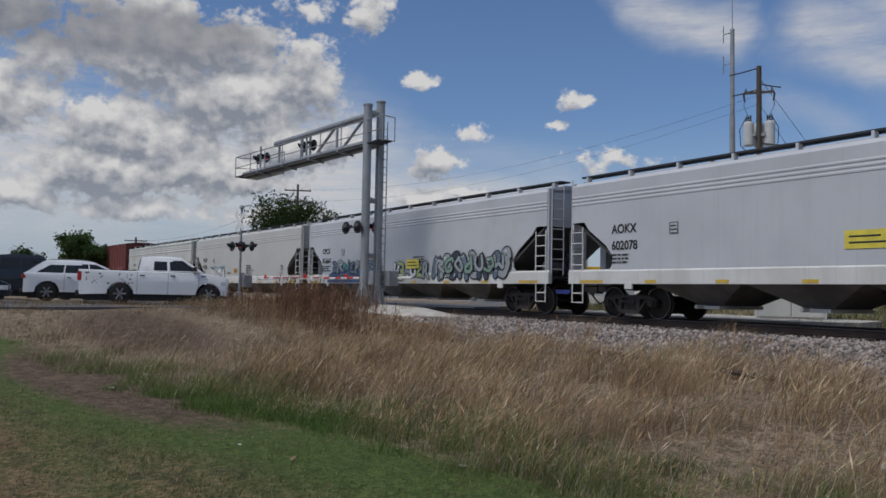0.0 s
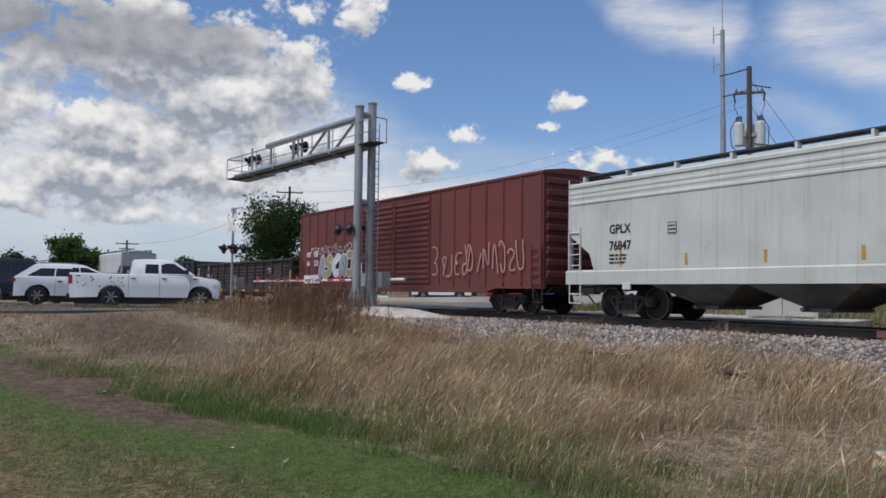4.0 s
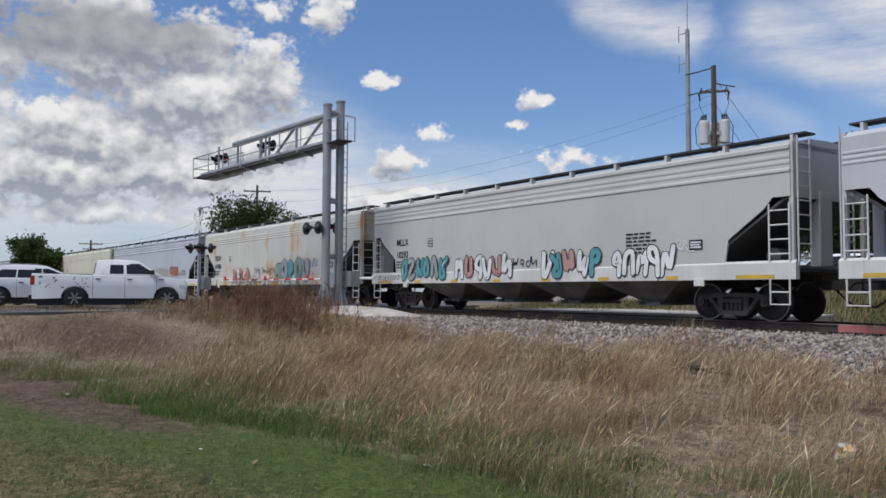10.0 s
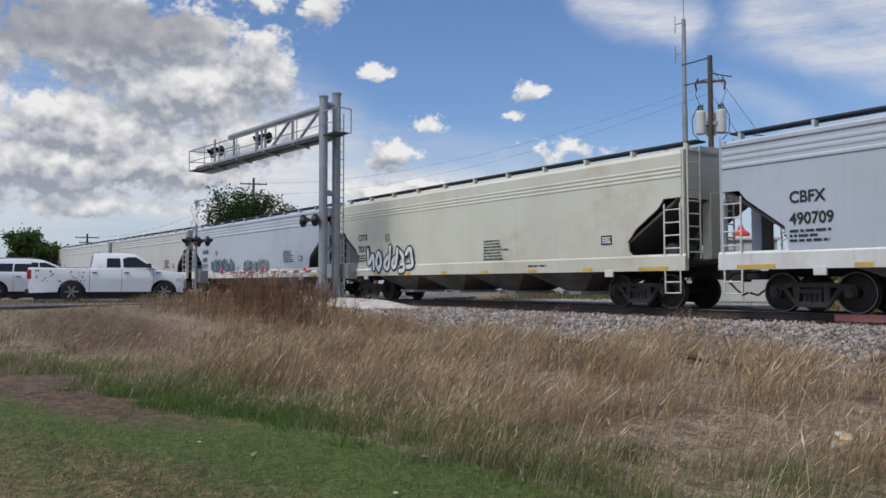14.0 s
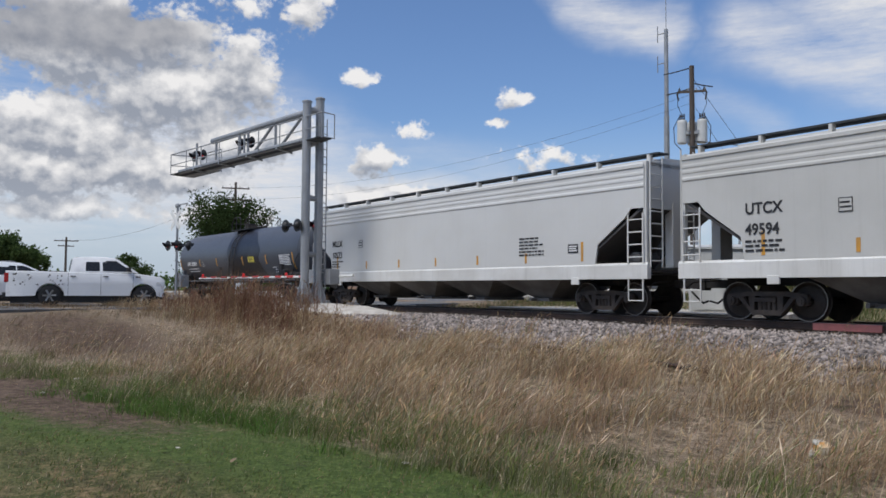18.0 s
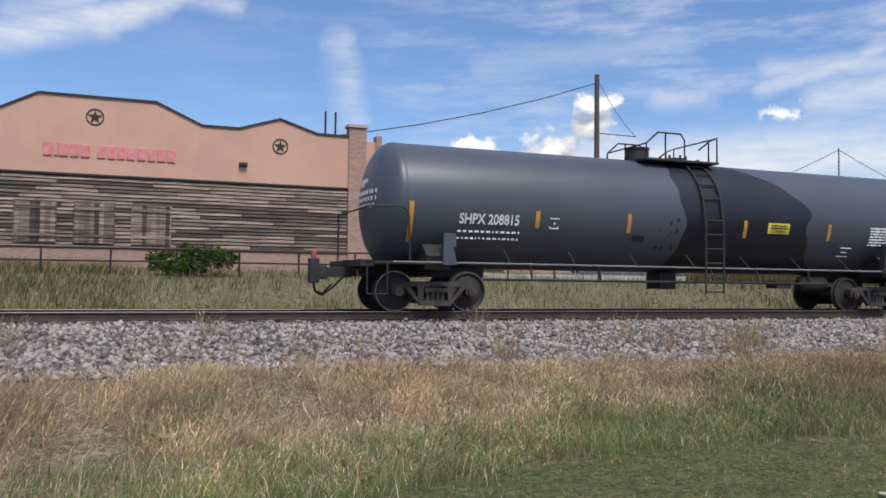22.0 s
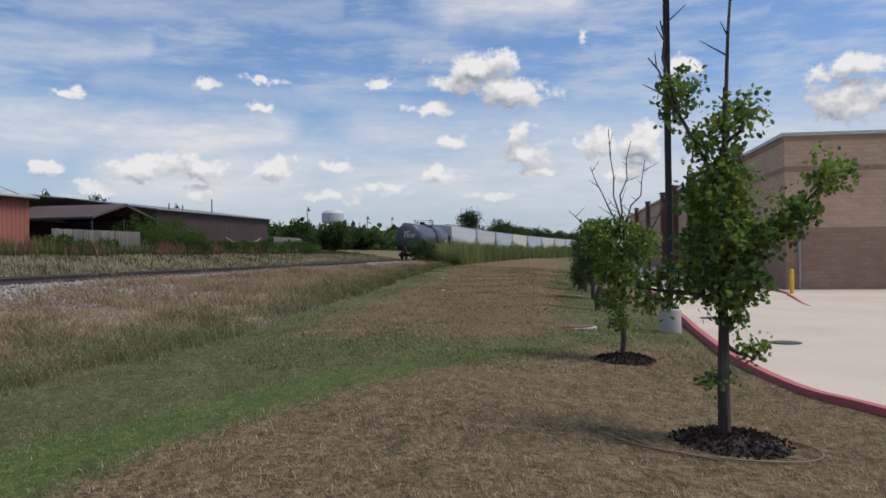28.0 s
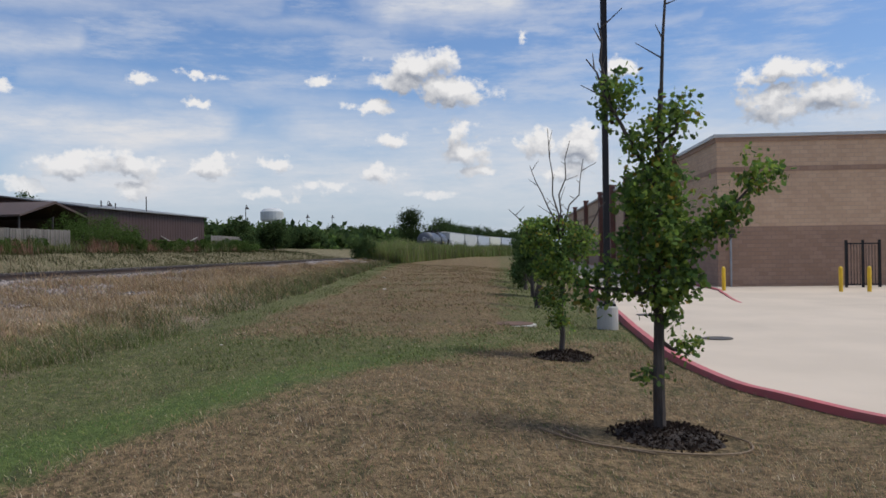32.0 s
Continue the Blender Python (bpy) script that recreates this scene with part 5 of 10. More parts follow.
    c, e = hopper(-22.9, -4.0, "cool", "straight", "XOMX", "47875", "grey covered hopper car with dark dripping graffiti")
    graffiti(c, -5.5, -2.0, 1.3, 2.05, ["dark", "slate"], "slate", 8, 22, y=-1.645, fat=0.5)
    graffiti(c, -0.6, 2.6, 1.3, 1.9, ["dark", "slate"], "grey", 8, 23, y=-1.645, fat=0.5)
    hopper(-41.4, -22.9, "pale", "straight", "UTCX", "49594", "pale grey covered hopper car with orange reflectors", stripes=True)
    hopper(-61.1, -41.4, "white", "straight", "MLLX", "10523", "clean white covered hopper car with orange reflectors", stripes=True)
    tank_car(-79.4, -61.1)


build_train()

# ---- the line, its ballast and the level crossing ----
MAT_RAIL = surf("rusty_rail", (0.075, 0.05, 0.04), (0.05, 0.036, 0.03), 3.0, 0.7, 0.3, 0.15, dirt=(0.11, 0.08, 0.06), dirt_scale=2.0)
MAT_RAILHEAD = surf("polished_railhead", (0.16, 0.15, 0.145), None, 4.0, 0.55, 0.7, 0.03)
MAT_TIE = surf("creosoted_tie", (0.05, 0.042, 0.036), (0.085, 0.07, 0.06), 3.0, 0.9, bump=0.4, stretch=(8, 1, 1), vary=0.3)
MAT_STONE = surf("ballast_stone", (0.335, 0.295, 0.282), (0.235, 0.205, 0.196), 1.5, 0.9, bump=0.3, fine=30, vary=0.72, island=True)
MAT_BALLAST_BED = surf("ballast_bed", (0.14, 0.122, 0.115), (0.08, 0.07, 0.066), 9.0, 0.95, bump=0.8, fine=18)
MAT_ASPHALT = surf("grey_asphalt", (0.14, 0.14, 0.14), (0.10, 0.10, 0.10), 0.6, 0.9, bump=0.25, fine=80)
MAT_GRAVEL = surf("pale_gravel", (0.48, 0.45, 0.41), (0.36, 0.33, 0.29), 2.5, 0.95, bump=0.7, fine=22)
MAT_CONCRETE = surf("worn_concrete", (0.46, 0.44, 0.40), (0.39, 0.37, 0.33), 0.4, 0.85, bump=0.15, fine=50, dirt=(0.30, 0.28, 0.25), dirt_scale=0.25)
MAT_GALV = surf("galvanised_steel", (0.33, 0.34, 0.35), (0.27, 0.28, 0.29), 1.2, 0.5, 0.35, 0.1, fine=20, streak=0.2)
MAT_PINK = surf("faded_red_paint", (0.45, 0.15, 0.14), (0.35, 0.13, 0.12), 4.0, 0.6)


def sweep(profile, xs, side, name, material, parent, lift=0.0):
    """A (y, z) profile swept along the line."""
    bm = bmesh.new()
    rows = []
    for x in xs:
        t = radians(track_turn(x))
        o = Vector((x, track_y(x), RAIL_Z + lift))
        n = Vector((-math.sin(t), math.cos(t), 0))
        rows.append([bm.verts.new(o + n * (side + a) + Vector((0, 0, b))) for a, b in profile])
    k = len(profile)
    for p, q in zip(rows, rows[1:]):
        for i in range(k):
            bm.faces.new((p[i], q[i], q[(i + 1) % k], p[(i + 1) % k]))
    bm.faces.new(rows[0][::-1])
    bm.faces.new(rows[-1])
    return part(name, bm, material, parent)


def build_line():
    track = thing("railway_track", pose(0, 0, 0), "single railway track with rusty rails on stone ballast", "railway track", kind="structure")
    xs = list(np.arange(-330, 331, 3.0))
    foot = [(-0.07, -0.18), (0.07, -0.18), (0.07, -0.165), (0.012, -0.14), (0.01, -0.045), (0.036, -0.035), (0.036, -0.012), (-0.036, -0.012), (-0.036, -0.035), (-0.01, -0.045), (-0.012, -0.14), (-0.07, -0.165)]
    head = [(-0.036, -0.0115), (0.036, -0.0115), (0.03, 0.0), (-0.03, 0.0)]
    for s in (-0.7535, 0.7535):
        r = sweep(foot, xs, s, "rail", MAT_RAIL, track)
        sweep(head, xs, s, "railhead", MAT_RAILHEAD, r)
    tie = mesh_of(box(bmesh.new(), -0.11, 0.11, -1.28, 1.28, -0.36, -0.185, bevel=0.012), "tie", MAT_TIE)
    rng = random.Random(3)
    x = -34.0
    while x < 78:
        shared("tie", tie, track, pose(x, track_y(x) + rng.uniform(-0.04, 0.04), RAIL_Z + rng.uniform(-0.01, 0.004), 0, 0, track_turn(x) + rng.uniform(-0.8, 0.8)))
        x += 0.53
    bm = P([(-0.085, -0.17), (-0.085, -0.02), (-0.04, -0.012), (-0.04, -0.16)], 0, 1.5, "x")
    j = part("painted_joint_bar", bm, MAT_PINK, track, "joint bar painted faded red")
    j.matrix_basis = pose(-9.8, track_y(-9.8) - 0.7535, RAIL_Z, 0, 0, track_turn(-9.8))
    for x in (-8.0, -5.4):
        q = part("joint_marker", B(-0.1, 0.1, -0.1, -0.05, -0.14, -0.04), MAT_GRAVEL, track)
        q.matrix_basis = pose(x, track_y(x) - 0.7535, RAIL_Z, 0, 0, 0)


def stones(n, seed, xr, off_range, size, name="ballast"):
    """Loose angular stones: squashed, jittered octahedra lying on the bed."""
    rng = np.random.default_rng(seed)
    x = rng.uniform(*xr, n)
    off = rng.uniform(*off_range, n)
    y = line_y(x) - off
    z = land(x, y)
    s = size * rng.uniform(0.55, 1.35, n) * np.where(x > 60, 1.6, 1)
    base = np.array([(1, 0, 0), (-1, 0, 0), (0, 1, 0), (0, -1, 0), (0, 0, 0.8), (0, 0, -0.8)], float)
    v = base[None] * rng.uniform(0.6, 1.25, (n, 6, 1)) + rng.normal(0, 0.16, (n, 6, 3))
    a = rng.uniform(0, 2 * np.pi, n)
    tilt = rng.uniform(-0.7, 0.7, n)
    c, d = np.cos(a)[:, None], np.sin(a)[:, None]
    e, f = np.cos(tilt)[:, None], np.sin(tilt)[:, None]
    X, Y, Z = v[..., 0], v[..., 1], v[..., 2]
    Y, Z = Y * e - Z * f, Y * f + Z * e
    X, Y = X * c - Y * d, X * d + Y * c
    V = np.stack([X, Y, Z], -1) * s[:, None, None] + np.stack([x, y, z + s * 0.25], -1)[:, None]
    F = np.array([(0, 2, 4), (2, 1, 4), (1, 3, 4), (3, 0, 4), (2, 0, 5), (1, 2, 5), (3, 1, 5), (0, 3, 5)])
    faces = (np.arange(n)[:, None, None] * 6 + F[None]).reshape(-1, 3)
    return grid_mesh(name, V.reshape(-1, 3), faces, MAT_STONE, "stuff", "broken grey and pinkish ballast stones beside the rails", "ballast")


ROAD_WAY = Vector((-0.20, 0.98, 0)).normalized()
ROAD_SIDE = Vector((0.98, 0.20, 0)).normalized()
CROSS = Vector((-36.0, track_y(-36.0), 0))


def road_point(along_road, across):
    return CROSS + ROAD_WAY * along_road + ROAD_SIDE * across


def ribbon(name, pts_left, pts_right, material, thick, label, category, kind="structure"):
    bm = bmesh.new()
    a = [bm.verts.new(p) for p in pts_left]
    b = [bm.verts.new(p) for p in pts_right]
    c = [bm.verts.new(Vector(p) - Vector((0, 0, thick))) for p in pts_left]
    d = [bm.verts.new(Vector(p) - Vector((0, 0, thick))) for p in pts_right]
    for i in range(len(a) - 1):
        bm.faces.new((a[i], a[i + 1], b[i + 1], b[i]))
        bm.faces.new((a[i], c[i], c[i + 1], a[i + 1]))
        bm.faces.new((b[i], b[i + 1], d[i + 1], d[i]))
        bm.faces.new((c[i], d[i], d[i + 1], c[i + 1]))
    bm.faces.new((a[0], b[0], d[0], c[0]))
    bm.faces.new((a[-1], c[-1], d[-1], b[-1]))
    return tagged(part(name, bm, material), label, category, "", kind)


def build_crossing():
    steps = [-200, -60, -30, -20, -10, -2.2]
    zs = [0.9, 0.9, 0.88, 0.86, 0.865, RAIL_Z - 0.01]
    ribbon("road", [road_point(s, -6.0) + Vector((0, 0, z)) for s, z in zip(steps, zs)], [road_point(s, 5.2) + Vector((0, 0, z)) for s, z in zip(steps, zs)], MAT_ASPHALT, 0.3, "grey asphalt road running up to the level crossing", "road")
    steps, zs = [2.2, 10, 20, 40, 140], [RAIL_Z - 0.01, 0.98, 1.05, 1.1, 1.1]
    ribbon("road_beyond", [road_point(s, -6.0) + Vector((0, 0, z)) for s, z in zip(steps, zs)], [road_point(s, 5.2) + Vector((0, 0, z)) for s, z in zip(steps, zs)], MAT_ASPHALT, 0.3, "grey asphalt road beyond the crossing", "road")
    for k, (a, b) in enumerate(((-2.2, -0.85), (-0.66, 0.66), (0.85, 2.2))):
        ribbon("crossing_panel", [road_point(a, s) + Vector((0, 0, RAIL_Z - 0.015)) for s in (-6, 5.4)], [road_point(b, s) + Vector((0, 0, RAIL_Z - 0.015)) for s in (-6, 5.4)], MAT_CONCRETE, 0.25, "concrete panel between the rails of the crossing", "crossing panel")
    # a street behind the line, where the parked and passing cars are
    ribbon("street", [Vector((-140, 62, 1.12)), Vector((-60, 55, 1.12)), Vector((-20, 47.0, 1.9)), Vector((-14.5, 46.5, 2.05))], [Vector((-140, 38, 1.12)), Vector((-57, 26, 1.12)), Vector((-20, 40.2, 1.9)), Vector((-14.5, 39.8, 2.05))], MAT_CONCRETE, 0.5, "pale concrete street behind the railway", "street")
    # pale gravel heaped by the signal's foot
    bm = bmesh.new()
    n, rings = 28, []
    for r, h in ((1.0, -0.25), (0.85, 0.05), (0.6, 0.24), (0.3, 0.30)):
        rings.append([bm.verts.new((-29.5 + 7.2 * r * math.cos(a) * (1 + 0.08 * math.sin(3 * a)), 14.25 + 1.75 * r * math.sin(a) * (1 + 0.1 * math.sin(2 * a)) - 0.02 * r * math.cos(a), 0.72 + h)) for a in [2 * math.pi * i / n for i in range(n)]])
    for p, q in zip(rings, rings[1:]):
        for i in range(n):
            bm.faces.new((p[i], p[(i + 1) % n], q[(i + 1) % n], q[i]))
    bm.faces.new(rings[-1])
    tagged(part("gravel_pad", bm, MAT_GRAVEL, smooth=True), "pale gravel pad at the foot of the signal", "gravel", kind="structure")


MAT_SIGNAL_BLACK = surf("signal_black", (0.012, 0.012, 0.014), None, 3.0, 0.45, bump=0.05)
MAT_LAMP_RED = glowing("lit_red_lens", (0.5, 0.02, 0.02), 0.25)
MAT_LAMP_DARK = surf("unlit_red_lens", (0.10, 0.008, 0.008), None, 3.0, 0.2, bump=0)
MAT_WHITE = surf("white_enamel", (0.72, 0.72, 0.70), (0.62, 0.62, 0.60), 3.0, 0.5)
MAT_REDSTRIPE = surf("red_stripe", (0.5, 0.05, 0.04), None, 3.0, 0.5)


def flashers(parent, at, turn, spread=0.38, lit=True):
    """A pair of crossing flashers: backgrounds, hoods and red lenses on a crossarm."""
    base = Matrix.Translation(at) @ pose(0, 0, 0, 0, 0, turn)
    arm = part("flasher_arm", R((-spread, 0, 0), (spread, 0, 0), 0.035), MAT_SIGNAL_BLACK, parent)
    arm.matrix_basis = base
    for s in (-1, 1):
        bm = lathe(bmesh.new(), [(0.06, 0.10), (0.15, 0.04), (0.15, -0.02), (0.25, -0.03), (0.25, -0.05), (0.13, -0.055)], 18, (s * spread, 0, 0), "y")
        n = 10
        hood = []
        for i in range(n + 1):
            a = math.radians(-20 + 220 * i / n)
            hood.append([bm.verts.new((s * spread + 0.14 * math.cos(a), y, 0.14 * math.sin(a))) for y in (-0.05, -0.33 + 0.12 * (1 - math.sin(max(a, 0))))])
        for p, q in zip(hood, hood[1:]):
            bm.faces.new((p[0], p[1], q[1], q[0]))
        part("flasher", bm, MAT_SIGNAL_BLACK, arm)
        part("lens", lathe(bmesh.new(), [(0.12, -0.056), (0.11, -0.075), (0.05, -0.09), (0.01, -0.092)], 16, (s * spread, 0, 0), "y"), MAT_LAMP_RED if lit and s > 0 else MAT_LAMP_DARK, arm)
    return arm


def build_gantry():
    """The cantilevered crossing signal: two pipe masts, a truss arm with walkway, flashers, a gate."""
    g = thing("cantilever_crossing_signal", pose(-27.75, 13.85, 0), "grey steel cantilever crossing signal with walkway and red flashers", "crossing signal")
    way = Vector((-9.5, -2.27, 0)).normalized()
    out = Vector((way.y, -way.x, 0))       # across the arm
    zb = 0.95

    def at(u, v, z):
        p = way * u + out * v
        return (p.x, p.y, z)

    ft, bk = (0.2, 0.28), (0.28, -0.3)     # places of the two masts
    for (u, v), top in ((ft, 8.95), (bk, 8.75)):
        m = part("mast", R(at(u, v, zb), at(u, v, top), 0.165, 16), MAT_GALV, g)
        part("cap", lathe(bmesh.new(), [(0.19, top), (0.19, top + 0.06), (0.1, top + 0.10)], 16, at(u, v, 0)), MAT_GALV, m)
        for k in range(8):
            bm = bmesh.new()
            a = k * math.pi / 4
            c = Vector(at(u, v, zb))
            p = Vector((math.cos(a), math.sin(a), 0))
            q = Vector((-math.sin(a), math.cos(a), 0)) * 0.012
            vs = [bm.verts.new(c + p * 0.15 + q), bm.verts.new(c + p * 0.42 + q), bm.verts.new(c + p * 0.15 + q + Vector((0, 0, 0.95))), bm.verts.new(c + p * 0.15 - q), bm.verts.new(c + p * 0.42 - q), bm.verts.new(c + p * 0.15 - q + Vector((0, 0, 0.95)))]
            for f in ((0, 1, 2), (3, 5, 4), (0, 3, 4, 1), (1, 4, 5, 2), (2, 5, 3, 0)):
                bm.faces.new([vs[i] for i in f])
            part("base_gusset", bm, MAT_GALV, m)
    part("base_plate", B(-0.75, 0.75, -0.75, 0.75, zb - 0.35, zb + 0.02, bevel=0.02), MAT_CONCRETE, g)
    for z in (2.9, 5.05, 7.3, 8.5):
        part("tie_bar", R(at(*ft, z), at(*bk, z), 0.10, 12), MAT_GALV, g)
    L = 9.9
    for v in (0.28, -0.3):
        if v > 0:
            part("top_chord", R(at(0.2, v, 8.62), at(7.6, v, 8.18), 0.13, 14), MAT_GALV, g)
        part("bottom_chord", R(at(0.2, v, 7.32), at(L - 0.6, v, 6.88), 0.145 if v > 0 else 0.11, 14), MAT_GALV, g)
    v = 0.28
    for u in (1.15, 3.0, 4.9, 5.5, 7.3):
        part("truss_post", R(at(u, v, 7.32 - 0.044 * u), at(u, v, 8.62 - 0.059 * u), 0.06, 8), MAT_GALV, g)
    part("truss_diagonal", R(at(2.9, v, 7.2), at(1.2, v, 8.5), 0.06, 8), MAT_GALV, g)
    part("truss_diagonal", R(at(4.8, v, 7.1), at(3.1, v, 8.4), 0.06, 8), MAT_GALV, g)
    bm = bmesh.new()
    for u0, u1 in ((0.0, L),):
        q = [at(u0, -0.42, 7.25), at(u1, -0.42, 6.78), at(u1, 0.2, 6.78), at(u0, 0.2, 7.25)]
        lo = [bm.verts.new(p) for p in q]
        hi = [bm.verts.new(Vector(p) + Vector((0, 0, 0.04))) for p in q]
        bm.faces.new(lo)
        bm.faces.new(hi)
        for i in range(4):
            bm.faces.new((lo[i], lo[(i + 1) % 4], hi[(i + 1) % 4], hi[i]))
    part("walkway_grating", bm, MAT_WALKWAY, g)
    for u in (2.0, 4.0, 6.0, 8.0):
        z = 7.25 - 0.0475 * u
        part("walkway_bearer", R(at(u, -0.45, z - 0.02), at(u, 0.36, z - 0.09), 0.045), MAT_GALV, g)
    rail = bmesh.new()
    pts = [at(-0.75, -0.42, 8.22), at(L, -0.42, 7.72), at(L, 0.75, 7.80), at(7.6, 0.75, 7.9)]
    bars(rail, pts, 0.026)
    bars(rail, [(p[0], p[1], p[2] - 0.5) for p in pts], 0.02)
    for u in (-0.75, 0.4, 1.8, 3.2, 4.6, 6.0, 7.4, 8.6, L):
        z = 7.25 - 0.0475 * max(u, 0)
        bars(rail, [at(u, -0.42, z), at(u, -0.42, z + 0.97)], 0.022)
    for u in (7.6, 8.8, L):
        bars(rail, [at(u, 0.75, 6.85), at(u, 0.75, 7.84)], 0.022)
    part("hand_rail", rail, MAT_GALV, g)
    bm = bmesh.new()
    q = [at(7.6, 0.2, 6.9), at(L, 0.2, 6.78), at(L, 0.78, 6.78), at(7.6, 0.78, 6.9)]
    lo, hi = [bm.verts.new(p) for p in q], [bm.verts.new(Vector(p) + Vector((0, 0, 0.05))) for p in q]
    bm.faces.new(lo)
    bm.faces.new(hi)
    for i in range(4):
        bm.faces.new((lo[i], lo[(i + 1) % 4], hi[(i + 1) % 4], hi[i]))
    part("end_platform", bm, MAT_GALV, g)
    bm = bars(bmesh.new(), [at(-0.75, -0.3, 7.3), at(-0.75, 0.2, 7.3), at(-0.75, 0.2, 8.22), at(-0.75, -0.42, 8.22)], 0.026)
    part("end_cage", bm, MAT_GALV, g)
    part("cage_floor", B(-0.1, 0.78, -0.4, 0.2, 7.24, 7.29), MAT_WALKWAY, g)
    # ladder up the front mast
    c = Vector(at(*ft, 0)) - way * 0.20
    bm = bmesh.new()
    for d in (-0.2, 0.2):
        rod(bm, c + out * d + Vector((0, 0, 1.5)), c + out * d + Vector((0, 0, 8.2)), 0.022)
    for i in range(22):
        rod(bm, c - out * 0.2 + Vector((0, 0, 1.6 + i * 0.3)), c + out * 0.2 + Vector((0, 0, 1.6 + i * 0.3)), 0.016)
    part("ladder", bm, MAT_GALV, g)
    turn = math.degrees(math.atan2(ROAD_WAY.y, ROAD_WAY.x)) - 90
    for u in (5.2, 8.9):
        flashers(g, at(u, 0.45, 8.05 - 0.04 * u), turn, lit=u > 6)
        part("flasher_post", R(at(u, 0.3, 6.95), at(u, 0.3, 8.25), 0.05), MAT_GALV, g)
    flashers(g, at(0.85, 0.42, 4.05), turn)
    flashers(g, at(0.8, -0.6, 4.0), turn + 180)
    part("flasher_bracket", R(at(0.2, 0.28, 4.12), at(1.3, 0.42, 4.12), 0.04), MAT_SIGNAL_BLACK, g)
    bm = lathe(bmesh.new(), [(0.03, 5.0), (0.13, 5.02), (0.15, 5.12), (0.06, 5.2), (0.02, 5.22)], 14, at(0.45, 0.1, 0))
    part("bell", bm, MAT_GALV, g)
    # gate: mechanism box, counterweight and a striped arm across the lane
    m = part("gate_mechanism", B(-0.3, 0.3, -0.25, 0.25, 1.75, 2.35, bevel=0.04), MAT_GALV, g)
    m.matrix_basis = pose(*at(0.0, 0.72, 0), 0, 0, turn)
    arm = part("gate_arm", R(at(-1.1, 0.95, 2.08), at(9.5, 0.95, 2.02), 0.055, 8, 0.035), MAT_WHITE, g, "red and white striped gate arm")
    for i in range(11):
        u = 0.9 + i * 0.8
        part("stripe", R(at(u, 0.95, 2.07), at(u + 0.4, 0.95, 2.066), 0.06 - 0.0018 * i, 8), MAT_REDSTRIPE, arm)
    part("counterweight", P([(-1.5, 1.8), (-1.5, 2.35), (-0.7, 2.2), (-0.7, 1.95)], 0.85, 1.05), MAT_GALV, g).matrix_basis = pose(0, 0, 0, 0, 0, turn)
    for u in (3.0, 6.0, 9.2):
        part("gate_light", lathe(bmesh.new(), [(0.05, 2.1), (0.06, 2.2), (0.02, 2.24)], 10, at(u, 0.95, 0)), MAT_LAMP_RED, g)


def crossing_mast(at, turn, label):
    """A single mast with a crossbuck, flashers, a bell arm and a foot."""
    g = thing("crossing_mast", pose(*at, 0, 0, turn), label, "crossing signal", "masts at the crossing")
    part("mast", R((0, 0, 0), (0, 0, 4.75), 0.06, 12), MAT_GALV, g)
    part("base", B(-0.25, 0.25, -0.25, 0.25, -0.1, 0.35, bevel=0.05), MAT_GALV, g)
    part("bell_arm", bars(bmesh.new(), [(0, 0, 4.7), (0.9, 0, 4.72)], 0.03), MAT_GALV, g)
    part("bell", lathe(bmesh.new(), [(0.14, 4.62), (0.12, 4.72), (0.02, 4.78)], 12, (0, 0, 0)), MAT_GALV, g)
    for a in (45, -45):
        q = part("crossbuck_board", B(-0.6, 0.6, -0.012, 0.012, -0.11, 0.11), MAT_WHITE, g)
        q.matrix_basis = pose(-0.0, -0.1 - 0.013 * (a > 0), 3.95, 0, a, 0)
    flashers(g, (-0.15, -0.12, 2.72), 0, 0.42)
    flashers(g, (0.35, 0.14, 2.70), 180, 0.42)
    part("junction_box", B(-0.14, 0.14, 0.06, 0.2, 1.0, 1.4, bevel=0.02), MAT_GALV, g)
    m = part("gate_mechanism", B(-0.25, 0.25, 0.1, 0.55, 0.7, 1.3, bevel=0.03), MAT_GALV, g)
    return g


build_line()
stones(66000, 1, (-24, 46), (1.9, 7.3), 0.060)
stones(9000, 2, (46, 110), (1.9, 4.6), 0.09, "far_ballast")
stones(9000, 4, (-24, 46), (-2.6, 1.9), 0.055, "bed_ballast")
build_crossing()
build_gantry()
crossing_mast((-39.2, 12.1, 0.92), 12, "galvanised crossing mast with crossbuck and red flashers")
crossing_mast((-47.0, 21.6, 1.0), 195, "galvanised crossing mast beyond the track with red flashers")

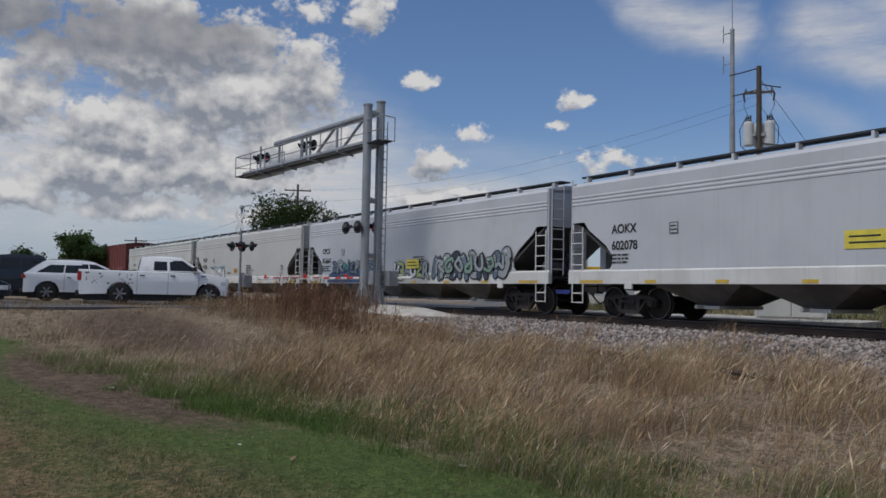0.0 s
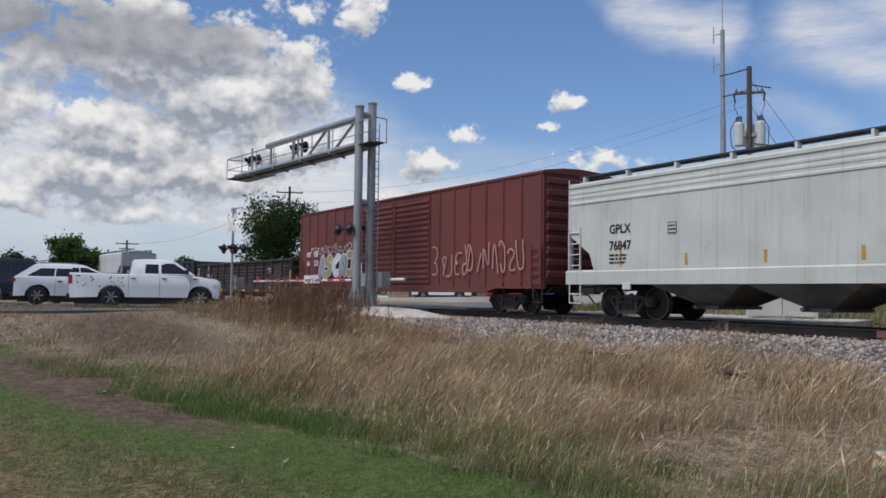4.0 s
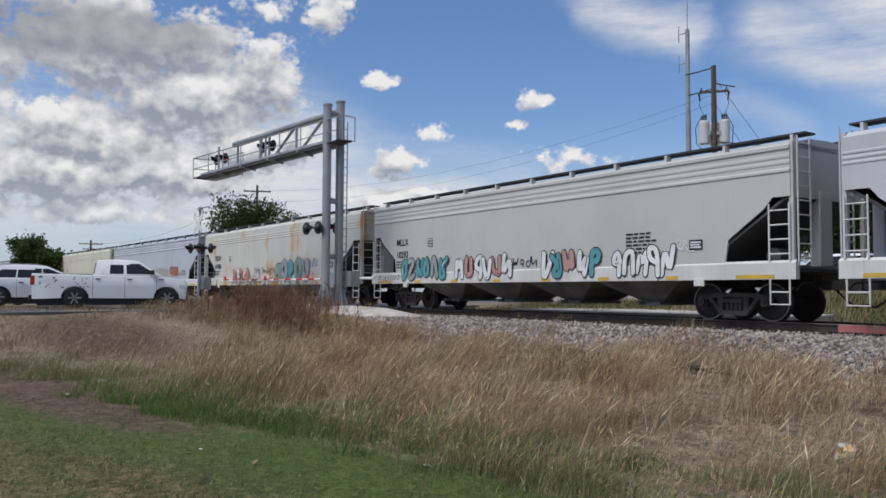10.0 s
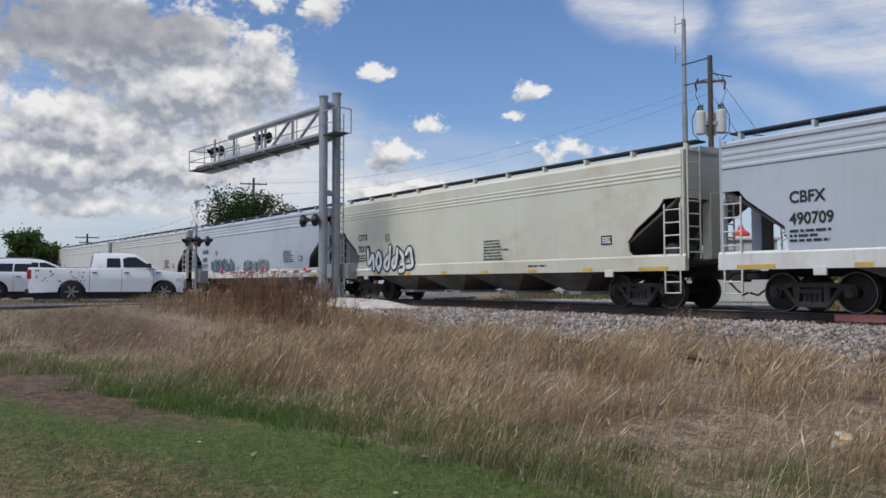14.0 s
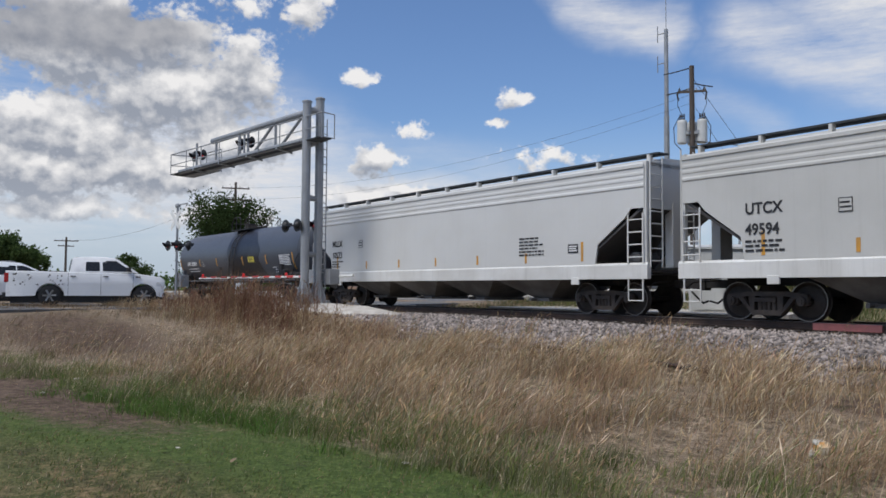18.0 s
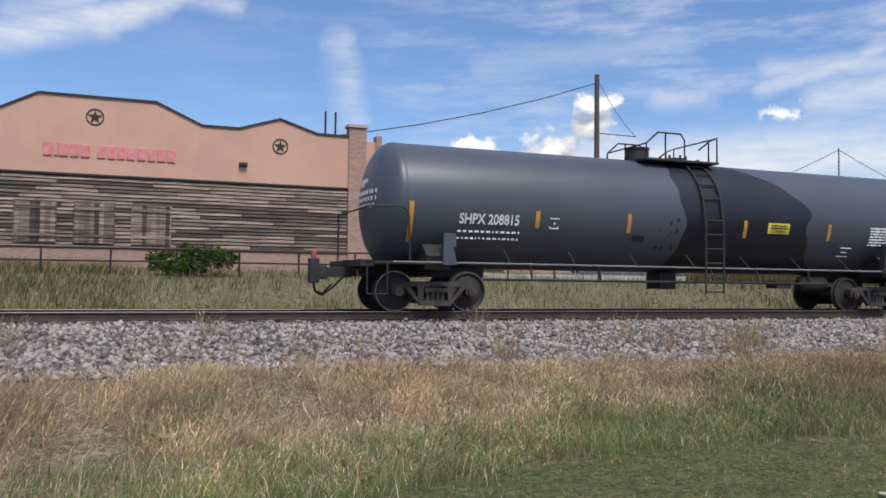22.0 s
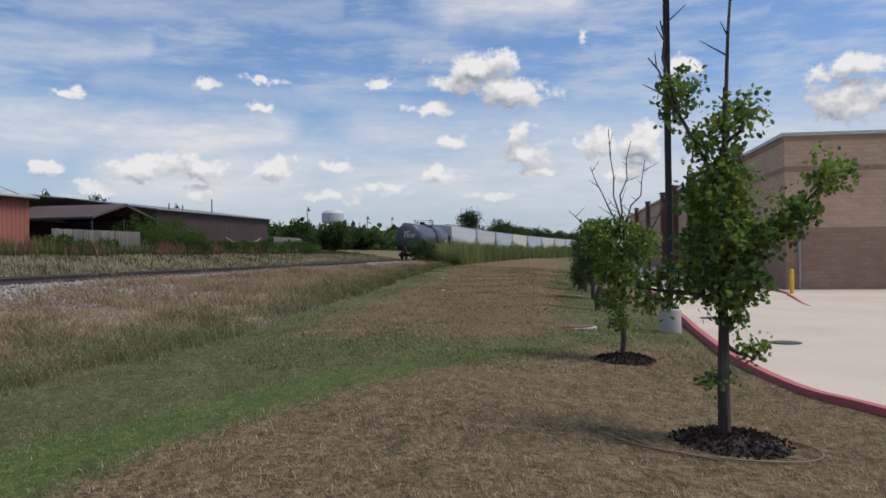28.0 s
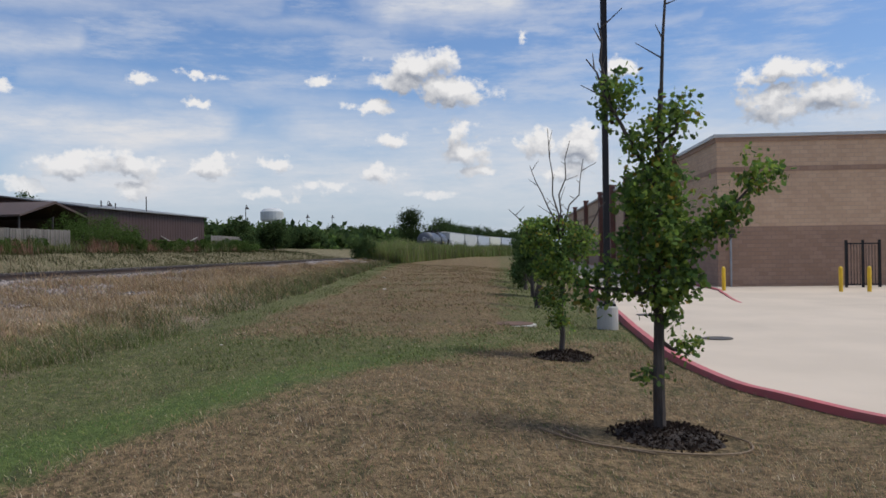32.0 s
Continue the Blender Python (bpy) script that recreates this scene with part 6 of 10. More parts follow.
# ---- behind the line ----
def brickwork(name, a, b, mortar, w=0.22, h=0.075, rough=0.9):
    """Coursed masonry by a brick pattern on upright faces."""
    m = bpy.data.materials.new(name)
    m.use_nodes = True
    g = Graph(m.node_tree)
    co = g.node("ShaderNodeTexCoord").outputs["Object"]
    xyz = g.node("ShaderNodeSeparateXYZ", {0: co}).outputs
    nrm = g.node("ShaderNodeSeparateXYZ", {0: g.node("ShaderNodeNewGeometry").outputs["Normal"]}).outputs
    along_y = g.math("GREATER_THAN", g.math("ABSOLUTE", nrm[0]), 0.7)
    u = g.node("ShaderNodeMix", {0: along_y, 2: xyz[0], 3: xyz[1]}).outputs[0]
    uv = g.node("ShaderNodeCombineXYZ", {0: u, 1: xyz[2]}).outputs[0]
    br = g.node("ShaderNodeTexBrick", {"Vector": uv, "Color1": (*a, 1), "Color2": (*b, 1), "Mortar": (*mortar, 1), "Scale": 1.0, "Mortar Size": 0.008, "Brick Width": w, "Row Height": h, "Bias": 0.0})
    broad = g.noise(co, 0.5, 6.0)
    grain = g.noise(co, 40.0, 4.0)
    col = g.mix(0.35, br.outputs[0], g.mix(broad, (0.2, 0.2, 0.2, 1), (0.8, 0.8, 0.8, 1)), "OVERLAY")
    col = g.mix(0.25, col, g.mix(grain, (0.2, 0.2, 0.2, 1), (0.8, 0.8, 0.8, 1)), "OVERLAY")
    bump = g.node("ShaderNodeBump", {"Strength": 0.5, "Distance": 0.01, "Height": g.math("ADD", g.math("MULTIPLY", br.outputs[1], -1.0), g.math("MULTIPLY", grain, 0.3))})
    bs = g.node("ShaderNodeBsdfPrincipled", {"Base Color": col, "Roughness": rough, "Normal": bump.outputs[0]})
    g.node("ShaderNodeOutputMaterial", {0: bs.outputs[0]})
    return m


MAT_BRICK = brickwork("old_red_brick", (0.42, 0.24, 0.18), (0.30, 0.15, 0.11), (0.38, 0.34, 0.30))
MAT_BLOCK = brickwork("tan_split_block", (0.56, 0.39, 0.26), (0.49, 0.335, 0.22), (0.36, 0.28, 0.22), 0.4, 0.2)
MAT_BLOCK_DARK = brickwork("brown_split_block", (0.36, 0.235, 0.165), (0.30, 0.19, 0.13), (0.22, 0.16, 0.13), 0.4, 0.2)
MAT_BLOCK_RED = brickwork("red_brown_pier_brick", (0.20, 0.09, 0.07), (0.15, 0.07, 0.055), (0.13, 0.08, 0.07), 0.3, 0.1)
MAT_STUCCO = surf("salmon_stucco", (0.60, 0.36, 0.26), (0.54, 0.32, 0.235), 0.4, 0.9, bump=0.1, fine=40, streak=0.12, fine_mix=0.1)
MAT_PLANK = surf("weathered_board", (0.10, 0.058, 0.044), (0.34, 0.27, 0.23), 0.9, 0.9, bump=0.35, fine=30, stretch=(0.7, 1, 14), vary=0.75)
MAT_DARK = surf("dark_trim", (0.03, 0.025, 0.025), None, 2.0, 0.7)
MAT_WOODPOLE = surf("tarred_pole_wood", (0.065, 0.05, 0.042), (0.11, 0.09, 0.075), 1.2, 0.9, bump=0.35, stretch=(6, 6, 0.6))
MAT_REDMETAL = surf("faded_red_sheet", (0.31, 0.105, 0.07), (0.265, 0.088, 0.062), 0.3, 0.7, bump=0.05, fine=20, dirt=(0.25, 0.09, 0.06), dirt_scale=0.4, streak=0.25, fine_mix=0.12)
MAT_ROOFMETAL = surf("pale_roof_sheet", (0.52, 0.53, 0.52), (0.44, 0.45, 0.44), 0.5, 0.45, 0.2, 0.08, streak=0.1)
MAT_BROWNMETAL = surf("dark_brown_sheet", (0.052, 0.026, 0.022), (0.065, 0.035, 0.03), 0.4, 0.6, bump=0.06, fine=20)
MAT_FENCE = surf("grey_fence_board", (0.15, 0.135, 0.12), (0.21, 0.19, 0.17), 2.0, 0.9, bump=0.3, vary=0.35, stretch=(6, 6, 0.6))
MAT_CABINET = surf("white_cabinet_paint", (0.54, 0.55, 0.54), (0.49, 0.495, 0.48), 1.2, 0.5, bump=0.05, streak=0.12, fine_mix=0.1)
MAT_WIRE = surf("black_cable", (0.02, 0.02, 0.02), None, 2, 0.6, bump=0)
MAT_GLASS = surf("dark_window_glass", (0.02, 0.025, 0.03), None, 1.0, 0.08, bump=0)
MAT_LETTER = surf("red_sign_letter", (0.62, 0.17, 0.18), (0.66, 0.26, 0.26), 5.0, 0.6, bump=0)
MAT_YCANOPY = surf("yellow_fascia", (0.75, 0.48, 0.02), None, 2.0, 0.4, bump=0)
MAT_BEIGE = surf("beige_render", (0.42, 0.38, 0.33), (0.37, 0.33, 0.29), 0.5, 0.85, bump=0.1)


def cable(name, a, b, sag, label, r=0.016, n=14):
    a, b = Vector(a), Vector(b)
    pts = [a.lerp(b, i / n) - Vector((0, 0, sag * 4 * (i / n) * (1 - i / n))) for i in range(n + 1)]
    return tagged(part(name, bars(bmesh.new(), pts, r, 5), MAT_WIRE), label, "cable")


def star(parent, x, z, y):
    bm = bmesh.new()
    n = 24
    for i in range(n):
        a, b = 2 * math.pi * i / n, 2 * math.pi * (i + 1) / n
        v = [bm.verts.new((x + r * math.cos(t), y, z + r * math.sin(t))) for r, t in ((0.36, a), (0.36, b), (0.31, b), (0.31, a))]
        bm.faces.new(v)
    ring = bmesh.ops.extrude_face_region(bm, geom=bm.faces[:])
    bmesh.ops.translate(bm, vec=(0, -0.03, 0), verts=[v for v in ring["geom"] if isinstance(v, bmesh.types.BMVert)])
    s = part("star_ring", bm, MAT_DARK, parent)
    pts = [(x + (0.29 if k % 2 == 0 else 0.12) * math.sin(math.pi * k / 5), z + (0.29 if k % 2 == 0 else 0.12) * math.cos(math.pi * k / 5)) for k in range(10)]
    part("star", P(pts, y - 0.03, y), MAT_DARK, s)


def build_shop():
    """The stucco, board and brick shop front with a stepped parapet."""
    y, zb = 37.0, 1.3
    s = thing("shop_building", pose(0, 0, 0), "salmon stucco shop with weathered boards, brick piers and iron stars", "building")
    top = [(-12.5, 8.36), (-11.35, 8.36), (-9.45, 8.97), (-7.6, 8.36), (-5.6, 8.36), (-3.9, 9.27), (0.75, 9.27), (2.7, 8.40), (4.3, 8.40), (6.15, 8.98), (7.9, 8.42), (9.4, 8.42)]
    part("stucco_wall", P([(-12.5, 5.95)] + top + [(9.4, 5.95)], y, y + 0.3), MAT_STUCCO, s)
    part("board_backing", B(-12.5, 9.4, y + 0.06, y + 0.3, 2.9, 5.95), MAT_DARK, s)
    part("brick_base", B(-12.5, 9.4, y - 0.03, y + 0.3, zb, 2.9), MAT_BRICK, s)
    for (a, za), (b, zc) in zip(top, top[1:]):
        part("coping", P([(a, za), (a, za + 0.09), (b, zc + 0.09), (b, zc)], y - 0.06, y + 0.36), MAT_DARK, s)
    part("trim", B(-12.5, 9.4, y - 0.05, y, 5.92, 6.0), MAT_DARK, s)
    part("brick_ledge", B(-12.5, 9.4, y - 0.08, y, 2.86, 2.95), MAT_BRICK, s)
    for a, b, h in ((-13.3, -12.5, 8.75), (9.4, 10.25, 8.9)):
        p = part("pier", B(a, b, y - 0.12, y + 0.45, zb, h), MAT_BRICK, s)
        part("pier_cap", B(a - 0.07, b + 0.07, y - 0.2, y + 0.52, h, h + 0.14), MAT_BEIGE, p)
    part("return_wall", B(10.25, 11.0, y + 0.4, y + 14, 5.95, 8.35), MAT_STUCCO, s)
    part("return_base", B(10.25, 11.0, y + 0.4, y + 14, zb, 5.95), MAT_BRICK, s)
    part("return_pier", B(10.85, 11.15, y + 0.3, y + 0.8, zb, 8.65), MAT_BRICK, s)
    part("side_wall", B(-13.2, -12.6, y + 0.45, y + 14, zb, 8.0), MAT_BRICK, s)
    part("roof", B(-12.6, 10.3, y + 0.3, y + 14, 7.9, 8.1), MAT_DARK, s)
    part("rear_wall", B(-13.2, 11.0, y + 14, y + 14.3, zb, 8.0), MAT_BRICK, s)
    rng = random.Random(8)
    x0, x1 = -12.5, 9.4
    z, rows = 2.97, 18
    h = (5.9 - z) / rows
    meshes = {}
    for r in range(rows):
        x = x0
        while x < x1 - 0.01:
            w = min(rng.choice((1.6, 2.4, 3.2, 3.8)), x1 - x)
            k = round(w, 2)
            if k not in meshes:
                meshes[k] = mesh_of(P([(0, 0.0), (-0.055, 0.005), (-0.02, h - 0.022), (0, h - 0.022)], 0.006, w - 0.006, "x"), "board", MAT_PLANK)
            shared("board", meshes[k], s, pose(x, y + 0.055, z + r * h, 0, 0, 0))
            x += w
    for a in (-4.62, -2.36, -0.08):
        sh = part("shutters", B(a - 0.06, a + 1.56, y - 0.06, y - 0.02, 3.02, 4.8), MAT_PLANK, s, "pair of weathered board shutters")
        for i in range(8):
            part("shutter_board", B(a + i * 0.19, a + i * 0.19 + 0.175, y - 0.10, y - 0.06, 3.05, 4.75), MAT_PLANK, sh)
        for zz in (3.3, 4.45):
            part("batten", B(a, a + 1.5, y - 0.13, y - 0.10, zz, zz + 0.12), MAT_PLANK, sh)
    d = part("door_leaf", B(-10.2, -8.7, y - 0.12, y - 0.04, 1.5, 4.02), surf("grey_door_paint", (0.10, 0.10, 0.10), None, 1, 0.6), s, "dark grey service door under a metal canopy")
    part("notice", B(-9.35, -8.95, y - 0.135, y - 0.12, 2.75, 3.15), MAT_WHITE, d)
    part("handle", B(-10.05, -9.98, y - 0.17, y - 0.12, 2.5, 2.7), MAT_GALV, d)
    part("canopy", P([(y - 1.0, 4.05), (y - 1.0, 4.12), (y - 0.02, 4.85), (y - 0.02, 4.78)], -10.65, -8.45, "x"), MAT_ROOFMETAL, s, "pale sheet-metal canopy")
    for x in (-10.5, -8.6):
        part("canopy_bracket", R((x, y - 0.95, 4.06), (x, y - 0.02, 3.75), 0.03), MAT_DARK, s)
    for x, zz in ((-9.5, 7.68), (-1.7, 8.45), (6.17, 7.75)):
        star(s, x, zz, y)
    for x, zz in ((-7.3, 6.8), (4.5, 6.75)):
        w = part("wall_lamp", P([(y - 0.22, zz), (y - 0.22, zz + 0.1), (y, zz + 0.16), (y, zz - 0.06)], x - 0.18, x + 0.18, "x"), MAT_DARK, s)
    # the shop's name, kept as blocks
    x = -3.65
    for w in (0.34, 0.16, 0.36, 0.34, 0.36, 0.0, 0.34, 0.32, 0.32, 0.36, 0.36, 0.32, 0.34, 0.34):
        if w:
            part("sign_block", B(x, x + w * 0.95, y - 0.06, y, 6.70, 7.24, bevel=0.02), MAT_LETTER, s)
            x += w * 1.2
        else:
            x += 0.2
    for a, b, zz in ((-0.2, 0.9, 9.05), (3.4, 4.9, 8.75)):
        part("roof_unit", B(a, b, y + 3, y + 4.2, 8.0, zz + 0.1, bevel=0.04), MAT_BEIGE, s)
    for x in (8.6, 9.1):
        part("vent_pipe", R((x, y + 1.5, 8.0), (x, y + 1.5, 9.9), 0.05), MAT_DARK, s)
    # low stucco house behind its corner
    h = thing("brown_shed", pose(0, 0, 0), "dark red-brown shed with a low roof beside the shop", "shed")
    part("wall", B(12.4, 16.2, 44, 50, 1.4, 5.2), surf("red_brown_board", (0.10, 0.035, 0.028), None, 0.8, 0.8, bump=0.1), h)
    part("roof", P([(12.0, 5.2), (12.0, 5.3), (14.3, 6.0), (16.6, 5.3), (16.6, 5.2)], 43.6, 50.4), MAT_ROOFMETAL, h)
    part("eave", B(11.6, 12.8, 43.4, 44.0, 5.1, 5.25), MAT_ROOFMETAL, h)


def build_fence():
    """The pipe-rail fence along the top of the bank."""
    f = thing("pipe_fence", pose(0, 0, 0), "dark pipe fence with two rails along the bank", "fence")
    y = 32.0
    xs = [-24 + 2.32 * i for i in range(20)]
    for x in xs:
        z = ground_at(x, y)
        part("post", R((x, y, z - 0.2), (x, y, 2.72), 0.04, 8), MAT_DARK, f)
    for z in (2.70, 2.22):
        part("rail", R((xs[0], y, z - 0.06), (xs[-1], y, z + 0.06), 0.035, 8), MAT_DARK, f)
    w = tagged(part("low_wall", B(12, 26, 33.3, 33.6, 1.2, 2.0, bevel=0.02), MAT_CONCRETE), "low worn concrete wall on the bank", "wall")
    c = thing("chain_link_fence", pose(0, 0, 0), "grey chain-link fence with steel posts", "fence")
    for i in range(6):
        x = 20.0 + i * 1.35
        part("post", R((x, 34.0, 1.3), (x, 34.0, 3.32), 0.035, 8), MAT_GALV, c)
    part("top_rail", R((20.0, 34.0, 3.28), (26.75, 34.0, 3.28), 0.025, 8), MAT_GALV, c)
    bm = bmesh.new()
    for i in range(68):
        x = 20.0 + i * 0.1
        rod(bm, (x, 34.0, 1.5), (x, 34.0, 3.28), 0.004, 3)
        a, b = x, min(x + 1.7, 26.75)
        rod(bm, (a, 34.005, 1.5), (b, 34.005, 1.5 + (b - a)), 0.004, 3)
        a, b = x, max(x - 1.7, 20.0)
        rod(bm, (a, 33.995, 1.5), (b, 33.995, 1.5 + (a - b)), 0.004, 3)
    part("wire_mesh", bm, MAT_GALV, c)
    part("slat_panel", B(20.2, 26.6, 34.03, 34.05, 1.5, 3.1), surf("grey_privacy_fabric", (0.12, 0.125, 0.125), None, 1.0, 0.9, bump=0.1), c)
    r = thing("brick_ruin", pose(0, 0, 0), "low flat-roofed brick outbuilding with a rusty door", "outbuilding")
    part("brick_wall", B(18.3, 22.4, 38.5, 41.5, 1.5, 3.85), MAT_BRICK, r)
    part("rusty_side", B(16.2, 18.3, 38.9, 41.5, 1.5, 4.05), surf("rusty_sheet", (0.10, 0.04, 0.03), (0.06, 0.03, 0.025), 1.0, 0.8, bump=0.15), r)
    part("roof", B(16.0, 22.6, 38.2, 41.8, 4.05, 4.16), MAT_DARK, r)
    t = thing("blue_skip", pose(13.5, 37.5, 0, 0, 0, 8), "dark blue steel skip behind the fence", "skip")
    part("bin", P([(-1.2, 1.5), (-1.5, 2.6), (1.5, 2.6), (1.2, 1.5)], -0.8, 0.8), surf("dark_blue_steel", (0.02, 0.035, 0.07), None, 1.5, 0.6), t)
    u = thing("air_unit", pose(12.2, 35.0, 0), "grey air-conditioning unit on the bank", "air conditioner")
    part("case", B(-0.4, 0.4, -0.4, 0.4, 1.6, 2.5, bevel=0.03), MAT_GALV, u)
    part("fan_grille", lathe(bmesh.new(), [(0.32, 2.5), (0.32, 2.54), (0.1, 2.56)], 16), MAT_DARK, u)


def sheet_wall(parent, a, b, z0, z1, material, ribs, name="sheet_wall", proud=0.03):
    """A wall of ribbed sheet metal from a to b (x, y)."""
    a, b = Vector((*a, 0)), Vector((*b, 0))
    d = (b - a).normalized()
    n = Vector((d.y, -d.x, 0))
    w = part(name, bmesh.new(), material, parent)
    bm = bmesh.new()
    L = (b - a).length
    step = L / ribs
    pts = []
    for i in range(ribs):
        for u, o in ((0.0, 0), (0.78, 0), (0.84, proud), (0.94, proud)):
            pts.append(a + d * (i + u) * step + n * o)
    pts.append(b)
    lo = [bm.verts.new(p + Vector((0, 0, z0))) for p in pts]
    hi = [bm.verts.new(p + Vector((0, 0, z1))) for p in pts]
    for i in range(len(pts) - 1):
        bm.faces.new((lo[i], lo[i + 1], hi[i + 1], hi[i]))
    for p, q in ((a - n * 0.12, b - n * 0.12),):
        v = [bm.verts.new(r + Vector((0, 0, z))) for r, z in ((p, z0), (q, z0), (q, z1), (p, z1))]
        bm.faces.new(v)
        bm.faces.new((lo[0], hi[0], v[3], v[0]))
        bm.faces.new((lo[-1], v[1], v[2], hi[-1]))
        bm.faces.new((hi[0], *hi[1:], v[2], v[3]))
        bm.faces.new((lo[0], v[0], v[1], *lo[:0:-1]))
    bm.to_mesh(w.data)
    bm.free()
    return w


def build_red_hall():
    h = thing("red_metal_hall", pose(0, 0, 0), "red sheet-metal hall with a pale roof and vents", "building")
    A, Bp = (26.7, 36.0), (50.6, 34.0)
    z0, z1 = 1.7, 5.6
    sheet_wall(h, A, Bp, z0, z1, MAT_REDMETAL, 60, "front_wall")
    d = Vector((Bp[0] - A[0], Bp[1] - A[1], 0)).normalized()
    n = Vector((d.y, -d.x, 0))
    back = Vector((-n.x, -n.y, 0))

    def at(u, v, z):
        p = Vector((*A, 0)) + d * u + back * v
        return (p.x, p.y, z)

    L = (Vector(Bp) - Vector(A)).length
    # weathered boards on the gable that looks west
    part("gable_wall", P([(0, z0), (0, z1), (7.0, 7.4), (14.0, 5.6), (14.0, z0)], 0, 0.2, "x"), MAT_DARK, h).matrix_basis = pose(A[0] + 0.05, A[1], 0, 0, 0, math.degrees(math.atan2(back.y, back.x)) - 90)
    rng = random.Random(2)
    g = math.degrees(math.atan2(back.y, back.x)) - 90
    for i in range(24):
        z = z0 + 0.2 + i * 0.22
        top = 14.0 if z < 5.4 else max(0.0, 14.0 - (z - 5.5) / 1.8 * 14)
        lo = 0.0 if z < 5.4 else (z - 5.5) / 1.8 * 7.0
        hi = 14.0 if z < 5.4 else 14.0 - (z - 5.5) / 1.8 * 7.0
        cut = rng.uniform(0.3, 0.7)
        for a, b in ((lo, lo + (hi - lo) * cut), (lo + (hi - lo) * cut, hi)):
            if b - a > 0.3:
                q = part("board", P([(0, 0), (-0.03, 0.01), (-0.012, 0.2), (0, 0.2)], a + 0.01, b - 0.01), MAT_PLANK, h)
                for v in q.data.vertices:
                    v.co = (v.co.x, v.co.y, v.co.z)
                q.matrix_basis = pose(A[0] + 0.045, A[1], z, 0, 0, g)
    for u in (1.2, 5.2):
        part("downpipe", R(at(-0.1, u, z0), at(-0.1, u, 5.5), 0.05), MAT_GALV, h)
    bm = bmesh.new()
    o = 0.5
    for (u0, u1, v0, v1, za, zb) in ((-o, L + o, -0.45, 7.0, z1 - 0.02, 7.46), (-o, L + o, 7.0, 14.4, 7.46, 5.5)):
        lo = [bm.verts.new(at(*q)) for q in ((u0, v0, za), (u1, v0, za), (u1, v1, zb), (u0, v1, zb))]
        hi = [bm.verts.new(Vector(v.co) + Vector((0, 0, 0.1))) for v in lo]
        bm.faces.new(lo)
        bm.faces.new(hi)
        for i in range(4):
            bm.faces.new((lo[i], lo[(i + 1) % 4], hi[(i + 1) % 4], hi[i]))
    part("roof", bm, MAT_ROOFMETAL, h, "pale sheet-metal roof")
    part("gutter", bars(bmesh.new(), [at(-0.4, -0.42, z1 - 0.08), at(L + 0.4, -0.42, z1 - 0.08)], 0.06), MAT_DARK, h)
    part("end_wall", P([(0, z0), (0, z1), (7.0, 7.4), (14.0, 5.6), (14.0, z0)], 0, 0.2, "x"), MAT_REDMETAL, h).matrix_basis = pose(Bp[0] - 0.25, Bp[1], 0, 0, 0, g)
    for u in (1.5, 3.6, 5.3, 7.2, 11.0, 15.4, 19.0):
        hd = part("vent_hood", P([(0, 4.55), (0, 4.8), (-0.3, 4.7), (-0.34, 4.5)], -0.2, 0.2, "x"), MAT_GALV, h)
        hd.matrix_basis = pose(*at(u, -0.03, 0), 0, 0, math.degrees(math.atan2(d.y, d.x)))
    for u in (2.0, 5.7, 6.9, 11.2, 15.0, 16.2):
        lv = part("louvre_frame", B(-0.34, 0.34, -0.06, 0.0, 2.55, 3.2), MAT_DARK, h)
        lv.matrix_basis = pose(*at(u, -0.03, 0), 0, 0, math.degrees(math.atan2(d.y, d.x)))
        for k in range(5):
            part("slat", P([(-0.1, 0), (-0.1, 0.02), (-0.05, 0.08), (-0.05, 0.06)], -0.3, 0.3, "x"), MAT_GALV, lv).matrix_basis = pose(0, 0, 2.6 + k * 0.12)
    part("corner_trim", R(at(10.6, -0.05, z0), at(10.6, -0.05, z1), 0.06), MAT_DARK, h)
    for u, v in ((17.0, 1.5), (3.0, 2.5), (9.6, 2.0)):
        part("roof_vent", lathe(bmesh.new(), [(0.14, 5.8), (0.14, 6.7), (0.2, 6.72), (0.2, 6.82), (0.05, 6.9)], 12, at(u, v, 0)), MAT_GALV, h)


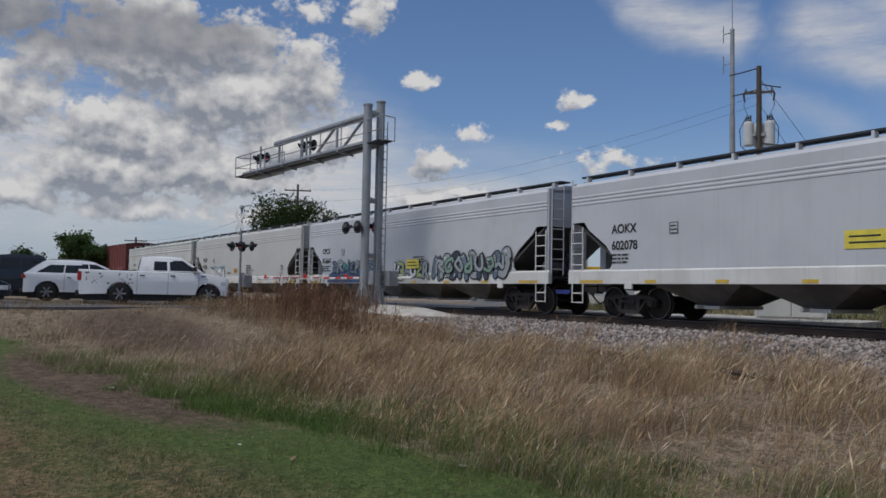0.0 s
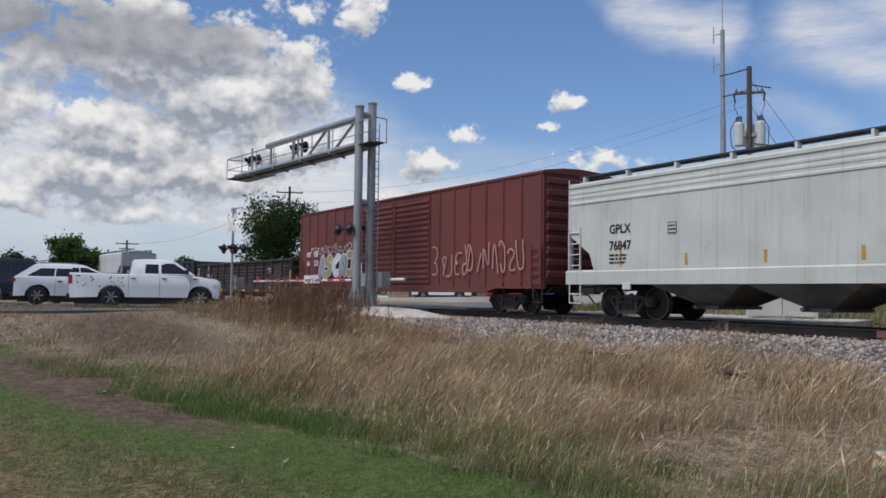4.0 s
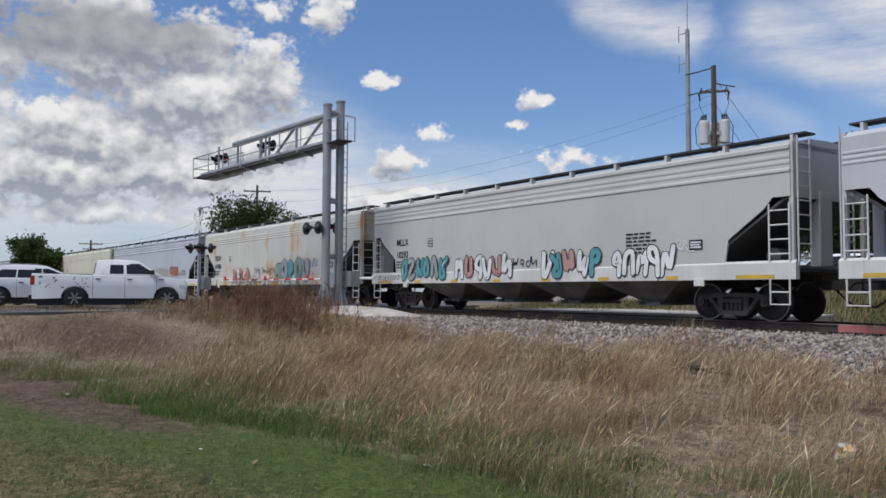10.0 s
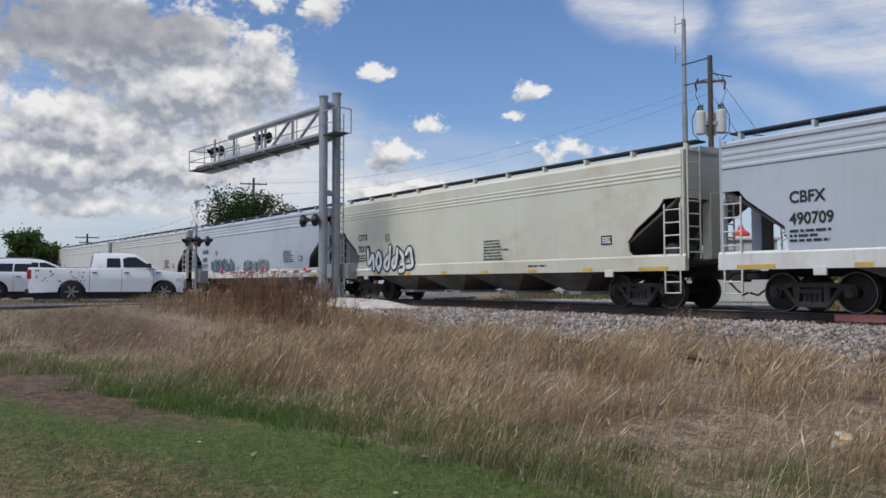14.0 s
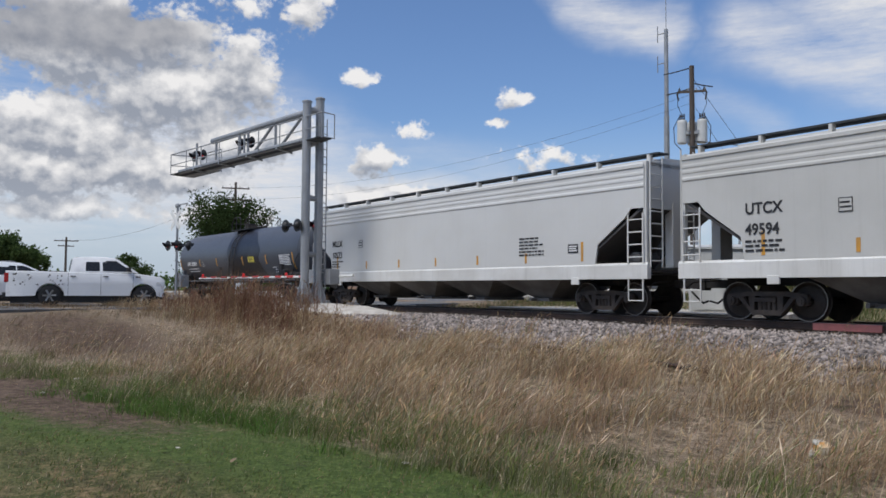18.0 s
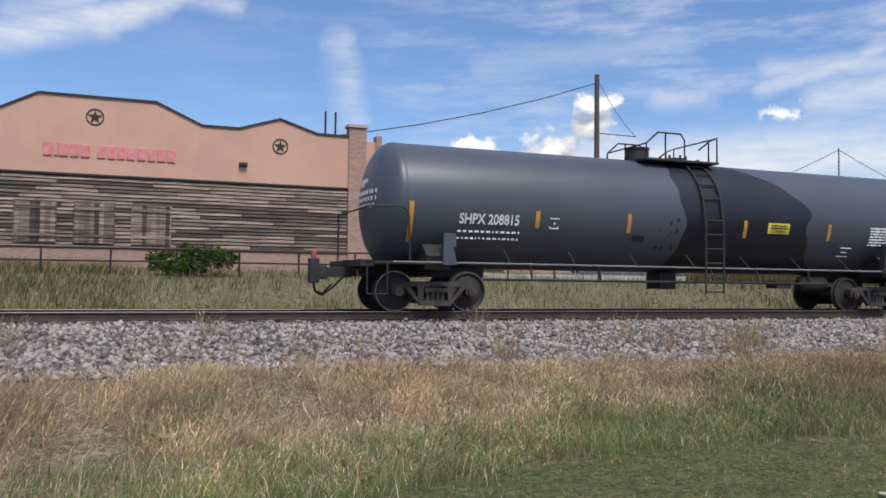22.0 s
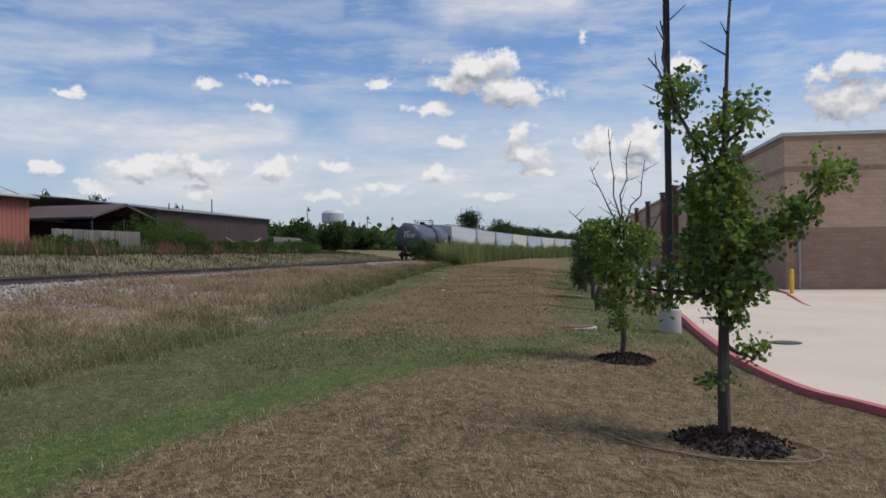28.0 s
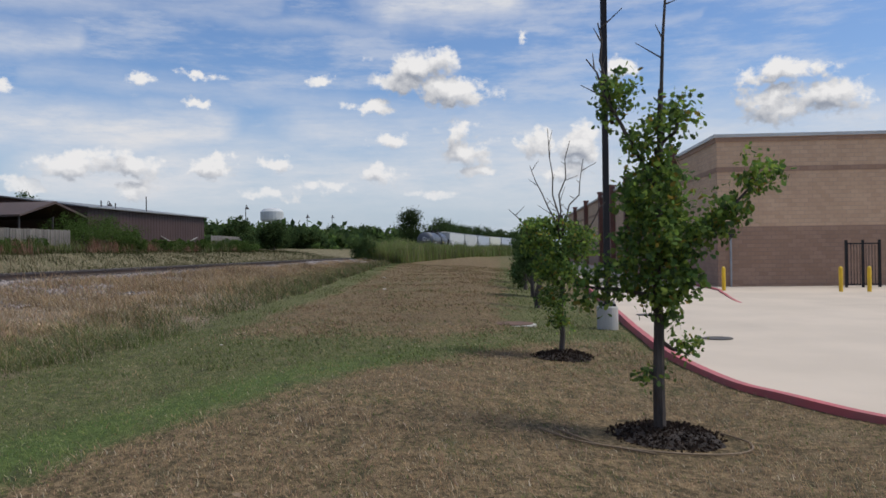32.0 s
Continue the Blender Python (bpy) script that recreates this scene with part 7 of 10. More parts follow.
def build_brown_hall():
    h = thing("brown_metal_hall", pose(0, 0, 0), "dark brown sheet-metal hall with a low pitched roof", "building")
    A, Bp, z0 = (68.5, 33.8), (92.0, 31.6), 1.7
    sheet_wall(h, A, Bp, z0, 5.75, MAT_BROWNMETAL, 40, "front_wall")
    d = Vector((Bp[0] - A[0], Bp[1] - A[1], 0)).normalized()
    back = Vector((-d.y, d.x, 0))

    def at(u, v, z):
        p = Vector((*A, 0)) + d * u + back * v
        return (p.x, p.y, z)

    L = (Vector(Bp) - Vector(A)).length
    g = math.degrees(math.atan2(d.y, d.x))
    part("west_wall", P([(0.1, z0), (0.1, 5.75), (9.0, 6.9), (18, 5.4), (18, z0)], 0.1, 0.3, "x"), MAT_BROWNMETAL, h).matrix_basis = pose(*at(0, 0, 0), 0, 0, g)
    part("east_wall", P([(0.1, z0), (0.1, 5.75), (9.0, 6.9), (18, 5.4), (18, z0)], -0.3, -0.1, "x"), MAT_BROWNMETAL, h).matrix_basis = pose(*at(L, 0, 0), 0, 0, g)
    bm = bmesh.new()
    for (v0, v1, za, zb) in ((-0.4, 9.0, 5.7, 6.95), (9.0, 18.4, 6.95, 5.4)):
        lo = [bm.verts.new(at(*q)) for q in ((-9.5 if v0 > 0 else -0.4, v0, za), (L + 0.4, v0, za), (L + 0.4, v1, zb), (-9.5 if v0 > 0 else -0.4, v1, zb))]
        hi = [bm.verts.new(Vector(v.co) + Vector((0, 0, 0.1))) for v in lo]
        bm.faces.new(lo)
        bm.faces.new(hi)
        for i in range(4):
            bm.faces.new((lo[i], lo[(i + 1) % 4], hi[(i + 1) % 4], hi[i]))
    part("roof", bm, surf("grey_roof_sheet", (0.22, 0.22, 0.21), None, 0.5, 0.5, 0.1), h)
    p = part("porch_roof", P([(-9.0, 4.6), (-9.0, 4.75), (-4.5, 6.0), (0.0, 4.9), (0.0, 4.75), (-4.5, 5.8)], 0.0, 9.0), surf("tan_roof_edge", (0.085, 0.055, 0.045), None, 0.5, 0.7), h)
    p.matrix_basis = pose(*at(0, 0, 0), 0, 0, g)
    for u in (-8.7, -4.5, -0.3):
        part("porch_post", R(at(u, 0.3, z0), at(u, 0.3, 4.7), 0.09), MAT_DARK, h)
    part("porch_back", B(-9.0, 0, 8.8, 9.0, z0, 4.7), MAT_BROWNMETAL, h).matrix_basis = pose(*at(0, 0, 0), 0, 0, g)
    part("porch_deck", B(-9.0, 0, 0, 9.0, z0 - 0.3, z0 + 0.05), MAT_CONCRETE, h).matrix_basis = pose(*at(0, 0, 0), 0, 0, g)
    part("hose", bars(bmesh.new(), [at(13 + i * 0.85, -0.12, 3.45 - 0.75 * math.sin(math.pi * i / 10)) for i in range(11)], 0.05), MAT_CONCRETE, h, "pale cable sagging along the wall")
    for u, z in ((5.5, 6.7), (8.0, 6.6), (14.0, 7.6)):
        part("roof_pipe", R(at(u, 2.0, 5.9), at(u, 2.0, z), 0.06), MAT_DARK, h)
    f = thing("board_fence", pose(0, 0, 0), "weathered grey board fence beside the brown hall", "fence")
    bd = mesh_of(box(bmesh.new(), 0.0, 0.14, -0.012, 0.012, 0, 1.95, bevel=0.004), "fence_board", MAT_FENCE)
    rng = random.Random(6)
    for i in range(70):
        x = 51.6 + i * 0.15
        shared("fence_board", bd, f, pose(x, 33.0 - 0.09 * (x - 51.6) + rng.uniform(-0.01, 0.01), 1.6 + rng.uniform(-0.03, 0.03)))
    for i in range(90):
        x = 92.3 + i * 0.15
        shared("fence_board", bd, f, pose(x, 30.9 + 0.0 * x, 1.75 + rng.uniform(-0.03, 0.03)))


def pole(name, x, y, z0, z1, r, label, material=None, arms=(), lean=0.0):
    p = thing(name, pose(x, y, z0, 0, lean, 0), label, "pole")
    part("shaft", R((0, 0, -0.3), (0, 0, z1 - z0), r, 10, r * 0.72), material or MAT_WOODPOLE, p)
    for z, w, turn in arms:
        a = part("crossarm", B(-w, w, -0.05, 0.05, z - z0 - 0.06, z - z0 + 0.06), MAT_WOODPOLE, p)
        a.matrix_basis = pose(0, 0, 0, 0, 0, turn)
        for k in range(4):
            u = -w * 0.92 + 1.84 * w * k / 3
            part("insulator", lathe(bmesh.new(), [(0.03, 0), (0.05, 0.04), (0.03, 0.08), (0.05, 0.12), (0.01, 0.17)], 8, (u, 0, z - z0 + 0.05)), MAT_GALV, a)
    return p


def build_poles():
    p = pole("transformer_pole", -28.7, 38, 1.0, 14.55, 0.19, "dark wooden utility pole with three transformers", arms=((13.05, 0.78, 37),))
    for c, s in ((-0.44, -0.33), (0.44, 0.33), (-0.36, 0.48)):
        t = part("transformer", lathe(bmesh.new(), [(0.24, 9.05), (0.28, 9.10), (0.28, 10.3), (0.24, 10.4), (0.05, 10.45)], 16, (c, s, 0.0)), MAT_CABINET, p, "pale grey can transformer")
        part("hanger", B(min(c, 0), max(c, 0), min(s, 0), max(s, 0), 9.55, 9.75), MAT_GALV, t)
        for k in (-0.14, 0.0, 0.14):
            part("bushing", lathe(bmesh.new(), [(0.03, 10.4), (0.06, 10.48), (0.03, 10.56), (0.06, 10.64), (0.02, 10.78)], 8, (c + k, s, 0)), MAT_DARK, t)
        part("lead", bars(bmesh.new(), [(c, s, 10.7), (c * 1.45, s * 1.45, 11.3), (c * 1.35, s * 1.35, 12.1)], 0.016), MAT_WIRE, p)
        part("lead", bars(bmesh.new(), [(c * 1.3, s * 1.3, 10.6), (c * 1.85, s * 1.85, 10.0), (c * 1.75, s * 1.75, 9.1), (c * 1.1, s * 1.1, 8.7)], 0.024), MAT_WIRE, p)
    for k in (-0.62, 0.62):
        part("cut_out", bars(bmesh.new(), [(k * 0.8, k * 0.6, 12.05), (k * 0.86, k * 0.66, 12.3), (k * 1.05, k * 0.8, 11.95), (k * 0.95, k * 0.72, 11.55)], 0.05), MAT_DARK, p)
    for z, w in ((12.0, -1.35), (12.3, 1.1), (13.2, -1.5)):
        part("strain_insulator", bars(bmesh.new(), [(0, 0, z + 0.25), (w * 0.5, w * 0.35, z + 0.05), (w * 0.85, w * 0.6, z - 0.05)], 0.035), MAT_WIRE, p)
    part("conduit", R((0.3, -0.1, 0), (0.3, -0.1, 7.0), 0.09), MAT_GALV, p)
    cable("cable", (-28.6, 38.1, 13.7), (-22.6, 42.5, 2.0), 0.0, "thin steel stay of the transformer pole", 0.013, 2)
    cable("cable", (-28.6, 38.1, 12.2), (-23.8, 41.6, 2.0), 0.0, "thin steel stay of the transformer pole", 0.013, 2)
    m = thing("antenna_mast", pose(-30.5, 38, 0.95), "slim galvanised antenna mast with whip aerials", "antenna mast")
    for a, b, r in ((0, 5.5, 0.2), (5.5, 11, 0.17), (11, 16.2, 0.13)):
        part("section", R((0, 0, a), (0, 0, b), r, 12, r * 0.92), MAT_GALV, m)
    part("foot", B(-0.5, 0.5, -0.5, 0.5, -0.3, 0.12, bevel=0.03), MAT_CONCRETE, m)
    part("whip", R((0, 0, 16.2), (0, 0, 18.6), 0.025), MAT_GALV, m)
    for z in (14.2, 16.0):
        part("dipole", bars(bmesh.new(), [(0, 0, z), (-0.55, -0.1, z), (-0.55, -0.1, z - 0.5), (-0.55, -0.1, z + 0.5)], 0.035), MAT_GALV, m)
    pole("stub_pole", -31.9, 38, 1.0, 9.75, 0.16, "plain dark wooden pole without arms")
    pole("utility_pole", -24.8, 54.6, 1.8, 13.6, 0.16, "wooden utility pole with two crossarms", arms=((13.1, 1.25, -10), (12.0, 1.1, 40)), lean=2)
    pole("utility_pole", 26.2, 42, 1.8, 14.4, 0.2, "tall dark wooden utility pole beside the hall")
    p = pole("utility_pole", 20.2, 56.5, 1.8, 10.4, 0.16, "grey wooden pole with crossarm and transformers", arms=((9.9, 1.2, 20),))
    for k in (-0.5, 0.5):
        part("transformer", lathe(bmesh.new(), [(0.24, 6.5), (0.28, 6.55), (0.28, 7.5), (0.05, 7.6)], 14, (k, -0.2, 0)), MAT_CABINET, p)
    pole("utility_pole", -74.7, 28.6, 1.0, 11.9, 0.16, "wooden utility pole with crossarms behind the trees", arms=((11.3, 1.3, 70), (10.2, 1.6, 70)))
    pole("utility_pole", -118.0, 21.5, 1.0, 8.4, 0.18, "distant wooden utility pole with a crossarm", arms=((7.9, 1.5, 80), (7.2, 1.0, 80)))
    pole("thin_pole", 39.8, 36.5, 1.8, 10.0, 0.07, "slim grey steel pole behind the red hall", MAT_GALV)
    cable("cable", (-28.7, 38, 10.2), (26.2, 42, 13.9), 4.3, "black cable slung along the back of the line", 0.03)
    cable("cable", (39.8, 36.5, 9.9), (26.8, 37.0, 5.6), 0.5, "thin cable from the steel pole to the hall", 0.02)
    cable("cable", (39.8, 36.5, 9.9), (50.0, 34.0, 5.7), 0.4, "thin stay from the steel pole to the hall", 0.02)
    cable("cable", (-28.7, 38, 12.9), (-74.7, 28.6, 11.4), 1.6, "thin overhead wire across the road", 0.007)
    cable("cable", (-28.7, 38, 12.4), (-74.7, 28.6, 10.3), 1.6, "thin overhead wire across the road", 0.007)
    cable("cable", (26.2, 42, 10.8), (29.0, 42, 10.8), 0.0, "thin steel arm on the tall pole", 0.03)
    cable("cable", (26.2, 42, 14.2), (29.0, 42, 10.8), 0.3, "drooping service wire on the tall pole", 0.015)
    cable("cable", (-74.7, 28.6, 11.2), (-118.0, 21.5, 8.0), 1.5, "thin overhead wire beside the road", 0.012)
    for x, y, h in ((42.0, 80.0, 11.8), (95.0, 62.0, 10.4), (136.0, 63.6, 11.0), (158.0, 45.8, 11.3), (186.0, 39.4, 10.6), (222, 40, 12.0)):
        l = thing("gooseneck_lamp", pose(x, y, 1.5), "dark gooseneck street lamp with a bell shade", "street lamp", "gooseneck lamps")
        part("post", R((0, 0, -0.3), (0, 0, h - 2.5), 0.12, 10, 0.07), MAT_DARK, l)
        part("neck", bars(bmesh.new(), [(0, 0, h - 2.5), (0.05, 0, h - 1.9), (0.35, 0, h - 1.6), (0.75, 0, h - 1.65), (0.9, 0, h - 1.9)], 0.05), MAT_DARK, l)
        part("shade", lathe(bmesh.new(), [(0.08, 0.0), (0.16, -0.15), (0.5, -0.55), (0.48, -0.56)], 16, (0.9, 0, h - 1.85)), MAT_DARK, l)


def build_signals():
    c = thing("signal_cabinet", pose(-16.75, 23.7, 0.85, 0, 0, 40), "white steel signal cabinet with doors beside the track", "cabinet")
    part("case", B(-1.05, 1.05, -0.75, 0.75, 0, 2.15, bevel=0.025), MAT_CABINET, c)
    part("roof", P([(-0.85, 2.15), (-0.85, 2.22), (0, 2.34), (0.85, 2.22), (0.85, 2.15)], -1.15, 1.15, "x"), MAT_CABINET, c)
    part("plinth", B(-1.12, 1.12, -0.82, 0.82, -0.35, 0.0), MAT_CONCRETE, c)
    d = part("door", B(-0.95, -0.02, -0.79, -0.75, 0.12, 2.05, bevel=0.01), MAT_CABINET, c)
    part("handle", B(-0.2, -0.12, -0.84, -0.79, 0.95, 1.15), MAT_DARK, d)
    part("door", B(0.02, 0.95, -0.79, -0.75, 0.12, 2.05, bevel=0.01), MAT_CABINET, c)
    part("meter_box", B(1.05, 1.2, -0.5, -0.1, 1.3, 1.75, bevel=0.02), MAT_CABINET, c)
    part("vent_cover", lathe(bmesh.new(), [(0.3, 2.33), (0.28, 2.43), (0.12, 2.55), (0.05, 2.71), (0.02, 2.73)], 8), surf("red_cover", (0.6, 0.05, 0.03), None, 3, 0.6), c, "small red cover")
    pad = tagged(part("gravel_pad", P([(-26.0, 20.9), (-22, 20.2), (-14.2, 20.6), (-13.4, 22.2), (-14.6, 25.4), (-19, 26.6), (-26, 25.5)], 0.55, 0.9, "z"), MAT_GRAVEL), "pale gravel pad under the signal cabinet", "gravel", kind="structure")
    s = thing("railway_signal", pose(-8.75, 22.0, 0.55), "galvanised railway signal mast with black hooded heads", "railway signal")
    part("mast", R((0, 0, 0), (0, 0, 6.0), 0.1, 12), MAT_GALV, s)
    part("foot", B(-0.3, 0.3, -0.3, 0.3, -0.2, 0.25), MAT_CONCRETE, s)
    part("cable_duct", bars(bmesh.new(), [(-0.2, -0.1, 0.3), (-0.25, -0.2, -0.1)], 0.06), MAT_GALV, s)
    for z in (2.75, 5.1):
        part("bracket", bars(bmesh.new(), [(-0.85, 0, z), (0.85, 0, z)], 0.05), MAT_GALV, s)
        part("platform", B(-0.9, 0.9, -0.1, 0.5, z - 0.12, z - 0.06), MAT_GALV, s)
    part("hoop", bars(bmesh.new(), [(0.45 + 0.28 * math.cos(k * math.pi / 6), -0.05, 2.2 + 0.28 * math.sin(k * math.pi / 6)) for k in range(13)], 0.02), MAT_GALV, s)
    part("hoop", bars(bmesh.new(), [(-0.45 + 0.28 * math.cos(k * math.pi / 6), -0.05, 2.2 + 0.28 * math.sin(k * math.pi / 6)) for k in range(13)], 0.02), MAT_GALV, s)
    part("ladder", ladder(0.25, 0.65, 0.35, 0.2, 5.6, 18), MAT_GALV, s)
    part("rail", bars(bmesh.new(), [(-0.85, 0, 5.1), (-0.85, 0, 6.0), (0.0, 0, 6.0)], 0.03), MAT_GALV, s)
    for x, z, side in ((0.85, 5.75, 1), (-0.8, 3.3, -1)):
        hd = part("signal_head", B(x - 0.11, x + 0.11, -0.26, 0.26, z - 0.1, z + 0.72, bevel=0.04), MAT_SIGNAL_BLACK, s, "black signal head with a hooded background")
        bm = bmesh.new()
        b = [(0.11 * side, z - 0.06), (0.11 * side, z + 0.70), (0.58 * side, z + 0.68), (0.42 * side, z - 0.1)]
        prism(bm, [(x + p, q) for p, q in b], -0.27, 0.27)
        part("hood", bm, MAT_SIGNAL_BLACK, hd)
        for k in range(5):
            part("fin", B(x - 0.2 * side - 0.04, x - 0.2 * side + 0.04, -0.2, 0.2, z + 0.0 + k * 0.13, z + 0.06 + k * 0.13), MAT_SIGNAL_BLACK, hd)
    hd = part("signal_head", lathe(bmesh.new(), [(0.1, -0.15), (0.3, -0.1), (0.3, 0.1), (0.1, 0.2)], 16, (0.75, 0, 3.35), "x"), MAT_SIGNAL_BLACK, s)
    part("hood", lathe(bmesh.new(), [(0.18, 0.1), (0.2, 0.75), (0.17, 0.75)], 16, (0.85, 0, 3.35), "x"), MAT_SIGNAL_BLACK, hd)


def build_town():
    s = thing("strip_shop", pose(0, 0, 0), "low beige strip shop with a brown brick front", "building")
    A, Bp = Vector((-66.2, 35.3, 0)), Vector((-56.5, 50.0, 0))
    d = (Bp - A).normalized()
    ang = math.degrees(math.atan2(d.y, d.x))
    L = (Bp - A).length
    M = pose(A.x, A.y, 0.8, 0, 0, ang)
    s.matrix_basis = M
    part("wall", B(0, L, 0, 16, 0, 3.4), MAT_BLOCK_DARK, s)
    part("fascia", B(-0.15, L + 0.15, -0.15, 16.15, 3.4, 5.9), MAT_BEIGE, s)
    part("coping", B(-0.3, L + 0.3, -0.3, 16.3, 5.9, 6.1), MAT_DARK, s)
    for a in (2.0, 6.0, 10.0, 13.5):
        w = part("window", B(a, a + 2.2, -0.05, 0.0, 0.6, 2.6), MAT_GLASS, s)
        part("awning", P([(-0.9, 2.7), (-0.9, 2.8), (-0.05, 3.3), (-0.05, 3.2)], a - 0.2, a + 2.4, "x"), MAT_BROWNMETAL, s)
    x = 5.2
    for w in (0.5, 0.32, 0.32, 0.3, 0.0, 0.34, 0.32, 0.3, 0.3, 0.0, 0.32, 0.34, 0.36):
        if w:
            part("sign_block", B(x, x + w * 0.85, -0.25, -0.15, 4.3, 4.75), MAT_WHITE, s)
        x += w or 0.2
    g = thing("fuel_station", pose(-66.5, 54.5, 0.8, 0, 0, 43), "fuel station with a long yellow canopy", "fuel station")
    part("canopy", B(0, 27, 0, 9, 3.0, 3.25), MAT_WHITE, g)
    part("fascia", B(-0.1, 27.1, -0.12, 9.1, 2.95, 3.72), MAT_YCANOPY, g, "yellow canopy fascia with a pale stripe")
    part("stripe", B(-0.12, 27.12, -0.135, -0.12, 3.2, 3.35), MAT_WHITE, g)
    for i in range(5):
        part("column", B(1.5 + i * 6, 1.85 + i * 6, 3, 3.35, 0, 3.0), MAT_WHITE, g)
    part("kiosk", B(4, 22, 11, 18, 0, 3.1), MAT_BEIGE, g)
    part("kiosk_front", B(5, 21, 10.9, 11, 0.5, 2.5), MAT_GLASS, g)
    for i in range(4):
        part("pump", B(4.4 + i * 6, 5.0 + i * 6, 3.0, 3.5, 0, 1.6, bevel=0.05), MAT_CABINET, g)
    a = thing("lane_sign", pose(-52.5, 40.0, 0.9, 0, 0, 50), "white lane sign with black arrows on a post", "road sign")
    part("post", R((0, 0, -0.2), (0, 0, 2.6), 0.04), MAT_GALV, a)
    part("board", B(-0.75, 0.75, -0.03, 0.0, 2.55, 3.5), MAT_WHITE, a)
    for k in (-0.45, 0.0, 0.45):
        part("arrow", P([(k - 0.04, 2.7), (k - 0.04, 3.1), (k - 0.14, 3.1), (k, 3.35), (k + 0.14, 3.1), (k + 0.04, 3.1), (k + 0.04, 2.7)], -0.04, -0.031), MAT_BLACK_INK, a)
    pole("thin_pole", -50.0, 43.1, 0.9, 6.2, 0.09, "slim steel post with a dark head beside the street", MAT_GALV)
    b = thing("bus_sign", pose(-62.0, 33.5, 0.9), "small white sign on a post by the road", "road sign")
    part("post", R((0, 0, -0.2), (0, 0, 4.4), 0.05), MAT_GALV, b)
    part("board", B(-0.3, 0.3, -0.05, -0.02, 3.3, 4.3), MAT_WHITE, b)
    t = thing("water_tower", pose(-82.6, 125.2, 1.0), "pale grey water tower with a conical roof on legs", "water tower")
    part("tank", lathe(bmesh.new(), [(0.2, 12.8), (1.6, 13.2), (2.1, 14.2), (2.1, 18.3), (2.35, 18.4), (0.15, 19.9), (0.1, 20.4)], 24), MAT_CABINET, t)
    for k in range(6):
        a = k * math.pi / 3
        part("leg", R((2.3 * math.cos(a), 2.3 * math.sin(a), -0.3), (1.9 * math.cos(a), 1.9 * math.sin(a), 14.3), 0.12), MAT_GALV, t)
    part("balcony", lathe(bmesh.new(), [(2.1, 14.0), (2.6, 14.0), (2.6, 14.9), (2.55, 14.9)], 24), MAT_GALV, t)
    part("riser", R((0, 0, -0.3), (0, 0, 13), 0.35), MAT_GALV, t)
    for k, z in ((0, 16.9), (0, 15.6)):
        part("mark", B(-0.25, 0.25, -2.14, -2.09, z, z + 0.7), MAT_DARK, t)
    m = thing("lattice_aerial", pose(-78.0, 124.0, 1.0), "thin aerial mast beside the water tower", "aerial")
    part("mast", R((0, 0, -0.3), (0, 0, 24.5), 0.3, 8, 0.12), MAT_GALV, m)
    part("aerial", B(-0.5, 0.5, -0.2, 0.2, 20.0, 21.5), MAT_GALV, m)
    f = thing("far_water_tank", pose(236, 60.5, 1.0), "distant pale water tank on legs", "water tower")
    part("tank", lathe(bmesh.new(), [(0.3, 9.5), (3.2, 10.0), (3.4, 10.5), (3.4, 12.8), (2.6, 13.6), (0.1, 14.0)], 20), MAT_CABINET, f)
    for k in range(4):
        a = k * math.pi / 2
        part("leg", R((2.6 * math.cos(a), 2.6 * math.sin(a), -0.3), (2.6 * math.cos(a), 2.6 * math.sin(a), 10.2), 0.2), MAT_GALV, f)
    for x, y, w, h in ((150, 52, 16, 4.4), (196, 56, 22, 4.8), (175, 40, 9, 3.6)):
        q = thing("far_house", pose(x, y, 1.2, 0, 0, 4), "distant low pale house behind the trees", "house", "distant houses")
        part("wall", B(-w / 2, w / 2, -4, 4, -0.3, h - 1.2), MAT_BEIGE, q)
        part("roof", P([(-4.6, h - 1.2), (0, h + 0.6), (4.6, h - 1.2)], -w / 2 - 0.4, w / 2 + 0.4, "x"), MAT_ROOFMETAL, q)


build_shop()
build_fence()
build_red_hall()
build_brown_hall()
build_poles()
build_signals()
build_town()

# ---- the store, its yard and the saplings' strip ----
MAT_KERB = surf("red_kerb_paint", (0.47, 0.115, 0.12), (0.38, 0.12, 0.12), 2.5, 0.8, bump=0.1, dirt=(0.36, 0.30, 0.27), dirt_scale=2.5, dirt_at=(0.6, 0.75))
MAT_LOT = surf("pale_concrete_yard", (0.56, 0.47, 0.37), (0.50, 0.42, 0.33), 0.3, 0.85, bump=0.08, fine=60, dirt=(0.41, 0.34, 0.27), dirt_scale=0.25, dirt_at=(0.52, 0.8), fine_mix=0.15)
MAT_BOLLARD = surf("yellow_bollard_paint", (0.72, 0.46, 0.02), None, 2.0, 0.45, bump=0.05)
MAT_POLE_BLACK = surf("black_pole_paint", (0.010, 0.010, 0.012), None, 1.5, 0.75, bump=0.03)
LOT_Z = -0.30
KERB = [(8.2, -6.5), (8.0, -4.6), (8.35, -4.12), (9.56, -3.67), (10.6, -3.36), (13.2, -3.28), (17.0, -3.5), (22.0, -3.94), (30.0, -4.6), (38.0, -5.3), (60.0, -7.2), (90.0, -9.4), (130.0, -12.5)]


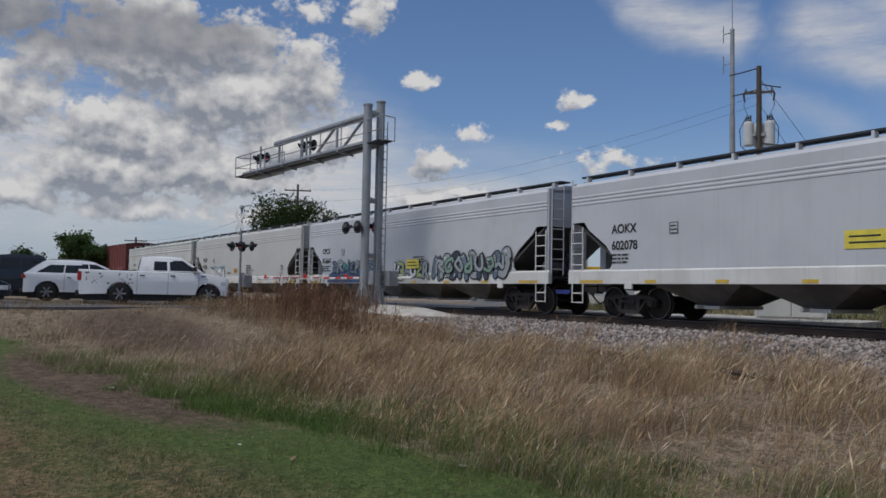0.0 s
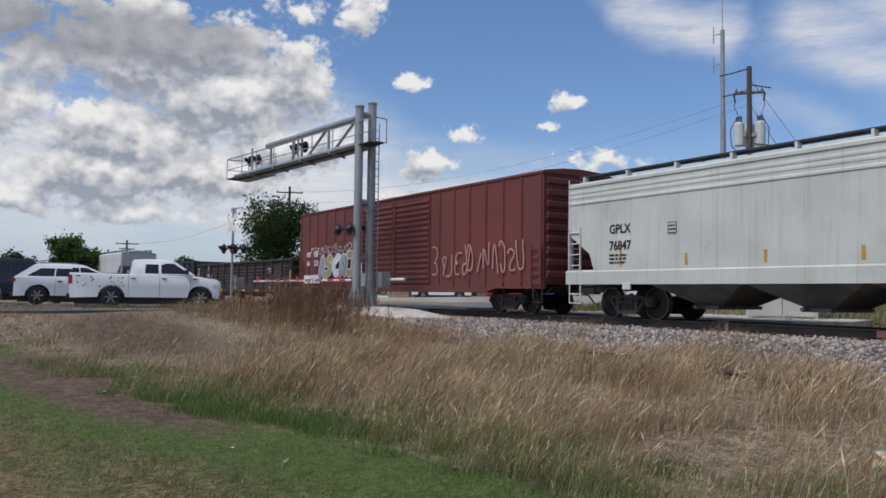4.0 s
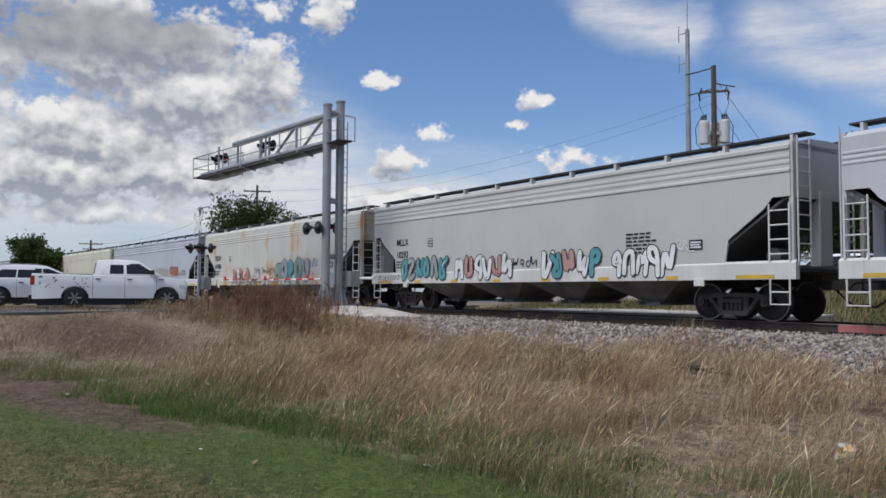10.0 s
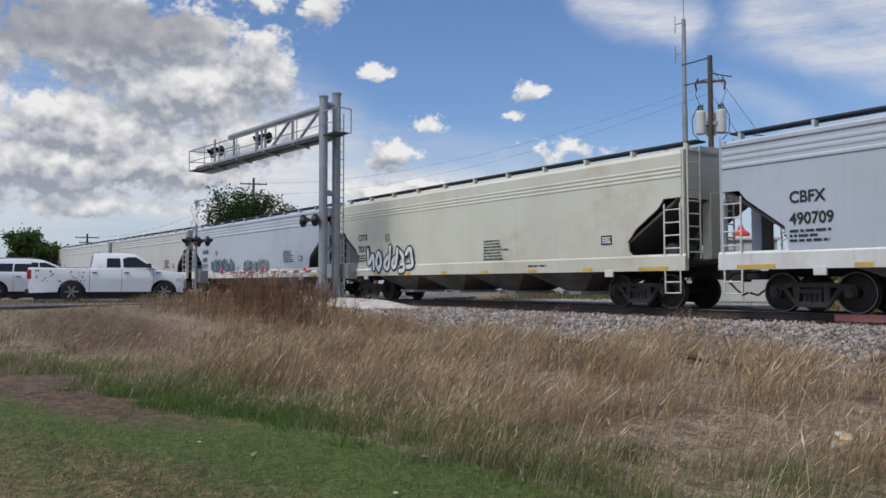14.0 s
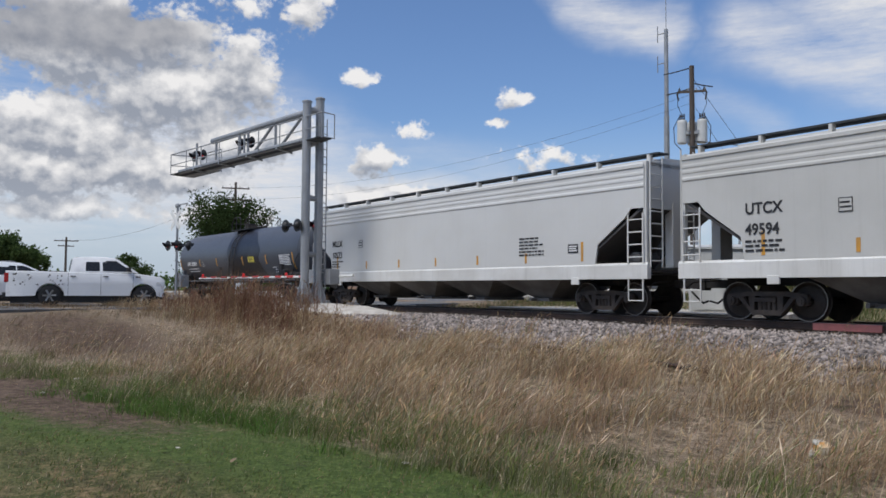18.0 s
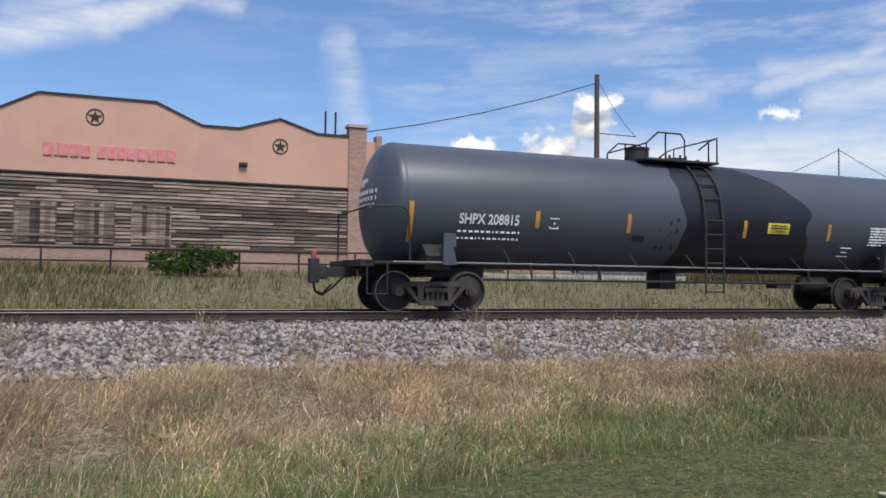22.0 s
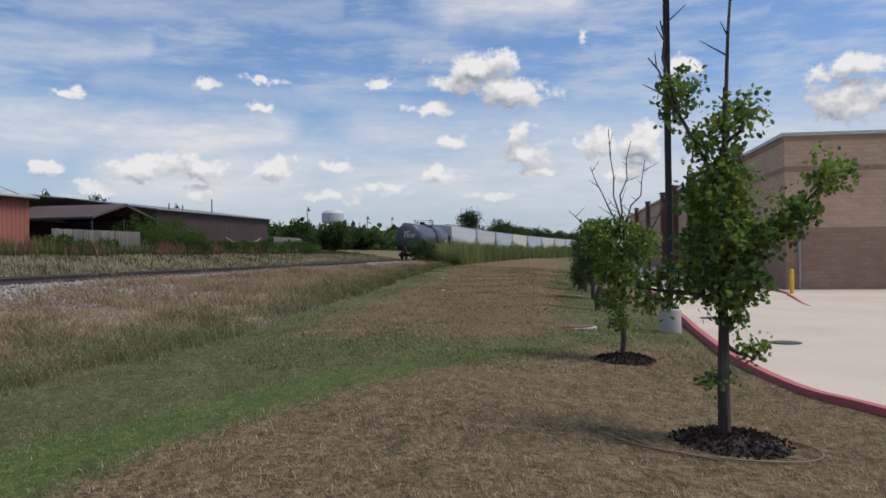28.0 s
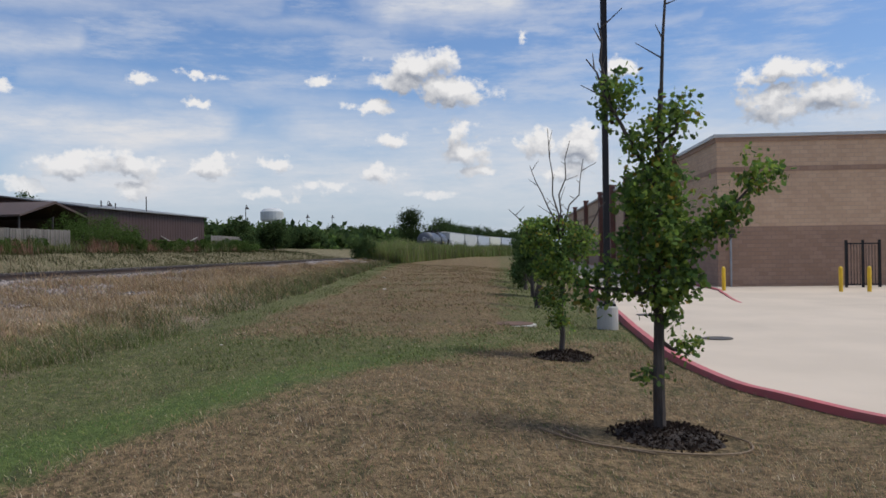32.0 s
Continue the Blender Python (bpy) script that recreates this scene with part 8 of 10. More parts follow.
def smooth_line(pts, n=6):
    out = []
    for i in range(len(pts) - 1):
        p0, p1, p2, p3 = (Vector(pts[max(i - 1, 0)]), Vector(pts[i]), Vector(pts[i + 1]), Vector(pts[min(i + 2, len(pts) - 1)]))
        for k in range(n):
            t = k / n
            out.append(0.5 * ((2 * p1) + (p2 - p0) * t + (2 * p0 - 5 * p1 + 4 * p2 - p3) * t * t + (3 * p1 - p0 - 3 * p2 + p3) * t ** 3))
    return out + [Vector(pts[-1])]


def kerb_strip(name, pts, w, z0, z1, material, label):
    line = smooth_line(pts)
    bm = bmesh.new()
    rows = []
    for i, p in enumerate(line):
        q = (line[min(i + 1, len(line) - 1)] - line[max(i - 1, 0)]).normalized()
        n = Vector((-q.y, q.x))
        rows.append([bm.verts.new((*(p + n * o), z)) for o, z in ((0, z0), (0.02, z1), (w - 0.02, z1), (w, z0))])
    for a, b in zip(rows, rows[1:]):
        for i in range(3):
            bm.faces.new((a[i], b[i], b[i + 1], a[i + 1]))
    bm.faces.new(rows[0][::-1])
    bm.faces.new(rows[-1])
    return tagged(part(name, bm, material), label, "kerb", kind="structure")


def build_yard():
    line = smooth_line(KERB)
    bm = bmesh.new()
    a = [bm.verts.new((p.x, p.y, LOT_Z - 0.12 * min(max((p.x - 26) / 14, 0), 1))) for p in line]
    b = [bm.verts.new((p.x, -60 - 0.0 * p.x, LOT_Z - 0.14)) for p in line]
    for i in range(len(a) - 1):
        bm.faces.new((a[i], a[i + 1], b[i + 1], b[i]))
    tagged(part("yard", bm, MAT_LOT), "pale concrete yard behind the store", "yard", kind="structure")
    kerb_strip("kerb", KERB, 0.16, LOT_Z - 0.2, LOT_Z + 0.13, MAT_KERB, "concrete kerb painted worn red")
    kerb_strip("kerb_by_wall", [(22.0, -10.9), (24.1, -8.6), (28, -8.9), (34.0, -10.2), (39.0, -11.0), (60, -12.2), (110, -14.6)][::-1], 0.14, LOT_Z - 0.3, LOT_Z - 0.02, MAT_KERB, "low red painted kerb near the store wall")
    s = thing("store_building", pose(40.3, -12.0, -0.5, 0, 0, -1.9), "large tan and brown block store with red-brown piers", "building")
    H = 7.55
    for name, x0, x1, y0, y1 in (("long_wall", 0, 90, -0.35, 0.0), ("end_wall", 0.0, 0.35, -40, -0.35)):
        part(name, B(x0, x1, y0, y1, 0, 3.05), MAT_BLOCK_DARK, s)
        part(name + "_upper", B(x0, x1, y0, y1, 3.05, 5.75), MAT_BLOCK, s)
        part("band", B(x0 - 0.03, x1, y0, y1 + 0.03, 5.75, 6.0) if name == "long_wall" else B(x0 - 0.03, x1, y0, y1, 5.75, 6.0), MAT_BLOCK_DARK, s)
        part(name + "_top", B(x0, x1, y0, y1, 6.0, H - 0.3), MAT_BLOCK, s)
        part("cornice", B(x0 - 0.06, x1, y0, y1 + 0.06, H - 0.3, H - 0.08) if name == "long_wall" else B(x0 - 0.06, x1, y0, y1, H - 0.3, H - 0.08), MAT_BLOCK_DARK, s)
        part("coping", B(x0 - 0.15, x1, y0 - 0.1, y1 + 0.15, H - 0.08, H + 0.08) if name == "long_wall" else B(x0 - 0.15, x1 + 0.1, y0, y1 - 0.1, H - 0.08, H + 0.08), MAT_ROOFMETAL, s)
    part("roof", B(0.4, 90, -40, -0.4, H - 0.9, H - 0.75), MAT_DARK, s)
    part("far_wall", B(89.7, 90, -40, -0.35, 0, H - 0.3), MAT_BLOCK, s)
    part("rear_wall", B(0.35, 90, -40.3, -40, 0, H - 0.3), MAT_BLOCK, s)
    for x in (9.0, 18.0, 27.0, 36.0, 45.0, 60.0, 75.0):
        p = part("pier", B(x, x + 0.9, 0.0, 0.45, 0, H + 0.35), MAT_BLOCK_RED, s)
        part("pier_cap", B(x - 0.08, x + 0.98, -0.1, 0.53, H + 0.35, H + 0.5), MAT_BLOCK_RED, p)
    part("downpipe", bars(bmesh.new(), [(-0.1, -0.6, 0.0), (-0.1, -0.6, 2.6)], 0.06), MAT_GALV, s)
    part("wall_lamp", B(-0.25, 0.0, -0.75, -0.45, 2.5, 2.7, bevel=0.03), MAT_DARK, s)
    g = thing("steel_gate", pose(38.0, -17.2, -0.45, 0, 0, -92), "black steel bar gate in the yard", "gate")
    for x in (0, 0.75, 1.5):
        part("gate_post", B(x - 0.05, x + 0.05, -0.05, 0.05, 0, 2.25), MAT_POLE_BLACK, g)
    for z in (0.15, 2.05):
        part("gate_rail", B(0, 1.5, -0.025, 0.025, z, z + 0.06), MAT_POLE_BLACK, g)
    for i in range(11):
        part("bar", B(0.07 + i * 0.135, 0.09 + i * 0.135, -0.012, 0.012, 0.15, 2.1), MAT_POLE_BLACK, g)
    for x, y in ((36.15, -11.0), (34.2, -15.25), (33.95, -16.3)):
        b = thing("bollard", pose(x, y, -0.42), "yellow painted steel bollard by the store wall", "bollard", "yellow bollards")
        part("tube", lathe(bmesh.new(), [(0.085, -0.1), (0.085, 1.0), (0.075, 1.05), (0.04, 1.09), (0.005, 1.1)], 16), MAT_BOLLARD, b)
    l = thing("yard_lamp", pose(18.55, -3.0, -0.32), "tall black lamp pole on a round concrete base", "lamp post")
    part("base", lathe(bmesh.new(), [(0.245, -0.3), (0.245, 0.52), (0.23, 0.55), (0.02, 0.55)], 24), MAT_CONCRETE, l)
    part("base_plate", B(-0.17, 0.17, -0.17, 0.17, 0.55, 0.6), MAT_POLE_BLACK, l)
    for x in (-0.13, 0.13):
        for y in (-0.13, 0.13):
            part("bolt", R((x, y, 0.6), (x, y, 0.68), 0.015), MAT_GALV, l)
    part("pole", B(-0.065, 0.065, -0.065, 0.065, 0.6, 11.5), MAT_POLE_BLACK, l)
    part("lamp_head", B(-0.9, 0.3, -0.2, 0.2, 11.3, 11.5, bevel=0.03), MAT_POLE_BLACK, l)
    iron = surf("cast_iron_cover", (0.10, 0.09, 0.08), None, 3, 0.7, 0.4)
    for x, y, r, z in ((16.4, -4.85, 0.3, LOT_Z + 0.004), (22.3, -4.75, 0.36, LOT_Z + 0.004)):
        m = thing("manhole_cover", pose(x, y, z), "round iron cover set in the concrete yard", "manhole cover", "yard covers")
        part("cover", lathe(bmesh.new(), [(r, 0.0), (r, 0.012), (r - 0.03, 0.014), (0.02, 0.014)], 20), iron, m)
    m = thing("drain_collar", pose(17.6, -0.8, ground_at(17.6, -0.8)), "round concrete collar with a rusty lid in the lawn", "drain")
    part("collar", lathe(bmesh.new(), [(0.50, -0.08), (0.50, 0.0), (0.42, 0.012), (0.02, 0.012)], 24), MAT_CONCRETE, m)
    part("lid", lathe(bmesh.new(), [(0.43, 0.012), (0.43, 0.03), (0.02, 0.035)], 24), surf("rusty_lid", (0.16, 0.09, 0.06), None, 3, 0.8, 0.3), m)


build_yard()

# ---- grass, weeds and reeds ----
def blade_material(name, thin=0.3):
    """Grass lit from both sides; each blade's own hue is stored with it."""
    m = bpy.data.materials.new(name)
    m.use_nodes = True
    g = Graph(m.node_tree)
    hue = g.node("ShaderNodeAttribute", attribute_name="hue").outputs["Color"]
    a = g.node("ShaderNodeBsdfDiffuse", {0: hue})
    b = g.node("ShaderNodeBsdfTranslucent", {0: hue})
    mx = g.node("ShaderNodeMixShader", {0: thin, 1: a.outputs[0], 2: b.outputs[0]})
    g.node("ShaderNodeOutputMaterial", {0: mx.outputs[0]})
    return m


MAT_BLADE = blade_material("grass_blade", 0.42)
STRAW, RED, PALE, GREEN, GREY_GREEN, RUST = (np.array(c) for c in ((0.435, 0.31, 0.178), (0.29, 0.185, 0.125), (0.55, 0.455, 0.32), (0.128, 0.158, 0.050), (0.205, 0.210, 0.112), (0.19, 0.105, 0.07)))


def sow(name, x, y, h, w, lean, low, high, label, category, seed, head=0.0, turn=0.95, z=None, wind=1.1):
    """A stand of blades: places, heights, widths, lean, and hues at the foot and the tip; bent downwind."""
    rng = np.random.default_rng(seed)
    n = len(x)
    z = land(x, y) - 0.02 if z is None else z
    face = rng.uniform(0, 2 * np.pi, n)
    side = np.stack([np.cos(face), np.sin(face), 0 * face], -1) * (w * 0.5)[:, None]
    way = turn + rng.normal(0, wind, n)
    bend = np.stack([np.cos(way), np.sin(way), 0 * way], -1) * (h * lean)[:, None]
    up = np.stack([0 * h, 0 * h, h], -1)
    base = np.stack([x, y, z], -1)
    mid = base + up * 0.55 + bend * 0.3
    tip = base + up * np.sqrt(np.clip(1 - 0.3 * lean ** 2, 0.4, 1))[:, None] + bend
    v = np.stack([base - side, base + side, mid - side * 0.75, mid + side * 0.75, tip], 1)
    f = np.array([[0, 1, 3], [0, 3, 2], [2, 3, 4]])
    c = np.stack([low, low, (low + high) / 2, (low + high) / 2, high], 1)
    per = 5
    if head:
        ear = tip - (tip - mid) * 0.55
        fat = side / np.maximum(w, 1e-6)[:, None] * (0.006 + 0.009 * rng.random(n))[:, None] * head
        v = np.concatenate([v, np.stack([ear, (ear + tip) / 2 - fat, (ear + tip) / 2 + fat, tip + (tip - ear) * 0.25], 1)], 1)
        f = np.concatenate([f, [[5, 6, 8], [5, 8, 7]]])
        c = np.concatenate([c, np.repeat(high[:, None], 4, 1) * 1.08], 1)
        per = 9
    faces = (f[None] + (np.arange(n) * per)[:, None, None]).reshape(-1, 3)
    ob = grid_mesh(name, v.reshape(-1, 3), faces, MAT_BLADE, "stuff", label, category)
    at = ob.data.attributes.new("hue", "FLOAT_COLOR", "POINT")
    at.data.foreach_set("color", np.concatenate([c.reshape(-1, 3), np.ones((n * per, 1))], 1).astype(np.float32).ravel())
    return ob


def scatter(n, x0, x1, lo, hi, rng, near=1.0):
    """Places between two lines of y over x, denser towards x = 0 when near is above 1."""
    t = rng.uniform(-1, 1, n)
    x = np.where(t < 0, -np.abs(t) ** near * abs(x0), np.abs(t) ** near * abs(x1)) if x0 < 0 < x1 else x0 + (x1 - x0) * rng.random(n) ** near
    a, b = lo(x), hi(x)
    return x, a + (b - a) * rng.random(n)


def tint(rng, n, mixes, spread=0.32):
    """Hues drawn from weighted colours with their own spread."""
    w = np.array([m[0] for m in mixes], float)
    pick = rng.choice(len(mixes), n, p=w / w.sum())
    c = np.array([m[1] for m in mixes])[pick]
    return c * rng.uniform(1 - spread, 1 + spread, (n, 1)) * rng.uniform(0.94, 1.06, (n, 3))


def build_grass():
    rng = np.random.default_rng(7)
    # the tall dry weeds between the lawn and the ballast: clumps with trodden, open places between
    x, y = scatter(430000, -34, 15, lambda x: lawn_edge(x) - 0.1, lambda x: line_y(x) - 5.8 - 1.4 * ramp(x, -9, 1), rng)
    dry, lush, weed, dirt = zones(x, y)
    clump = patchy(x, y, 1.1, 11) * 0.45 + patchy(x, y, 0.36, 12) * 0.35 + patchy(x, y, 0.16, 31) * 0.2
    into = np.clip((y - lawn_edge(x)) / 1.7, 0, 1)
    top = np.clip((line_y(x) - 6.2 - 0.8 * ramp(x, -9, 1) - y) / 1.3, 0.0, 1)
    east = ramp(x, -5.5, 0.5)
    slope = ramp(x, -14, -20) * ramp(y, 9.0, 6.0)          # the worn slope towards the road
    keep = rng.random(len(x)) < (1 - 0.55 * slope) * np.clip(0.03 + 3.4 * (clump - 0.36), 0.03, 1.0) * (1 - 0.92 * dirt) * (0.4 + 0.6 * top) * (1 - 0.35 * east) * np.where(x < -22, 0.6, 1)
    x, y, clump, into, east, top, slope = (a[keep] for a in (x, y, clump, into, east, top, slope))
    n = len(x)
    h = (0.02 + 0.78 * clump) * rng.uniform(0.35, 1.15, n) * (0.5 + 0.5 * into) * (0.5 + 0.5 * top)
    h = np.maximum(h * (1 - 0.52 * east) * (1 - 0.55 * slope), 0.06)
    green_at = (1 - into) * 0.75 + 0.10 * patchy(x, y, 1.6, 13) + 0.55 * east * ramp(patchy(x, y, 1.2, 14), 0.35, 0.7) * ramp(y, 10.4, 8.2)
    is_green = rng.random(n) < green_at
    red_at = ramp(patchy(x, y, 2.2, 15), 0.3, 0.75)[:, None]
    high = tint(rng, n, [(5, STRAW), (3, PALE), (1, RED)], 0.45) * (1 - red_at) + tint(rng, n, [(4, STRAW), (4, RED), (1, PALE)], 0.45) * red_at
    fresh = tint(rng, n, [(3, GREEN * 1.15), (4, GREY_GREEN * 1.15), (1, STRAW)])
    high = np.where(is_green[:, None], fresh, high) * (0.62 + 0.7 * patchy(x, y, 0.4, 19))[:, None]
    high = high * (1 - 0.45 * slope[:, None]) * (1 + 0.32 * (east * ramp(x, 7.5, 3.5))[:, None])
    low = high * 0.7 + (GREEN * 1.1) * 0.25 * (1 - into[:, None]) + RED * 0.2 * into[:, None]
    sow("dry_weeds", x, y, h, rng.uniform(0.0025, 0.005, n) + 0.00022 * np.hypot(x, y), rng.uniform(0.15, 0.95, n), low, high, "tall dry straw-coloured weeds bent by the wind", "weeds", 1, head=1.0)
    # matted dead stems lying low between the clumps
    x, y = scatter(90000, -24, 13, lambda x: lawn_edge(x) + 0.2, lambda x: line_y(x) - 6.4, rng)
    ok = rng.random(len(x)) < (1 - 0.6 * zones(x, y)[3]) * (0.4 + 0.6 * ramp(x, -6, 0)) * patchy(x, y, 0.6, 33) * 1.6
    x, y = x[ok], y[ok]
    n = len(x)
    c = tint(rng, n, [(3, STRAW * 0.95), (2, PALE * 0.85), (2, RED * 0.9), (1, GREY_GREEN)], 0.5)
    sow("matted_stems", x, y, rng.uniform(0.05, 0.15, n), rng.uniform(0.004, 0.007, n) + 0.0002 * np.hypot(x, y), rng.uniform(0.9, 2.2, n), c, c, "matted dead stems lying between the weeds", "weeds", 12, wind=3.0)
    # pale seed stalks that stand above the rest
    x, y = scatter(7000, -22, 8, lambda x: lawn_edge(x) + 0.5, lambda x: line_y(x) - 7.3, rng)
    ok = rng.random(len(x)) < patchy(x, y, 0.9, 16) * (1 - zones(x, y)[3]) * (1 - 0.75 * ramp(x, -5, 0))
    x, y = x[ok], y[ok]
    n = len(x)
    c = tint(rng, n, [(4, PALE * 1.1), (2, STRAW), (1, RED)])
    sow("seed_stalks", x, y, rng.uniform(0.35, 0.75, n) * (1 - 0.4 * ramp(x, -5, 0)), rng.uniform(0.003, 0.005, n), rng.uniform(0.4, 1.0, n), c, c, "pale seed stalks standing above the dry weeds", "weeds", 2, head=1.0, wind=0.7)
    # green tussocks along the lawn's edge, cropped at its foot
    cx, cy = scatter(420, -19, 15, lambda x: lawn_edge(x) - 0.35, lambda x: lawn_edge(x) + 1.5, rng)
    k = rng.integers(60, 150, len(cx))
    x = np.repeat(cx, k) + rng.normal(0, 0.16, k.sum())
    y = np.repeat(cy, k) + rng.normal(0, 0.14, k.sum())
    n = len(x)
    c = tint(rng, n, [(5, GREEN * 1.1), (3, GREY_GREEN), (1, PALE)], 0.4) * (1 + 0.5 * ramp(x, -4, 2) * ramp(x, 7.5, 3.5))[:, None] * np.repeat(rng.uniform(0.7, 1.3, len(cx)), k)[:, None]
    sow("grass_tussocks", x, y, rng.uniform(0.08, 0.30, n) * np.repeat(rng.uniform(0.5, 1.15, len(cx)), k), rng.uniform(0.004, 0.008, n), rng.uniform(0.3, 1.0, n), c * 0.95, c, "green grass tussocks along the edge of the lawn", "grass", 3)
    # a rank green patch beside the bare soil
    cx, cy = rng.normal(-10.4, 1.5, 90), rng.normal(0, 0.42, 90)
    cy = 3.45 + 0.16 * (cx + 10.4) + cy
    k = rng.integers(60, 120, len(cx))
    x, y = np.repeat(cx, k) + rng.normal(0, 0.16, k.sum()), np.repeat(cy, k) + rng.normal(0, 0.13, k.sum())
    n = len(x)
    c = tint(rng, n, [(5, np.array((0.105, 0.19, 0.045))), (2, GREEN), (1, GREY_GREEN)], 0.4)
    sow("green_tussocks", x, y, rng.uniform(0.06, 0.22, n), rng.uniform(0.006, 0.010, n), rng.uniform(0.4, 1.1, n), c * 0.9, c, "rank green tussocks beside the bare soil", "grass", 14, wind=3.0)
    # blades of the mown lawn round the camera
    ang, r = rng.uniform(-1.9, 2.1, 330000), 2.5 + 15.0 * rng.random(330000) ** 1.1
    x, y = r * np.sin(ang), r * np.cos(ang)
    dry, lush, weed, dirt = zones(x, y)
    ok = (weed < 0.5) & (rng.random(len(x)) > dirt * 0.9) & (under_yard(x, y) < 0.01) & (np.hypot(x - 7.41, y + 1.66) > 0.75) & (y > -4.5)
    x, y, dry, lush = x[ok], y[ok], dry[ok], lush[ok]
    n = len(x)
    patch = patchy(x, y, 0.3, 17)
    brown = rng.random(n) < dry * (0.45 + 0.7 * patch) + 0.10
    c = np.where(brown[:, None], tint(rng, n, [(3, STRAW * 0.8), (2, RED * 0.9), (1, PALE * 0.8)]), tint(rng, n, [(5, GREEN), (2, GREY_GREEN * 0.8)]) * (0.85 + 0.35 * lush[:, None]))
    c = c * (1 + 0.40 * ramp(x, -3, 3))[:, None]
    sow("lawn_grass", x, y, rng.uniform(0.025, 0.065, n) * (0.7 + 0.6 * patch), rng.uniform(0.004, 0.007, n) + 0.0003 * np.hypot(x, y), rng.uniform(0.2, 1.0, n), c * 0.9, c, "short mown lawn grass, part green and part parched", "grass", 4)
    # coarser tufts over the lawn farther off
    x, y = scatter(90000, 6, 80, lambda x: -2.2 - 0.05 * x, lambda x: lawn_edge(x), rng, 1.6)
    dry, lush, weed, dirt = zones(x, y)
    ok = (np.hypot(x, y) > 11) & (under_yard(x, y) < 0.01) & (rng.random(len(x)) < patchy(x, y, 0.5, 28) * patchy(x, 3 * y, 3.0, 29) * 2.2)
    x, y, dry, lush = x[ok], y[ok], dry[ok], lush[ok]
    n = len(x)
    brown = rng.random(n) < dry * 0.9
    c = np.where(brown[:, None], tint(rng, n, [(3, STRAW * 0.62), (3, RED * 0.7)]), tint(rng, n, [(4, GREEN * 0.85), (2, GREY_GREEN * 0.7)]))
    sow("lawn_tufts", x, y, rng.uniform(0.03, 0.09, n), 0.008 + 0.0007 * x, rng.uniform(0.3, 1.0, n), c, c, "coarse low tufts in the mown lawn", "grass", 11)
    # an open stand of rust-brown branching stalks before the gantry
    cx = np.concatenate([rng.normal(-23.6, 2.2, 120), rng.uniform(-29, -17.5, 60)])
    cy = 9.8 + (cx + 28) * -0.05 + rng.normal(0, 0.9, len(cx))
    k = rng.integers(4, 15, len(cx))
    x, y = np.repeat(cx, k) + rng.normal(0, 0.22, k.sum()), np.repeat(cy, k) + rng.normal(0, 0.22, k.sum())
    n = len(x)
    tall = (0.45 + 0.72 * np.exp(-((x + 23.8) / 3.0) ** 2)) * np.repeat(rng.uniform(0.6, 1.2, len(cx)), k)
    c = tint(rng, n, [(4, RUST), (2, RED * 0.8), (1, STRAW * 0.7)], 0.4)
    h = tall * rng.uniform(0.55, 1.2, n)
    sow("rust_brown_stalks", x, y, h, rng.uniform(0.010, 0.018, n), rng.uniform(0.02, 0.35, n), c, c, "open stand of tall rust-brown dead stalks", "weeds", 5, head=1.5)
    m = rng.integers(3, 8, n)          # side shoots up the stalks
    x, y, hh, c = np.repeat(x, m), np.repeat(y, m), np.repeat(h, m), np.repeat(c, m, 0)
    n = len(x)
    sow("rust_brown_shoots", x, y, hh * rng.uniform(0.10, 0.25, n), rng.uniform(0.010, 0.018, n), rng.uniform(0.5, 1.2, n), c, c * 1.15, "short seeded shoots on the rust-brown stalks", "weeds", 13, head=1.4, z=land(x, y) + hh * rng.uniform(0.35, 0.92, n), wind=3.0)
    # tufts on the ballast and along its foot
    cx = np.concatenate([rng.uniform(-26, 40, 50), rng.uniform(-14, 30, 60)])
    cy = line_y(cx) - np.concatenate([rng.uniform(3.6, 6.0, 50), rng.uniform(5.6, 7.0, 60)])
    k = rng.integers(15, 60, len(cx))
    x, y = np.repeat(cx, k) + rng.normal(0, 0.13, k.sum()), np.repeat(cy, k) + rng.normal(0, 0.13, k.sum())
    n = len(x)
    c = tint(rng, n, [(3, STRAW), (3, RED), (1, GREY_GREEN)])
    sow("ballast_tufts", x, y, rng.uniform(0.15, 0.6, n), rng.uniform(0.006, 0.012, n), rng.uniform(0.2, 0.7, n), c, c, "dry tufts growing in the ballast", "weeds", 6, head=1.2)
    # the strip along the line to the east
    x, y = scatter(190000, 2, 96, lambda x: lawn_edge(x) - 0.2, lambda x: line_y(x) - 3.5 - 3.2 * ramp(x, 24, 10), rng, 1.5)
    clump = patchy(x, y, 1.5, 21) * 0.55 + patchy(x, y, 0.5, 22) * 0.45
    ok = rng.random(len(x)) < (0.05 + 1.3 * clump) * (0.2 + 0.8 * ramp(x, 2, 16))
    x, y, clump = x[ok], y[ok], clump[ok]
    n = len(x)
    into = np.clip((y - lawn_edge(x)) / 3.4, 0, 1)
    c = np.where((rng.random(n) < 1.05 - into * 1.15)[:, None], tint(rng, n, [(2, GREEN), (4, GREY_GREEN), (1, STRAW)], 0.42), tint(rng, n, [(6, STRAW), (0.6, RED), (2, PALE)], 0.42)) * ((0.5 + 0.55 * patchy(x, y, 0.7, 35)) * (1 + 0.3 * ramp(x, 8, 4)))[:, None]
